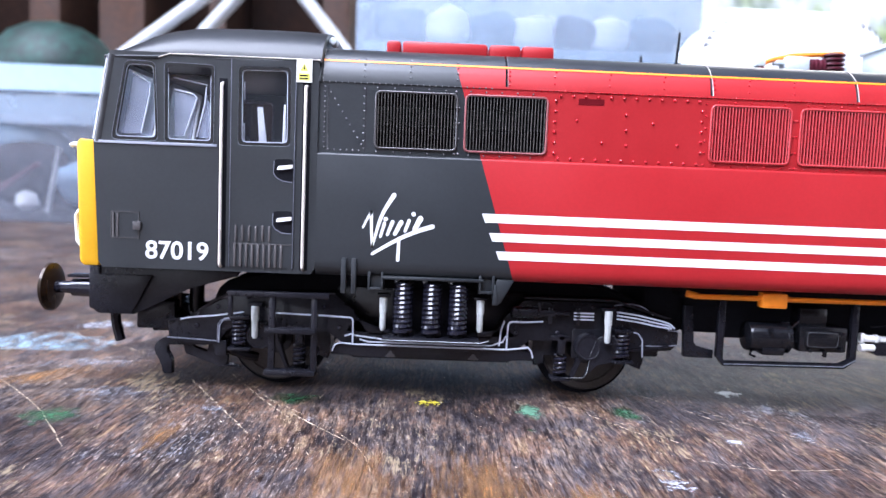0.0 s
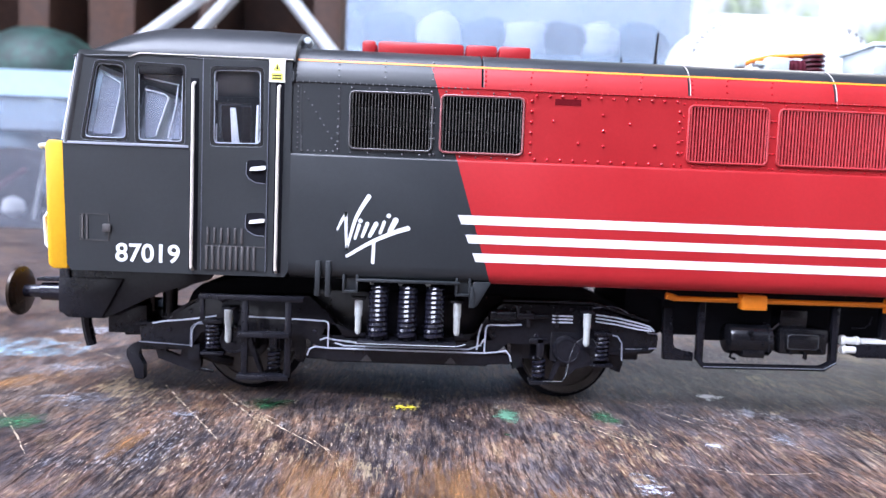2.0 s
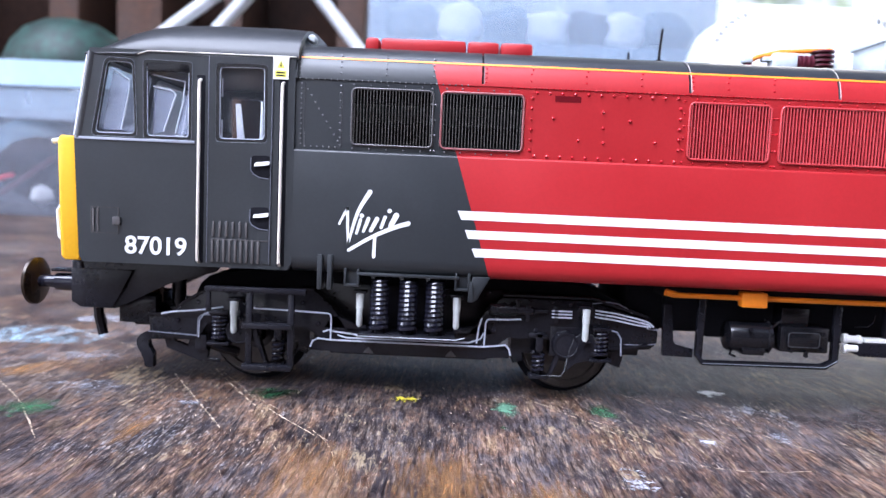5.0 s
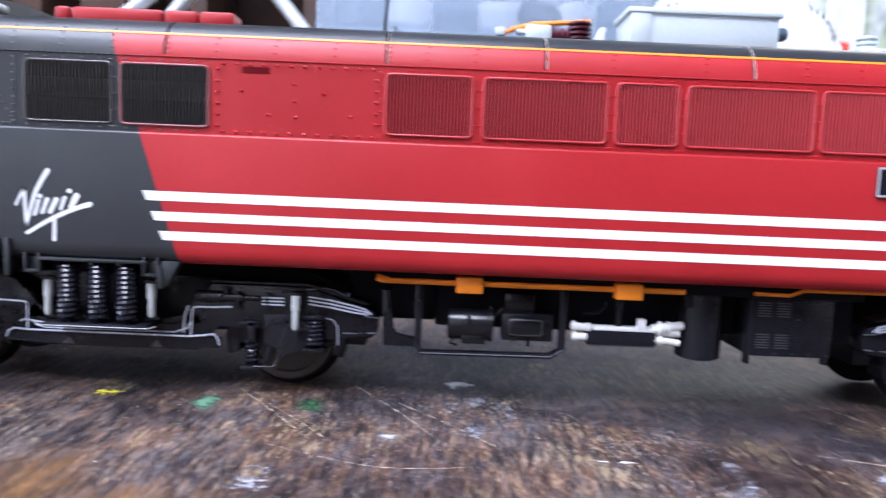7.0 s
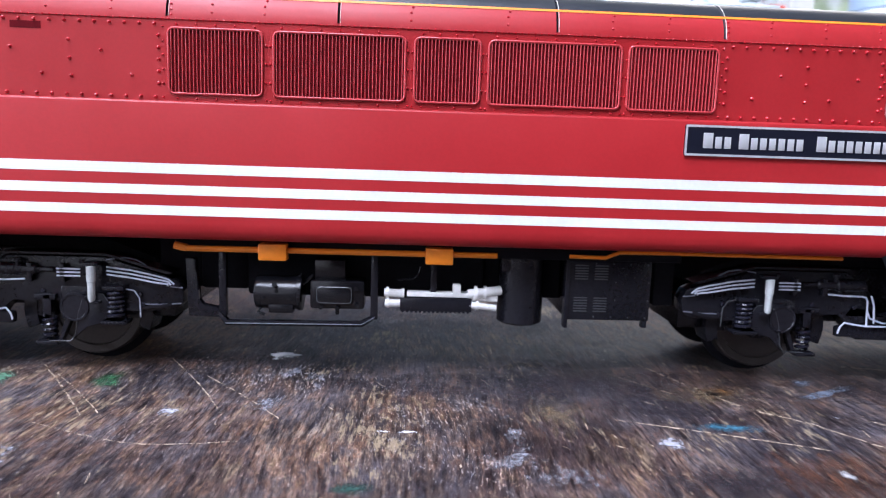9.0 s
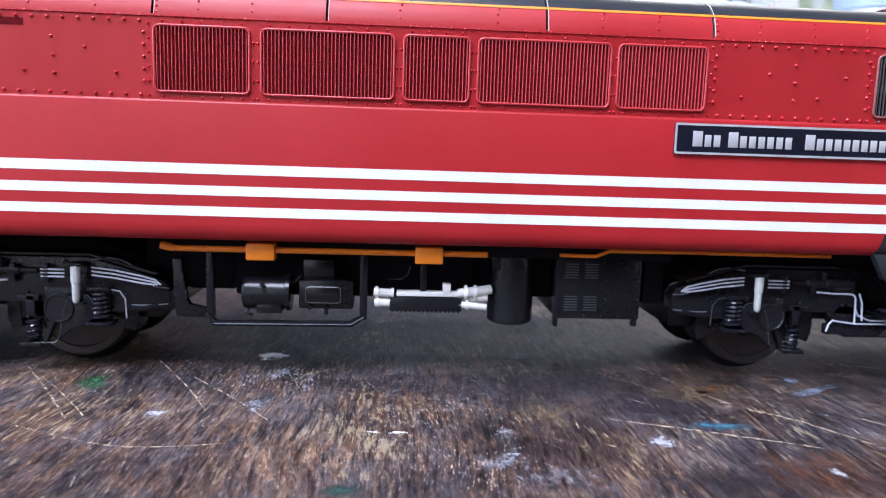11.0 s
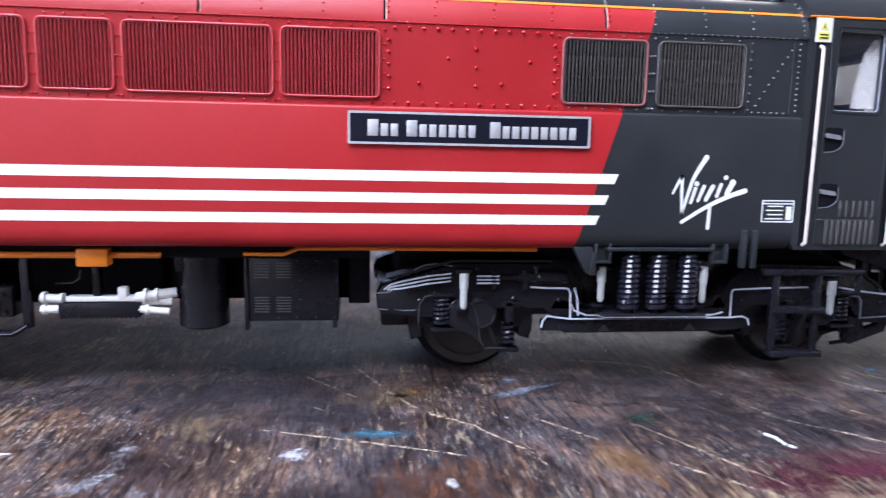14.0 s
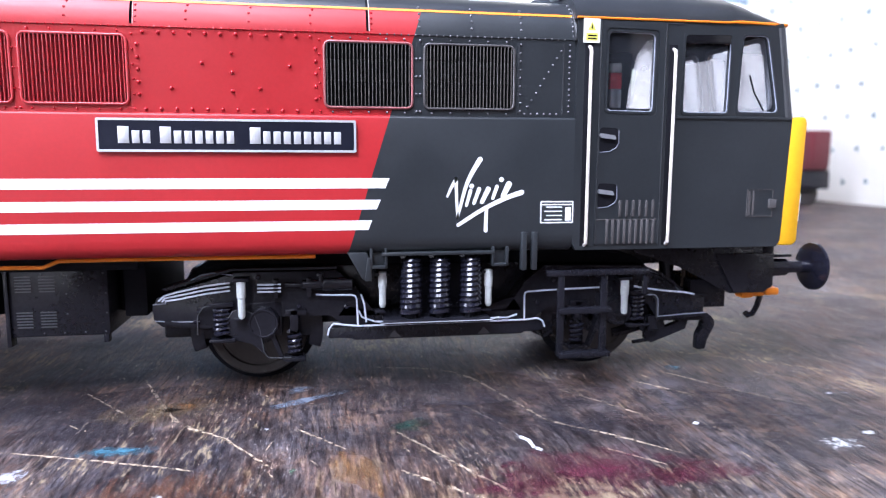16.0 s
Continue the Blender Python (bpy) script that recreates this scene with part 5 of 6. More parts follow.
tube(bm, [(22.0, -3.0, 48.2), (33.0, -3.0, 48.2)], 0.3, 6)
part("busbar", bm, ORANGE, loco)
bm = bmesh.new()
box(bm, 33.0, 45.0, -5.0, 5.0, 47.6, 49.0, 0.2)
for k in range(3):
    box(bm, 35.0, 40.5, -5.15, -4.9, 47.95 + 0.35 * k, 48.1 + 0.35 * k)
box(bm, 46.0, 52.0, -3.0, 3.0, 47.9, 49.2, 0.3)
part("pantograph_base", bm, LIGHTGREY, loco, "pale grey plate for the collector")
for x in (36.0, 43.0):
    bm = bmesh.new()
    turned(bm, (x, 0.0, 48.9), "z", [(z, r) for k in range(4) for z, r in ((0.7 * k, 0.8), (0.2 + 0.7 * k, 1.4), (0.45 + 0.7 * k, 1.4), (0.65 + 0.7 * k, 0.8))], 14)
    part("insulator", bm, LIGHTGREY, loco)
for x in (64.0, 70.5):
    bm = bmesh.new()
    turned(bm, (x, -1.0, 47.9), "z", [(z, r) for k in range(3) for z, r in ((0.7 * k, 0.8), (0.2 + 0.7 * k, 1.4), (0.45 + 0.7 * k, 1.4), (0.65 + 0.7 * k, 0.8))], 14)
    part("insulator", bm, MAROON, loco)
bm = bmesh.new()
box(bm, 72.5, 77.0, -4.0, 3.0, 47.6, 49.6, 0.3)
box(bm, 66.0, 69.0, -3.0, 2.0, 47.8, 49.4, 0.3)
part("switchgear", bm, LIGHTGREY, loco)


# ---- bogies ----
def bogie(m):
    def X(pts):
        return [(x * m, z) for x, z in pts]

    far, lift = (0.0, 0.0) if m == 1 else (1.15, 0.45)

    def deep(name, bm, mat, parent, label=""):
        """A part of the side frame, which stands 3 mm further in than it is drawn."""
        for v in bm.verts:
            v.co = (m * (1.02 * (m * v.co.x + 62) - 62 - far), v.co.y + (3.0 if v.co.y < 0 else -3.0), 28.5 + lift - 1.033 * (28.5 - v.co.z))
        return part(name, bm, mat, parent, label)

    def bars(bm, x0, x1, y0, y1, z0, z1, bev=0.12):
        box(bm, x0 * m, x1 * m, y0, y1, z0, z1, bev)

    # middle block, then side frames with their flanges, low bars and end beams
    bm = bmesh.new()
    box(bm, m * -78.6, m * -51.4, -9.3, 9.3, 7.6, 15.0, 0.3)
    frame_ob = part("bogie", bm, BLACK, loco, "black sprung bogie on four wheels")
    for near in (1, -1):
        bm = bmesh.new()
        ya, yb = near * -15.2, near * -12.4
        prism(bm, X([(-100.2, 7.0), (-100.4, 10.3), (-97.3, 10.6), (-95.5, 12.2), (-93.6, 13.4), (-91.5, 14.2), (-78.0, 14.6), (-75.5, 12.6), (-73.5, 9.2), (-57.0, 9.2), (-55.0, 12.6), (-52.5, 14.8), (-40.5, 14.8), (-33.6, 12.7), (-32.0, 12.1), (-31.4, 10.9), (-31.5, 9.4), (-32.4, 8.6), (-35.4, 8.4), (-37.8, 8.0), (-38.4, 9.6), (-51.8, 9.6), (-53.0, 8.3), (-54.4, 6.2), (-75.6, 6.2), (-77.2, 8.6), (-79.0, 9.8), (-92.4, 9.8), (-93.6, 7.2)]), ya, yb, 0.2)
        deep("side_frame", bm, BLACK, frame_ob)
        bm = bmesh.new()
        prism(bm, X([(-78.4, 8.0), (-76.6, 8.2), (-53.6, 8.2), (-51.4, 8.0), (-51.4, 6.7), (-54.0, 6.8), (-56.5, 6.4), (-65.0, 6.5), (-73.5, 6.4), (-75.6, 6.8), (-78.4, 6.7)]), near * -15.9, near * -14.9, 0.15)
        deep("low_bar", bm, BLACK, frame_ob)
    for xa, xb, low in ((-99.5, -96.0, 8.6), (-36.0, -32.6, 6.4)):
        bm = bmesh.new()
        box(bm, m * xa, m * xb, -9.6, 9.6, low, 10.6, 0.3)
        part("end_beam", bm, BLACK, frame_ob)
    for line in ([(-100.8, 10.3), (-97.2, 10.6), (-95.4, 12.2), (-93.5, 13.4), (-91.4, 14.25), (-78.0, 14.6), (-78.0, 14.85), (-91.5, 14.5), (-93.7, 13.65), (-95.6, 12.45), (-97.4, 10.85), (-100.8, 10.55)], [(-52.5, 15.0), (-40.5, 15.0), (-33.2, 12.9), (-32.6, 13.1), (-40.4, 15.25), (-52.5, 15.25)], [(-100.7, 7.75), (-93.4, 7.45), (-93.4, 7.75), (-100.7, 8.0)], [(-38.2, 8.4), (-32.8, 9.1), (-32.8, 9.4), (-38.2, 8.7)]):
        bm = bmesh.new()
        prism(bm, X(line), -15.55, -12.5)
        deep("frame_flange", bm, BLACK, frame_ob)
    # recessed panels in the low bar
    for x in (-70.4, -59.3):
        bm = bmesh.new()
        prism(bm, X([(x - 0.8, 6.6), (x + 0.8, 6.6), (x, 7.5)]), -15.98, -15.85)
        deep("gusset", bm, LOUVRE, frame_ob)
    # wheels and axles
    for xw in (-86.9, -43.0):
        at = m * (xw - 0.7 * far)
        for near in (1, -1):
            y0 = near * -9.2
            bm = bmesh.new()
            turned(bm, (at, y0, 7.3), "y", [(near * 0.35, 4.9), (near * 0.05, 5.0), (0.0, 5.9), (near * 0.25, 6.1), (near * 2.2, 6.2), (near * 2.2, 4.9)], 40)
            wh = part("wheel", bm, STEEL, frame_ob, "dark steel flanged wheel")
            bm = bmesh.new()
            turned(bm, (at, y0, 7.3), "y", [(0.0, 1.2), (0.0, 2.2), (near * 0.7, 2.4), (near * 0.8, 4.95), (near * 2.0, 4.95), (near * 2.0, 1.2)], 32)
            part("disc", bm, BLACK, wh)
            bm = bmesh.new()
            turned(bm, (at, y0, 7.3), "y", [(near * 2.0, 5.5), (near * 2.25, 7.0), (near * 2.4, 7.2), (near * 2.7, 7.2), (near * 2.9, 6.0), (near * 2.9, 1.2)], 40)
            part("flange", bm, PITCH, wh)
        for o in (-1, 1):
            bm = bmesh.new()
            arc = [(r * math.cos(radians(g)), 7.3 + r * math.sin(radians(g))) for r, g in [(6.35, -18 + 9 * k) for k in range(7)] + [(7.9, 36 - 9 * k) for k in range(7)]]
            prism(bm, [(at + o * a, c) for a, c in arc], -10.9, -7.2, 0.15)
            box(bm, at + o * 4.2, at + o * 7.4, -10.8, -9.4, 6.4, 11.5, 0.15)
            part("brake_block", bm, BLACK, frame_ob)
        bm = bmesh.new()
        tube(bm, [(at, -9.1, 7.3), (at, 9.1, 7.3)], 1.2, 12)
        part("axle", bm, STEEL, frame_ob)
        for near in (1, -1):
            bm = bmesh.new()
            turned(bm, (m * (xw - 0.8 if xw < -60 else xw - 0.9), near * -15.9, 8.9), "y", [(near * -0.5, 1.4), (near * -0.4, 1.75), (near * 0.6, 1.9), (near * 3.4, 1.9)], 24)
            box(bm, m * (xw - 3.0), m * (xw + 1.8), near * -15.3, near * -12.6, 7.2, 11.2, 0.2)
            deep("axle_box", bm, BLACK, frame_ob)
        bm = bmesh.new()
        o = 1 if xw > -60 else -1
        turned(bm, (m * (xw - 0.9), -16.45, 8.9), "y", [(0.0, 1.42), (-0.1, 1.5), (-0.1, 1.68), (0.05, 1.72)], 24)
        deep("axle_box_rim", bm, BLACK, frame_ob)
        # hanger with its small spring beside the axle box
        hx = xw + 4.2 if xw < -60 else xw - 4.4
        bm = bmesh.new()
        coil(bm, m * hx, -15.2, 4.7, 7.8, 0.72, 0.21, 4.5)
        deep("coil_spring", bm, SPRING, frame_ob)
        bm = bmesh.new()
        bars(bm, hx - 1.3, hx + 1.3, -16.3, -14.0, 4.2, 4.7)
        bars(bm, hx - 0.5, hx + 0.5, -15.9, -14.5, 7.8, 10.4)
        bars(bm, hx - 1.5, hx + 1.0, -15.9, -14.0, 9.6, 10.3)
        prism(bm, X([(hx + 1.2 * o, 4.4), (hx + 1.6 * o, 4.4), (hx + 3.6 * o, 9.2), (hx + 3.0 * o, 9.6)]), -16.1, -15.0)
        deep("spring_hanger", bm, BLACK, frame_ob)
    key = [(-47.0, 4.75), (-44.4, 4.8), (-43.9, 5.6), (-43.5, 8.2), (-42.9, 10.0), (-41.7, 10.7), (-40.5, 10.5), (-39.8, 9.4), (-39.9, 7.8), (-41.0, 6.9)]
    bm = bmesh.new()
    prism(bm, X(key[1:] + [(-42.6, 6.6)]), -16.35, -15.6, 0.05)
    plate_of = deep("axle_guard", bm, BLACK, frame_ob)
    # lighter tube stands for the sheen on the guard's edge
    bm = bmesh.new()
    tube(bm, [(m * x, -16.4, z) for x, z in key[:8]], 0.07, 5)
    deep("rim", bm, DARKSHINE, plate_of)
    for x, z in ((-96.4, 9.8), (-79.5, 12.9), (-52.0, 13.6), (-48.0, 10.6), (-36.6, 10.4), (-36.2, 9.2), (-93.6, 12.4), (-77.4, 10.2), (-53.6, 10.4), (-89.6, 13.9), (-43.4, 14.2)):
        bm = bmesh.new()
        turned(bm, (m * x, -15.2, z), "y", [(0, 0.3), (-0.3, 0.3), (-0.38, 0.2)], 6)
        deep("bolt", bm, SPRING, frame_ob)
    # three big springs under the body and their brackets
    for x in (-68.95, -65.2, -61.7) if m == 1 else (-69.35, -65.6, -62.15):
        bm = bmesh.new()
        coil(bm, m * x, -15.9, 9.5, 17.25, 1.02, 0.36, 11.5)
        part("coil_spring", bm, SPRING, frame_ob, "glossy black coil spring")
        bm = bmesh.new()
        tube(bm, [(m * x, -15.9, 9.2), (m * x, -15.9, 17.3)], 0.6, 10)
        part("spring_core", bm, PITCH, frame_ob)
    bm = bmesh.new()
    bars(bm, -71.6, -58.8, -17.2, -11.0, 8.9, 9.5, 0.15)
    prism(bm, X([(-77.0, 9.0), (-75.8, 10.8), (-74.6, 10.6), (-71.8, 9.5), (-71.8, 8.9)]), -12.2, -10.5, 0.1)
    prism(bm, X([(-53.4, 9.0), (-54.4, 10.4), (-58.8, 9.5), (-58.8, 8.9)]), -12.2, -10.5, 0.1)
    plank = part("spring_plank", bm, BLACK, frame_ob)
    bm = bmesh.new()
    tube(bm, [(m * x, -17.3, z) for x, z in ((-72.6, 9.55), (-71.7, 9.15), (-58.7, 9.15), (-57.6, 9.5))], 0.07, 6)
    part("edge_strip", bm, STEELGREY, plank)
    # brackets that hang from the body
    bm = bmesh.new()
    bars(bm, -71.8, -58.6, -17.6, -14.2, 17.15, 17.55, 0.1)
    part("spring_cap", bm, DARK, loco)
    for xa, xb in ((-73.6, -71.6), (-59.2, -57.2)):
        bm = bmesh.new()
        bars(bm, xa, xa + 0.3, -17.5, -15.0, 15.8, 18.0, 0.05)
        bars(bm, xb - 0.3, xb, -17.5, -15.0, 15.8, 18.0, 0.05)
        bars(bm, xa, xb, -17.5, -15.0, 15.7, 16.0, 0.05)
        bars(bm, xa, xb, -16.6, -15.0, 15.8, 17.8, 0.05)
        part("spring_bracket", bm, DARK, loco)
    bm = bmesh.new()
    prism(bm, X([(-56.9, 17.6), (-54.6, 17.6), (-56.3, 14.5), (-57.2, 14.3), (-57.4, 15.6)]), -17.3, -16.2, 0.1)
    prism(bm, X([(-56.6, 14.3), (-57.4, 14.3), (-57.2, 17.0), (-56.9, 17.0)]), -17.6, -16.9, 0.05)
    part("gusset_bracket", bm, DARK, loco)
    for x in (-76.7, -75.4):
        bm = bmesh.new()
        bars(bm, x - 0.32, x + 0.32, -17.9, -17.0, 15.2, 19.7, 0.08)
        part("lifting_lug", bm, DARK, loco)
    # dampers
    for x, z0, z1, lean in ((-71.6, 10.1, 14.6, 0.0), (-58.75, 10.3, 14.6, 0.0), (-88.3, 8.7, 13.0, 0.1), (-41.6, 9.7, 14.0, -0.1)):
        bm = bmesh.new()
        yy = -15.7 if -75 < x < -50 else -17.0
        turned(bm, (m * x, yy, lift * (yy > -16)), "z", [(z0, 0.25), (z0 + 0.35, 0.42), (z0 + 2.4, 0.42), (z0 + 2.45, 0.52), (z1 - 0.1, 0.52), (z1, 0.4)], 14)
        place = part if -75 < x < -50 else deep
        place("damper", bm, DAMPER, frame_ob, "pale grey damper cylinder")
        bm = bmesh.new()
        bars(bm, x - 0.9, x + 0.9, yy - 0.3, -14.5, z1 - 0.05, z1 + 0.35, 0.08)
        bars(bm, x - 0.3, x + 0.9, yy - 0.2, -14.5, z0 - 0.2, z0 + 0.1, 0.05)
        place("damper_mount", bm, BLACK, frame_ob)
    # outer primary springs
    for x in (-90.5, -39.3):
        bm = bmesh.new()
        coil(bm, m * x, -15.6, 7.3, 11.0, 0.95, 0.24, 6)
        deep("coil_spring", bm, SPRING, frame_ob)
        bm = bmesh.new()
        bars(bm, x - 1.5, x + 1.5, -16.8, -14.5, 6.9, 7.3)
        bars(bm, x - 1.3, x + 1.3, -16.7, -14.5, 11.0, 11.5)
        deep("spring_seat", bm, BLACK, frame_ob)
        # painted edge highlight, paler on the numbered end's bogie
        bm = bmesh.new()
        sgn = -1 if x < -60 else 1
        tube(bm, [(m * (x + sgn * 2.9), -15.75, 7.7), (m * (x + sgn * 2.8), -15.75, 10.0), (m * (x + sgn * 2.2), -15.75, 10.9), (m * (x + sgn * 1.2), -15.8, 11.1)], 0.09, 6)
        deep("edge_strip", bm, PALEHIGHLIGHT if m == 1 else DARKSHINE, frame_ob)
    # step ladder at the outer end
    bm = bmesh.new()
    bars(bm, -91.7, -78.5, -17.4, -16.4, 14.2, 14.9, 0.12)
    for x in (-85.9, -80.4):
        bars(bm, x - 0.42, x + 0.42, -17.2, -16.6, 4.3, 14.3, 0.1)
    for z in (9.9, 4.4):
        bars(bm, -86.7, -80.1, -17.8, -16.2, z - 0.35, z + 0.35, 0.1)
    bars(bm, -91.6, -91.0, -17.2, -16.6, 11.6, 14.3, 0.1)
    part("step_ladder", bm, BLACK, frame_ob, "black hanging step ladder")
    # pale pipes
    def pipe(*pts):
        bm = bmesh.new()
        tube(bm, [(x * m, y, z) for x, y, z in pts], 0.115, 6)
        return deep("pipe", bm, WIRE, frame_ob)

    pipe((-98.4, -15.9, 10.7), (-97.0, -15.9, 11.0), (-94.0, -15.9, 11.3), (-90.8, -15.9, 11.8), (-90.2, -15.6, 11.9))
    pipe((-86.0, -15.6, 11.9), (-80.0, -15.7, 11.8), (-75.9, -16.0, 11.7), (-75.6, -16.1, 11.55), (-75.5, -16.1, 11.2), (-75.5, -16.2, 8.3))
    pipe((-78.2, -16.1, 7.2), (-77.9, -16.1, 8.0), (-77.2, -16.1, 8.35), (-75.5, -16.1, 8.2), (-55.0, -16.2, 8.2), (-53.2, -16.2, 8.4), (-52.0, -16.2, 8.6), (-51.5, -16.2, 8.0), (-51.3, -16.2, 7.2))
    pipe((-74.6, -16.0, 8.9), (-73.4, -16.0, 8.55), (-57.0, -16.0, 8.6), (-55.4, -16.0, 9.2), (-55.0, -16.0, 10.0))
    pipe((-54.9, -16.2, 8.3), (-54.8, -16.1, 11.4), (-54.6, -16.0, 11.8), (-54.2, -15.9, 11.9), (-52.0, -15.7, 11.9), (-50.0, -15.5, 12.0))
    pipe((-55.9, -16.1, 8.6), (-55.7, -16.1, 10.8), (-55.3, -16.0, 12.0))
    if m == 1:
        pipe((-76.6, -15.9, 9.2), (-75.8, -15.9, 9.5), (-74.9, -15.9, 9.3), (-71.0, -15.9, 8.9))
    for k in range(3):
        pipe((-40.2, -15.9, 13.7 - 0.45 * k), (-37.5, -15.9, 13.4 - 0.45 * k), (-34.5, -15.9, 12.8 - 0.42 * k), (-33.0, -15.9, 12.4 - 0.3 * k), (-32.3 - 0.4 * k, -15.9, 11.8 - 0.1 * k))
        pipe((-46.0, -16.0, 13.4 - 0.42 * k), (-43.3, -16.0, 13.4 - 0.42 * k))
    # brake cylinder with its fittings
    bm = bmesh.new()
    turned(bm, (m * -54.5, -15.6, 13.2), "x", [(0, 0.5), (m * 0.2, 0.8), (m * 3.6, 0.8), (m * 3.8, 0.62), (m * 6.0, 0.62), (m * 6.2, 0.35), (m * 8.0, 0.35)], 14)
    tube(bm, [(m * -50.6, -15.8, 13.4), (m * -50.6, -15.8, 14.4)], 0.3, 8)
    turned(bm, (m * -50.6, -15.8, 14.3), "z", [(0, 0.5), (0.3, 0.5)], 10)
    for x in (-49.2, -45.4):
        bars(bm, x - 0.3, x + 0.3, -16.1, -15.0, 11.8, 14.0, 0.08)
    deep("brake_cylinder", bm, BLACK, frame_ob)
    # brake hangers and guard irons
    bm = bmesh.new()
    tube(bm, [(m * -97.0, -12.5, 8.8), (m * -95.0, -12.5, 6.8), (m * -91.0, -12.0, 5.4), (m * -89.0, -11.6, 5.0)], 0.7, 8)
    tube(bm, [(m * -94.8, -14.0, 8.8), (m * -94.0, -13.2, 7.0), (m * -92.4, -12.6, 5.8)], 0.45, 8)
    deep("brake_rigging", bm, BLACK, frame_ob)
    bm = bmesh.new()
    arm = X([(-98.8, 7.9), (-98.2, 5.8), (-93.4, 4.1), (-92.6, 4.7), (-92.4, 7.9)])
    plate(bm, arm, [X([(-97.4, 7.3), (-97.1, 6.7), (-95.3, 6.1), (-95.1, 7.0)])], lambda a, b, d: (a, -14.4 + d, b), 0.9)
    tube(bm, [(m * -93.4, -14.0, 4.5), (m * -91.0, -14.0, 4.2)], 0.28, 6)
    bars(bm, -94.1, -92.5, -15.2, -13.4, 5.8, 7.9, 0.15)
    deep("brake_arm", bm, BLACK, frame_ob)
    # grey line added as the highlight along the frame edge
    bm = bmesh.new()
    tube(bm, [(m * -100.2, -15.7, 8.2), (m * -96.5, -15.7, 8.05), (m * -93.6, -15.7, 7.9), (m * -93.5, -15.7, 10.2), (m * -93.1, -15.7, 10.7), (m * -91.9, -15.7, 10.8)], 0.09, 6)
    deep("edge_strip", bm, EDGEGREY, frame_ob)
    # more highlights of the frame edges, drawn as thin grey tubes
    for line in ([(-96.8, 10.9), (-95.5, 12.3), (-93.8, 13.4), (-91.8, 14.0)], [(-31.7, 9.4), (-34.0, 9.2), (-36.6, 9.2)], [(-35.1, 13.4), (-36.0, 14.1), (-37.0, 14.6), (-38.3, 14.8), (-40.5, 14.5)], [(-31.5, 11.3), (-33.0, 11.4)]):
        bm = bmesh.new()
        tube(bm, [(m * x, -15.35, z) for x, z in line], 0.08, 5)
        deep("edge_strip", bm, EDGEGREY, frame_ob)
    bm = bmesh.new()
    prism(bm, X(smooth_corners([(-100.2, 7.9), (-101.2, 7.8), (-102.2, 7.2), (-102.6, 6.3), (-102.2, 5.3), (-101.6, 4.5), (-101.4, 2.9), (-100.1, 2.8), (-100.2, 4.8), (-101.0, 6.2), (-100.9, 6.8), (-100.2, 7.0)], 0.3)), -14.2, -13.0, 0.12)
    tube(bm, [(m * -102.8, -13.6, 8.9), (m * -100.0, -13.6, 9.0)], 0.32, 8)
    deep("guard_iron", bm, BLACK, frame_ob, "black bent guard iron")
    bm = bmesh.new()
    bars(bm, -105.6, -100.4, -11.6, -4.0, 8.4, 12.3, 0.2)
    bars(bm, -100.6, -97.0, -9.0, -5.0, 8.6, 11.4, 0.2)
    tube(bm, [(m * -98.4, -8.5, 10.0), (m * -98.4, -8.5, 17.2)], 1.0, 12)
    part("coupling_mount", bm, BLACK, frame_ob)
    bm = bmesh.new()
    tube(bm, [(m * -100.5, -9.4, 11.0), (m * -100.5, -9.4, 13.6)], 0.3, 8)
    part("coupling_mount", bm, BRONZE, frame_ob, "dull brass pin")
    # dark transom over the bogie that hides the drive
    bm = bmesh.new()
    prism(bm, X([(-95.6, 10.0), (-95.8, 12.6), (-95.2, 14.0), (-93.8, 15.2), (-91.0, 15.7), (-86.0, 16.4), (-80.0, 17.2), (-48.0, 17.2), (-44.0, 16.6), (-40.7, 16.0), (-35.5, 14.0), (-34.6, 12.0), (-52.0, 12.0), (-80.0, 12.0)]), -9.0, 9.0, 0.3)
    part("bogie_top", bm, PITCH, frame_ob)


bogie(1)
bogie(-1)


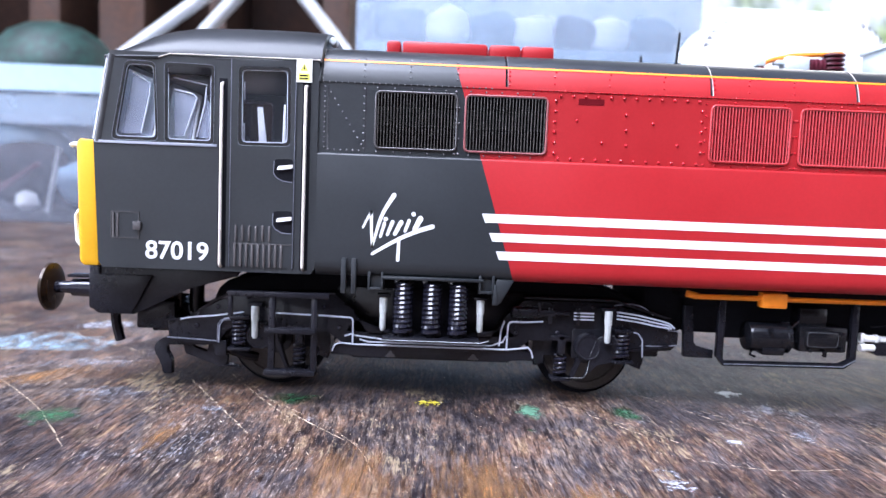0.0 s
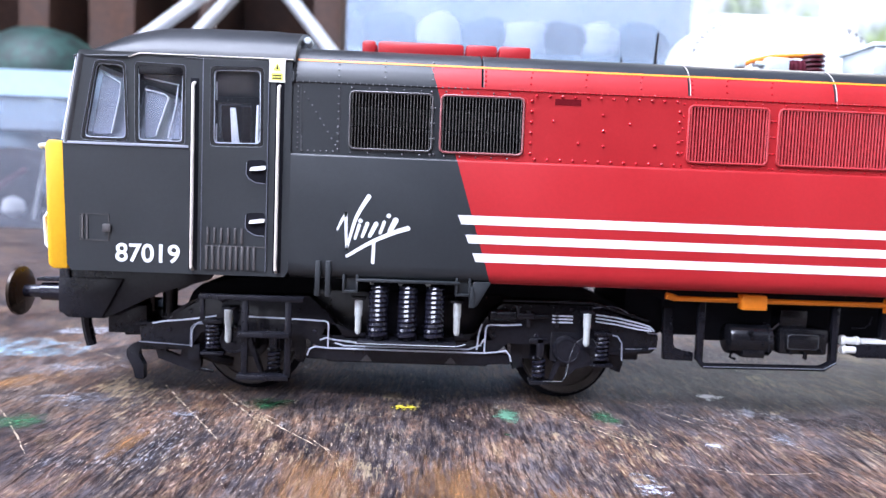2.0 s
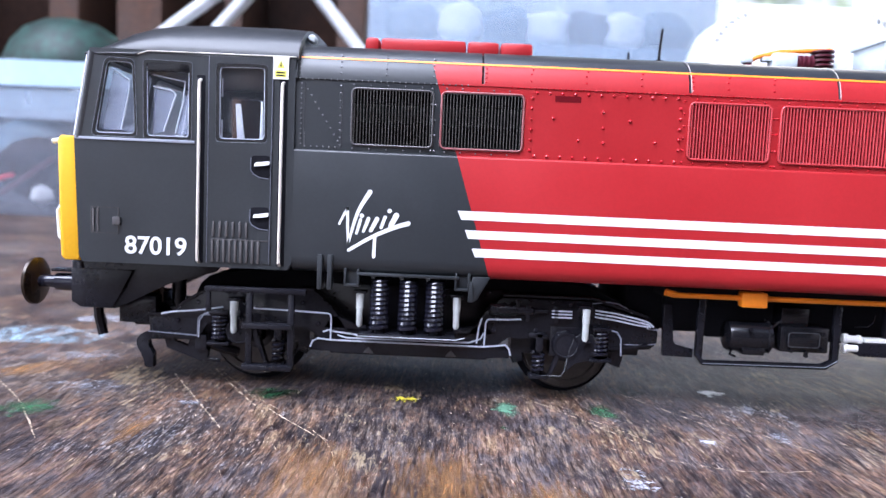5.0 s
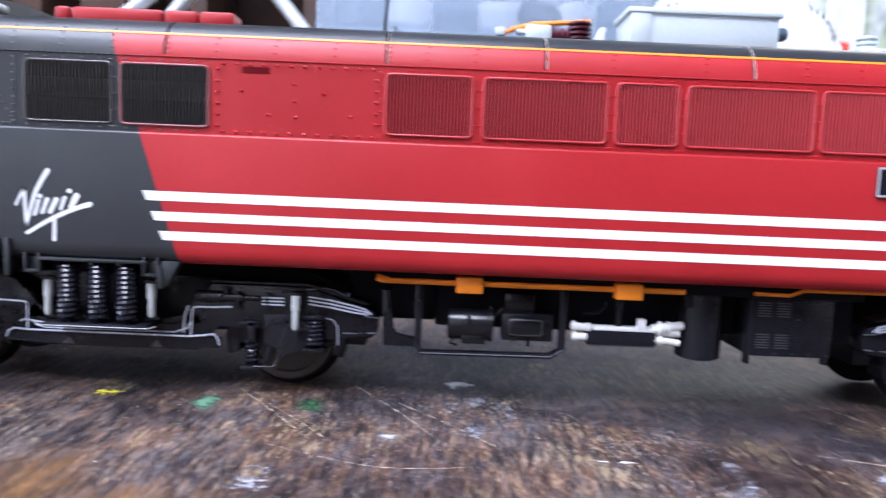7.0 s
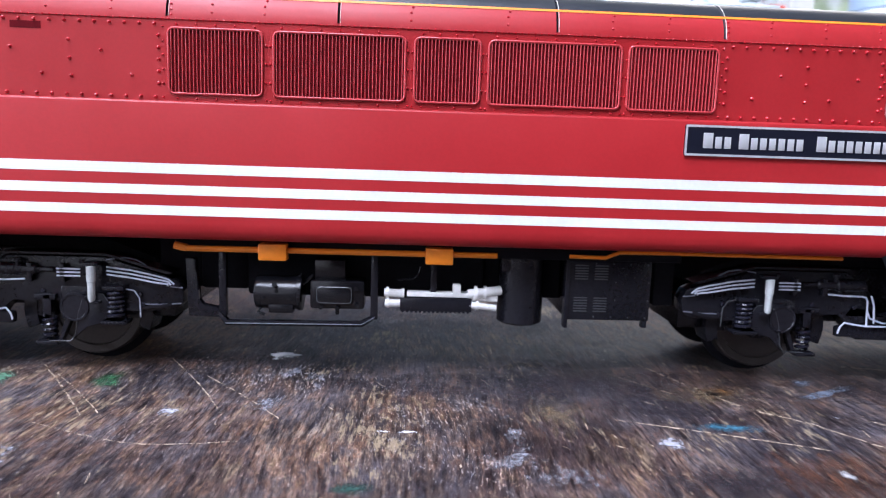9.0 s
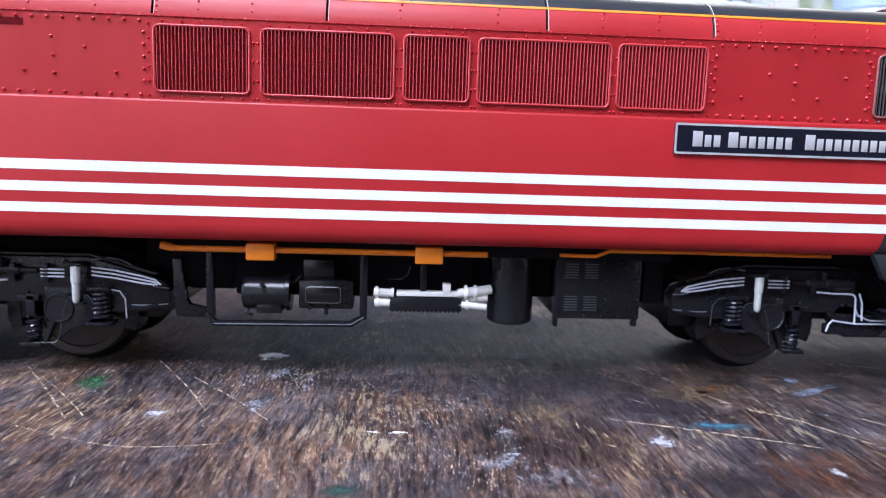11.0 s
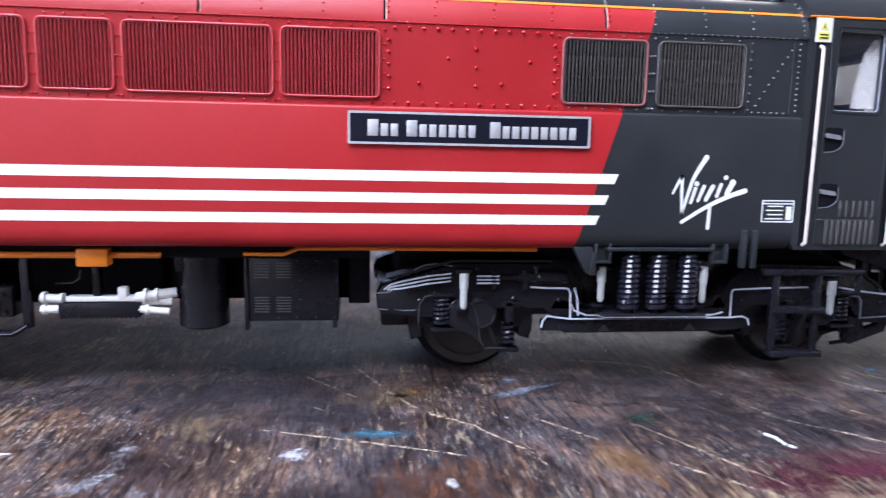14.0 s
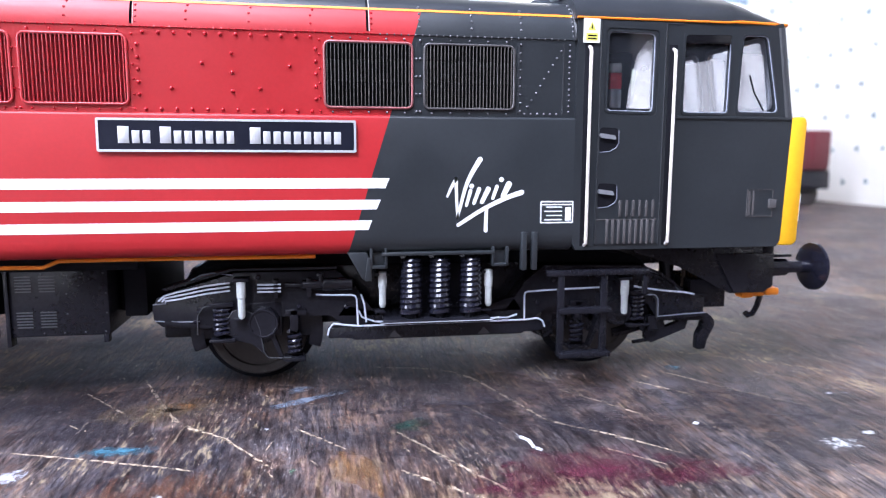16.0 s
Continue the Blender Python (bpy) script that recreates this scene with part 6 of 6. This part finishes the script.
# ---- ends: buffer beam, buffers, hoses ----
def ends(m):
    bm = bmesh.new()
    shape = [(-111.0, 17.3), (-90.8, 17.3), (-91.6, 16.2), (-98.0, 14.4), (-103.6, 11.4), (-105.2, 10.6), (-109.9, 10.6), (-111.0, 11.6)]
    for near in (1, -1):
        prism(bm, [(x * m, z) for x, z in shape], near * -13.4, near * -12.6, 0.12)
        prism(bm, [(x * m, z) for x, z in [(-111.0, 16.0), (-102.6, 16.0), (-105.4, 10.7), (-109.8, 10.7), (-111.0, 11.6)]], near * -13.9, near * -13.3, 0.15)
    box(bm, m * -111.1, m * -109.6, -13.6, 13.6, 11.2, 17.4, 0.2)
    beam = part("buffer_beam", bm, BLACK, loco, "black buffer beam with skirts")
    for near in (1, -1):
        bm = bmesh.new()
        turned(bm, (m * -110.9, near * -11.6, 13.7), "x", [(0, 1.6), (m * -0.5, 1.6), (m * -0.6, 1.25), (m * -3.2, 1.2), (m * -3.3, 0.85), (m * (-6.0 if m == 1 else -7.3), 0.85)], 20)
        part("buffer_shank", bm, SPRING, beam)
        bm = bmesh.new()
        turned(bm, (m * (-116.9 if m == 1 else -118.2), near * -11.6, 13.7), "x", [(m * 0.5, 0.8), (m * 0.2, 2.6), (0, 3.25), (m * -0.35, 3.3), (m * -0.6, 2.9), (m * -0.85, 1.6), (m * -0.9, 0.3)], 32)
        part("buffer_head", bm, BRONZE if m == 1 else SPRING, beam, "round brown buffer head" if m == 1 else "round black buffer head")
        bm = bmesh.new()
        box(bm, m * -114.5, m * -111.0, near * -12.6, near * -10.6, 15.2, 15.6, 0.1)
        part("buffer_step", bm, BLACK, beam)
    bm = bmesh.new()
    if m == 1:
        tube(bm, [(-109.8, -8.8, 11.2), (-109.6, -8.8, 9.0), (-109.0, -8.8, 7.2)], 0.55, 8)
        tube(bm, [(-109.0, -10.6, 11.2), (-108.8, -10.6, 8.8), (-108.2, -10.6, 6.4)], 0.7, 8)
    else:
        tube(bm, [(111.0, -11.2, 11.2), (111.0, -11.2, 9.6), (110.6, -11.2, 8.2), (110.0, -11.2, 7.2), (109.3, -11.2, 7.0), (109.0, -11.2, 7.4)], 0.4, 8)
    part("brake_hose", bm, BLACK, beam)
    if m == -1:
        bm = bmesh.new()
        box(bm, 107.4, 109.2, -12.6, -10.8, 9.7, 10.7, 0.3)
        box(bm, 111.0, 113.2, -12.4, -10.6, 9.9, 11.0, 0.4)
        box(bm, 109.0, 111.2, -12.0, -11.0, 9.8, 10.4, 0.15)
        part("hose_tap", bm, ORANGE, beam, "small orange hose tap")


ends(1)
ends(-1)

# ---- underframe between the bogies ----
bm = bmesh.new()
box(bm, -31.0, 31.0, -13.6, 13.6, 15.6, 17.35, 0.2)
part("underframe", bm, PITCH, loco)
bm = bmesh.new()
box(bm, -34.8, -29.4, -9.0, 9.0, 10.2, 17.3, 0.4)
part("centre_block", bm, PITCH, loco)
for x0, x1, w, z in ((-29.4, -23.5, 9.5, 10.2), (-23.5, 6.6, 9.8, 9.6), (6.6, 31.0, 8.0, 9.6)):
    bm = bmesh.new()
    box(bm, x0, x1, -w, w, z, 15.8, 0.4)
    part("centre_block", bm, PITCH, loco)
bm = bmesh.new()
tube(bm, [(-30.6, -14.6, 16.35), (-30.2, -14.6, 16.1), (-29.0, -14.6, 16.05), (7.7, -14.6, 16.1)], 0.36, 10)
tube(bm, [(-31.0, -14.6, 16.4), (-29.6, -14.6, 16.1)], 0.46, 10)
op = part("conduit", bm, ORANGE, loco, "orange conduit pipe under the body")
for x in (-21.0, -1.05):
    bm = bmesh.new()
    box(bm, x, x + 3.35, -15.5, -13.8, 14.9, 16.9, 0.18)
    part("junction_box", bm, ORANGE, op, "orange junction box")
bm = bmesh.new()
tube(bm, [(16.7, -14.2, 16.2), (21.2, -14.2, 16.15), (22.9, -14.2, 16.85), (30.0, -14.3, 16.9), (51.0, -14.4, 16.85)], 0.24, 8)
part("conduit", bm, ORANGE, loco, "thin orange conduit with a crank")
bm = bmesh.new()
for x, w in ((-25.6, 0.45), (-7.2, 0.45)):
    box(bm, x - w, x + w, -13.9, -12.9, 7.6, 15.8, 0.1)
prism(bm, [(-26.2, 7.9), (-25.2, 6.6), (-8.5, 6.7), (-7.0, 7.8), (-7.0, 8.3), (-8.9, 7.25), (-25.0, 7.1), (-25.8, 8.3)], -14.2, -13.2, 0.08)
prism(bm, [(-30.1, 7.3), (-30.4, 14.5), (-29.2, 14.5), (-28.9, 9.4), (-28.4, 8.7), (-26.0, 8.4), (-26.0, 7.2)], -12.6, -11.6, 0.1)
part("hanger_frame", bm, BLACK, loco)
# highlight along the hanger's lower edge, put in as a tube
bm = bmesh.new()
tube(bm, [(-25.2, -14.3, 6.9), (-8.7, -14.3, 7.05), (-7.1, -14.3, 8.0)], 0.06, 6)
part("frame_edge", bm, EDGEGREY, loco)
bm = bmesh.new()
turned(bm, (-21.9, -12.6, 10.6), "x", [(0, 1.4), (0.2, 1.95), (0.6, 2.1), (5.2, 2.1), (5.3, 2.25), (5.8, 2.25), (5.9, 1.8)], 24)
box(bm, -20.0, -17.0, -14.4, -11.0, 8.3, 9.4, 0.15)
for k in range(3):
    turned(bm, (-20.6 + 1.6 * k, -14.6, 10.2 + 0.9 * (k % 2)), "y", [(0, 0.22), (-0.2, 0.22)], 8)
for k in range(7):
    g = radians(80 + 26 * k)
    turned(bm, (-16.35, -12.6 + 2.27 * math.cos(g), 10.6 + 2.27 * math.sin(g)), "y", [(0.1, 0.13), (-0.16, 0.13), (-0.2, 0.06)], 6)
tube(bm, [(-19.2, -14.4, 11.8), (-19.2, -14.9, 11.9)], 0.3, 8)
tube(bm, [(-21.0, -13.4, 8.9), (-21.4, -13.6, 8.2), (-20.6, -13.6, 7.9)], 0.18, 6)
tube(bm, [(-16.2, -13.0, 11.6), (-15.4, -13.2, 12.2), (-14.8, -13.4, 12.9)], 0.2, 6)
part("compressor", bm, SATINBLACK, loco, "black compressor drum")
bm = bmesh.new()
box(bm, -15.0, -8.4, -14.2, -10.5, 8.9, 12.4, 0.3)
box(bm, -14.2, -9.8, -14.6, -14.0, 9.6, 11.8, 0.25)
box(bm, -14.6, -10.8, -13.2, -10.5, 12.2, 14.8, 0.2)
for x, z in ((-13.6, 9.2), (-11.6, 9.0), (-9.4, 11.6), (-9.2, 9.4), (-11.6, 8.6)):
    turned(bm, (x, -14.4, z), "y", [(0, 0.28), (-0.3, 0.28)], 8)
cbx = part("compressor_box", bm, SATINBLACK, loco)
# edge sheen of the box, drawn as a lighter tube
bm = bmesh.new()
line = rounded(-14.1, -9.9, 9.75, 11.7, 0.45)
tube(bm, [(a, -14.62, c) for a, c in line + line[:2]], 0.05, 5)
part("rim", bm, DARKSHINE, cbx)
# silver pipework with its black resistor
bm = bmesh.new()
box(bm, -4.0, 4.9, -13.5, -10.3, 8.7, 10.4, 0.12)
for k in range(16):
    box(bm, -3.8 + 0.54 * k, -3.5 + 0.54 * k, -13.65, -13.4, 8.6, 8.95)
rs = part("resistor", bm, BLACK, loco, "black ribbed resistor under the body")
for pts, r in (([(-6.0, -12.9, 10.9), (-3.6, -12.9, 10.8)], 0.5), ([(-5.9, -13.1, 9.6), (-4.0, -13.1, 9.6)], 0.48), ([(4.4, -12.9, 10.9), (6.2, -12.7, 11.1), (8.6, -11.9, 11.3)], 0.6), ([(4.6, -13.1, 9.6), (8.0, -12.9, 9.2)], 0.42), ([(4.6, -12.3, 10.3), (8.2, -12.1, 10.3)], 0.5)):
    bm = bmesh.new()
    tube(bm, pts, r, 10)
    part("silver_pipe", bm, SILVER, rs, "bright silver pipe")
for x, y, z, r in ((-5.6, -12.9, 10.9, 0.72), (-3.7, -12.9, 10.8, 0.66), (-5.5, -13.1, 9.6, 0.62), (5.4, -12.8, 11.0, 0.95), (6.6, -12.6, 11.1, 0.85), (5.6, -13.0, 9.5, 0.66)):
    bm = bmesh.new()
    turned(bm, (x, y, z), "x", [(-0.2, r * 0.7), (-0.18, r), (0.18, r), (0.2, r * 0.7)], 16)
    part("pipe_flange", bm, SILVER, rs)
bm = bmesh.new()
box(bm, -3.2, 4.6, -13.4, -11.9, 10.5, 11.1, 0.15)
box(bm, 2.5, 3.5, -13.5, -12.3, 10.9, 12.2, 0.15)
part("silver_bar", bm, SILVER, rs, "bright silver bar")
bm = bmesh.new()
box(bm, -0.3, 0.5, -13.1, -11.9, 10.6, 15.6, 0.1)
tube(bm, [(-1.6, -12.7, 14.2), (-1.8, -12.7, 13.2), (-2.6, -12.7, 12.6), (-4.4, -12.7, 12.5)], 0.14, 6)
part("bracket", bm, BLACK, loco)
bm = bmesh.new()
turned(bm, (11.4, -10.2, 6.9), "z", [(0, 2.4), (0.3, 2.9), (9.3, 2.9), (9.9, 2.4)], 28)
box(bm, 8.6, 9.8, -12.6, -10.0, 13.8, 16.4, 0.2)
tank = part("air_tank", bm, BLACK, loco, "upright black air tank")
bm = bmesh.new()
turned(bm, (12.2, -13.2, 14.5), "y", [(0, 0.3), (0.25, 0.3)], 10)
part("bolt_hole", bm, PITCH, tank)
bm = bmesh.new()
box(bm, 16.9, 27.5, -13.1, 10.0, 8.0, 15.6, 0.15)
box(bm, 16.6, 17.05, -13.4, -12.0, 7.0, 15.8, 0.05)
box(bm, 26.7, 27.3, -13.0, -12.0, 7.1, 8.2, 0.05)
eb = part("equipment_box", bm, BLACK, loco, "black louvred equipment box under the body")
bm = bmesh.new()
for x in (17.7, 20.2):
    for zz in (13.2, 9.1):
        for k in range(6):
            z = zz + 0.34 * k
            prism(bm, [(x, z), (x + 1.75, z), (x + 1.7, z + 0.16), (x + 0.05, z + 0.16)], -13.28, -13.05)
for k in range(4):
    for z in (8.4, 15.2):
        rivet(bm, 20.4 + 2.2 * k, -13.1, z, 0.12, 0.1)
for z in (10.6, 12.9):
    rivet(bm, 27.2, -13.1, z, 0.12, 0.1)
    rivet(bm, 23.0, -13.1, z, 0.12, 0.1)
part("louvres", bm, LOUVRE, eb, "grey louvre slots")
bm = bmesh.new()
box(bm, 28.6, 31.2, -11.0, 11.0, 9.6, 16.0, 0.2)
part("equipment_box", bm, PITCH, loco)


# ---- things behind on the table ----
def clear_box(name, x0, x1, y0, y1, h, label, rim_mat, wall_mat):
    t = thing(name, (x0 + x1) / 2, (y0 + y1) / 2, 0, label, "storage box")
    a, b = (x1 - x0) / 2, (y1 - y0) / 2
    bm = bmesh.new()
    for d in ((-a, a, -b, -b + 2), (-a, a, b - 2, b), (-a, -a + 2, -b + 2, b - 2), (a - 2, a, -b + 2, b - 2)):
        box(bm, *d, 0.5, h, 0.4)
        part("wall", bm, wall_mat, t)
        bm = bmesh.new()
    box(bm, -a + 2, a - 2, -b + 2, b - 2, 0.5, 2.5)
    part("base", bm, wall_mat, t)
    bm = bmesh.new()
    plate(bm, [(p[0], p[1]) for p in rounded(-a - 4, a + 4, -b - 4, b + 4, 9)], [rounded(-a + 2, a - 2, -b + 2, b - 2, 7)], lambda p, q, d: (p, q, h - 16 + d), 16)
    part("rim", bm, rim_mat, t)
    return t, a, b


def lump(parent, name, x, y, z, sx, sy, sz, mat, seed):
    rng = random.Random(seed)
    bm = bmesh.new()
    bmesh.ops.create_icosphere(bm, subdivisions=3, radius=1.0)
    ph = [rng.uniform(0, 6) for _ in range(3)]
    for v in bm.verts:
        k = 1 + 0.10 * math.sin(4 * v.co.x + ph[0]) + 0.08 * math.sin(5 * v.co.y + ph[1]) + 0.08 * math.sin(6 * v.co.z + ph[2])
        v.co = Vector((x + v.co.x * sx * k, y + v.co.y * sy * k, z + v.co.z * sz * k))
    return part(name, bm, mat, parent, angle=80)


left_box, a, b = clear_box("storage_box", -470, -262, 336, 500, 98, "translucent storage box with odd coloured things in it", BLUEPLASTIC, SMOKEBOX)
for k, (x, y, z, s, mat) in enumerate(((-50, -20, 22, 24, GREYBLUE), (10, -20, 28, 30, BROWN), (62, -30, 24, 24, STACKBLUE), (-14, -62, 12, 9, LABELYELLOW), (-60, -66, 10, 7, GREENGLAZE), (70, 20, 36, 30, BROWN), (-20, 30, 40, 34, GREYBLUE), (34, -62, 10, 8, WHITEPLASTIC))):
    lump(left_box, "contents", x, y, z + 3, s, s * 0.8, s * 0.8, mat, k)
for p0, p1, mat in (((12, -70, 14), (46, -68, 38), WAGONRED), ((-40, -70, 8), (20, -70, 26), BOTTLERED), ((50, -66, 6), (60, -70, 48), PALEMETAL)):
    bm = bmesh.new()
    tube(bm, [p0, p1], 1.6, 8)
    part("contents", bm, mat, left_box, "thin stick among the contents")
bm = bmesh.new()
plate(bm, rounded(-a - 3, a + 3, -b - 3, b + 3, 8), [rounded(-a + 2, a - 2, -b + 2, b - 2, 6)], lambda p, q, d: (p, q, 62 + d), 20)
part("collar", bm, CLEARBOX, left_box, "pale blue translucent collar under the rim")
bowl = thing("green_bowl", -352, 430, 98, "green glazed dome standing on the storage box", "bowl")
bm = bmesh.new()
turned(bm, (0, 0, 0), "z", [(0, 44), (4, 46), (14, 45), (26, 40), (36, 32), (43, 20), (46, 8), (46.5, 2)], 32)
part("dome", bm, GREENGLAZE, bowl)

stand = thing("folding_stand", -217, 522, 0, "pale metal folding stand with spread legs", "stand")
for p0, p1 in (((-301, 0, 5), (0, 0, 235)), ((192, 0, 5), (0, 0, 235)), ((-195, 1, 5), (10, 1, 235))):
    bm = bmesh.new()
    tube(bm, [p0, p1], 6.0, 12)
    part("leg", bm, PALEMETAL, stand)
    bm = bmesh.new()
    turned(bm, p0, "z", [(-5, 6.5), (-4, 7.5), (2, 7.5), (3, 6)], 12)
    part("foot", bm, BLACK, stand)
bm = bmesh.new()
turned(bm, (0, 0, 229), "z", [(0, 10), (4, 13), (16, 13), (20, 9), (120, 8)], 16)
part("head", bm, PALEMETAL, stand)

bin_thing, a, b = clear_box("storage_box", -132, 150, 470, 505, 290, "tall translucent blue storage box half full", BLUEPLASTIC, CLEARBOX)
bm = bmesh.new()
box(bm, -a + 4, a - 4, -b + 4, b - 4, 4, 152, 4)
part("contents", bm, STACKBLUE, bin_thing, "pale blue stack inside")
for k, (x, mat) in enumerate(((-88, GREYBLUE), (-55, WHITEPLASTIC), (-22, GREYBLUE), (5, WHITEPLASTIC), (32, BROWN), (58, WHITEPLASTIC), (86, GREYBLUE))):
    lump(bin_thing, "contents", x * 1.2, 0, 166, 22, 13, 17, mat, 20 + k)

tub = thing("white_tub", 132, 300, 0, "white rounded plastic tub", "tub")
bm = bmesh.new()
prism(bm, rounded(-54, 54, 0, 134, 24, 8), -21, 21, 7)
part("body", bm, WHITEPLASTIC, tub)
bm = bmesh.new()
prism(bm, rounded(-38, 38, 132, 138, 2.5, 4), -14, 14, 1.5)
part("lid", bm, WHITEPLASTIC, tub, "flat white lid set into the top")
carton = thing("red_carton", 243, 400, 0, "small bright orange-red carton", "box")
bm = bmesh.new()
box(bm, -9, 9, -9, 9, 0, 132, 1.5)
part("body", bm, CARTONRED, carton)
bm = bmesh.new()
box(bm, -9.6, 9.6, -9.6, 9.6, 120, 138, 1.5)
part("lid", bm, CARTONRED, carton)
jar = thing("white_jar", 322, 380, 0, "white plastic jar with a pale lid", "jar")
bm = bmesh.new()
turned(bm, (0, 0, 0), "z", [(0, 36), (3, 40), (118, 40), (130, 30), (134, 24)], 28)
part("body", bm, WHITEPLASTIC, jar)
bm = bmesh.new()
turned(bm, (0, 0, 133), "z", [(0, 27), (1, 28), (17, 28), (18, 26)], 28)
part("lid", bm, BLUEPLASTIC, jar)
cupboard = thing("cupboard", -520, 900, -750, "dark brown wooden cupboard with upright posts", "cupboard")
bm = bmesh.new()
box(bm, -430, 330, 60, 80, 0, 1500, 2)
part("back", bm, BROWN, cupboard)
for x, w in ((-420, 26), (-250, 14), (-60, 20), (40, 30), (165, 12), (320, 18)):
    bm = bmesh.new()
    box(bm, x - w, x + w, -70, 60, 0, 1500, 3)
    part("post", bm, POSTBROWN, cupboard)
for z in (0, 640, 1480):
    bm = bmesh.new()
    box(bm, -436, 336, -60, 58, z, z + 20, 2)
    part("shelf", bm, POSTBROWN, cupboard)

# perforated white panel across the end of the table
panel = thing("perforated_basket", 372, 330, 0, "tall white plastic basket with small triangular holes", "basket")
for d in ((0, 1.6, -190, 180), (1.6, 190, -190, -188.4), (1.6, 190, 178.4, 180)):
    bm = bmesh.new()
    box(bm, *d, 0, 300, 0.3)
    part("wall", bm, THINPLASTIC, panel)
bm = bmesh.new()
rng = random.Random(5)
for i in range(18):
    for j in range(14):
        y, z = -176 + 20 * i + 10 * (j % 2) + rng.uniform(-1.5, 1.5), 14 + 20 * j + rng.uniform(-1.5, 1.5)
        s = rng.uniform(1.5, 2.3) * rng.choice((-1, 1))
        vs = [bm.verts.new((-0.15, y + q, z + r)) for q, r in ((-s, 0), (s * 0.8, -abs(s)), (s * 0.8, abs(s)))]
        bm.faces.new(vs)
part("perforation", bm, HOLEBLUE, panel, "small blue-grey triangular holes", kind="stuff")

# another model wagon
wagon = thing("model_wagon", 318, 285, 0, "dull red model wagon with black underframe", "model wagon")
bm = bmesh.new()
box(bm, -60, 25, -16, 16, 21, 44, 1.5)
box(bm, 12, 15, -16.6, -15.5, 26, 43, 0.3)
part("body", bm, WAGONRED, wagon)
bm = bmesh.new()
box(bm, -58, 27, -14, 14, 10, 21, 0.8)
box(bm, -50, 19, -10, 10, 5, 10, 0.8)
part("underframe", bm, BLACK, wagon)
for x in (-47, -33, 2, 16):
    bm = bmesh.new()
    for s in (-1, 1):
        turned(bm, (x, s * 9, 7), "y", [(-1.2, 6), (-1.0, 7), (0.4, 7), (0.6, 6.2), (1.2, 6.2)], 20)
    tube(bm, [(x, -9, 7), (x, 9, 7)], 1.0, 8)
    part("wheelset", bm, STEEL, wagon)
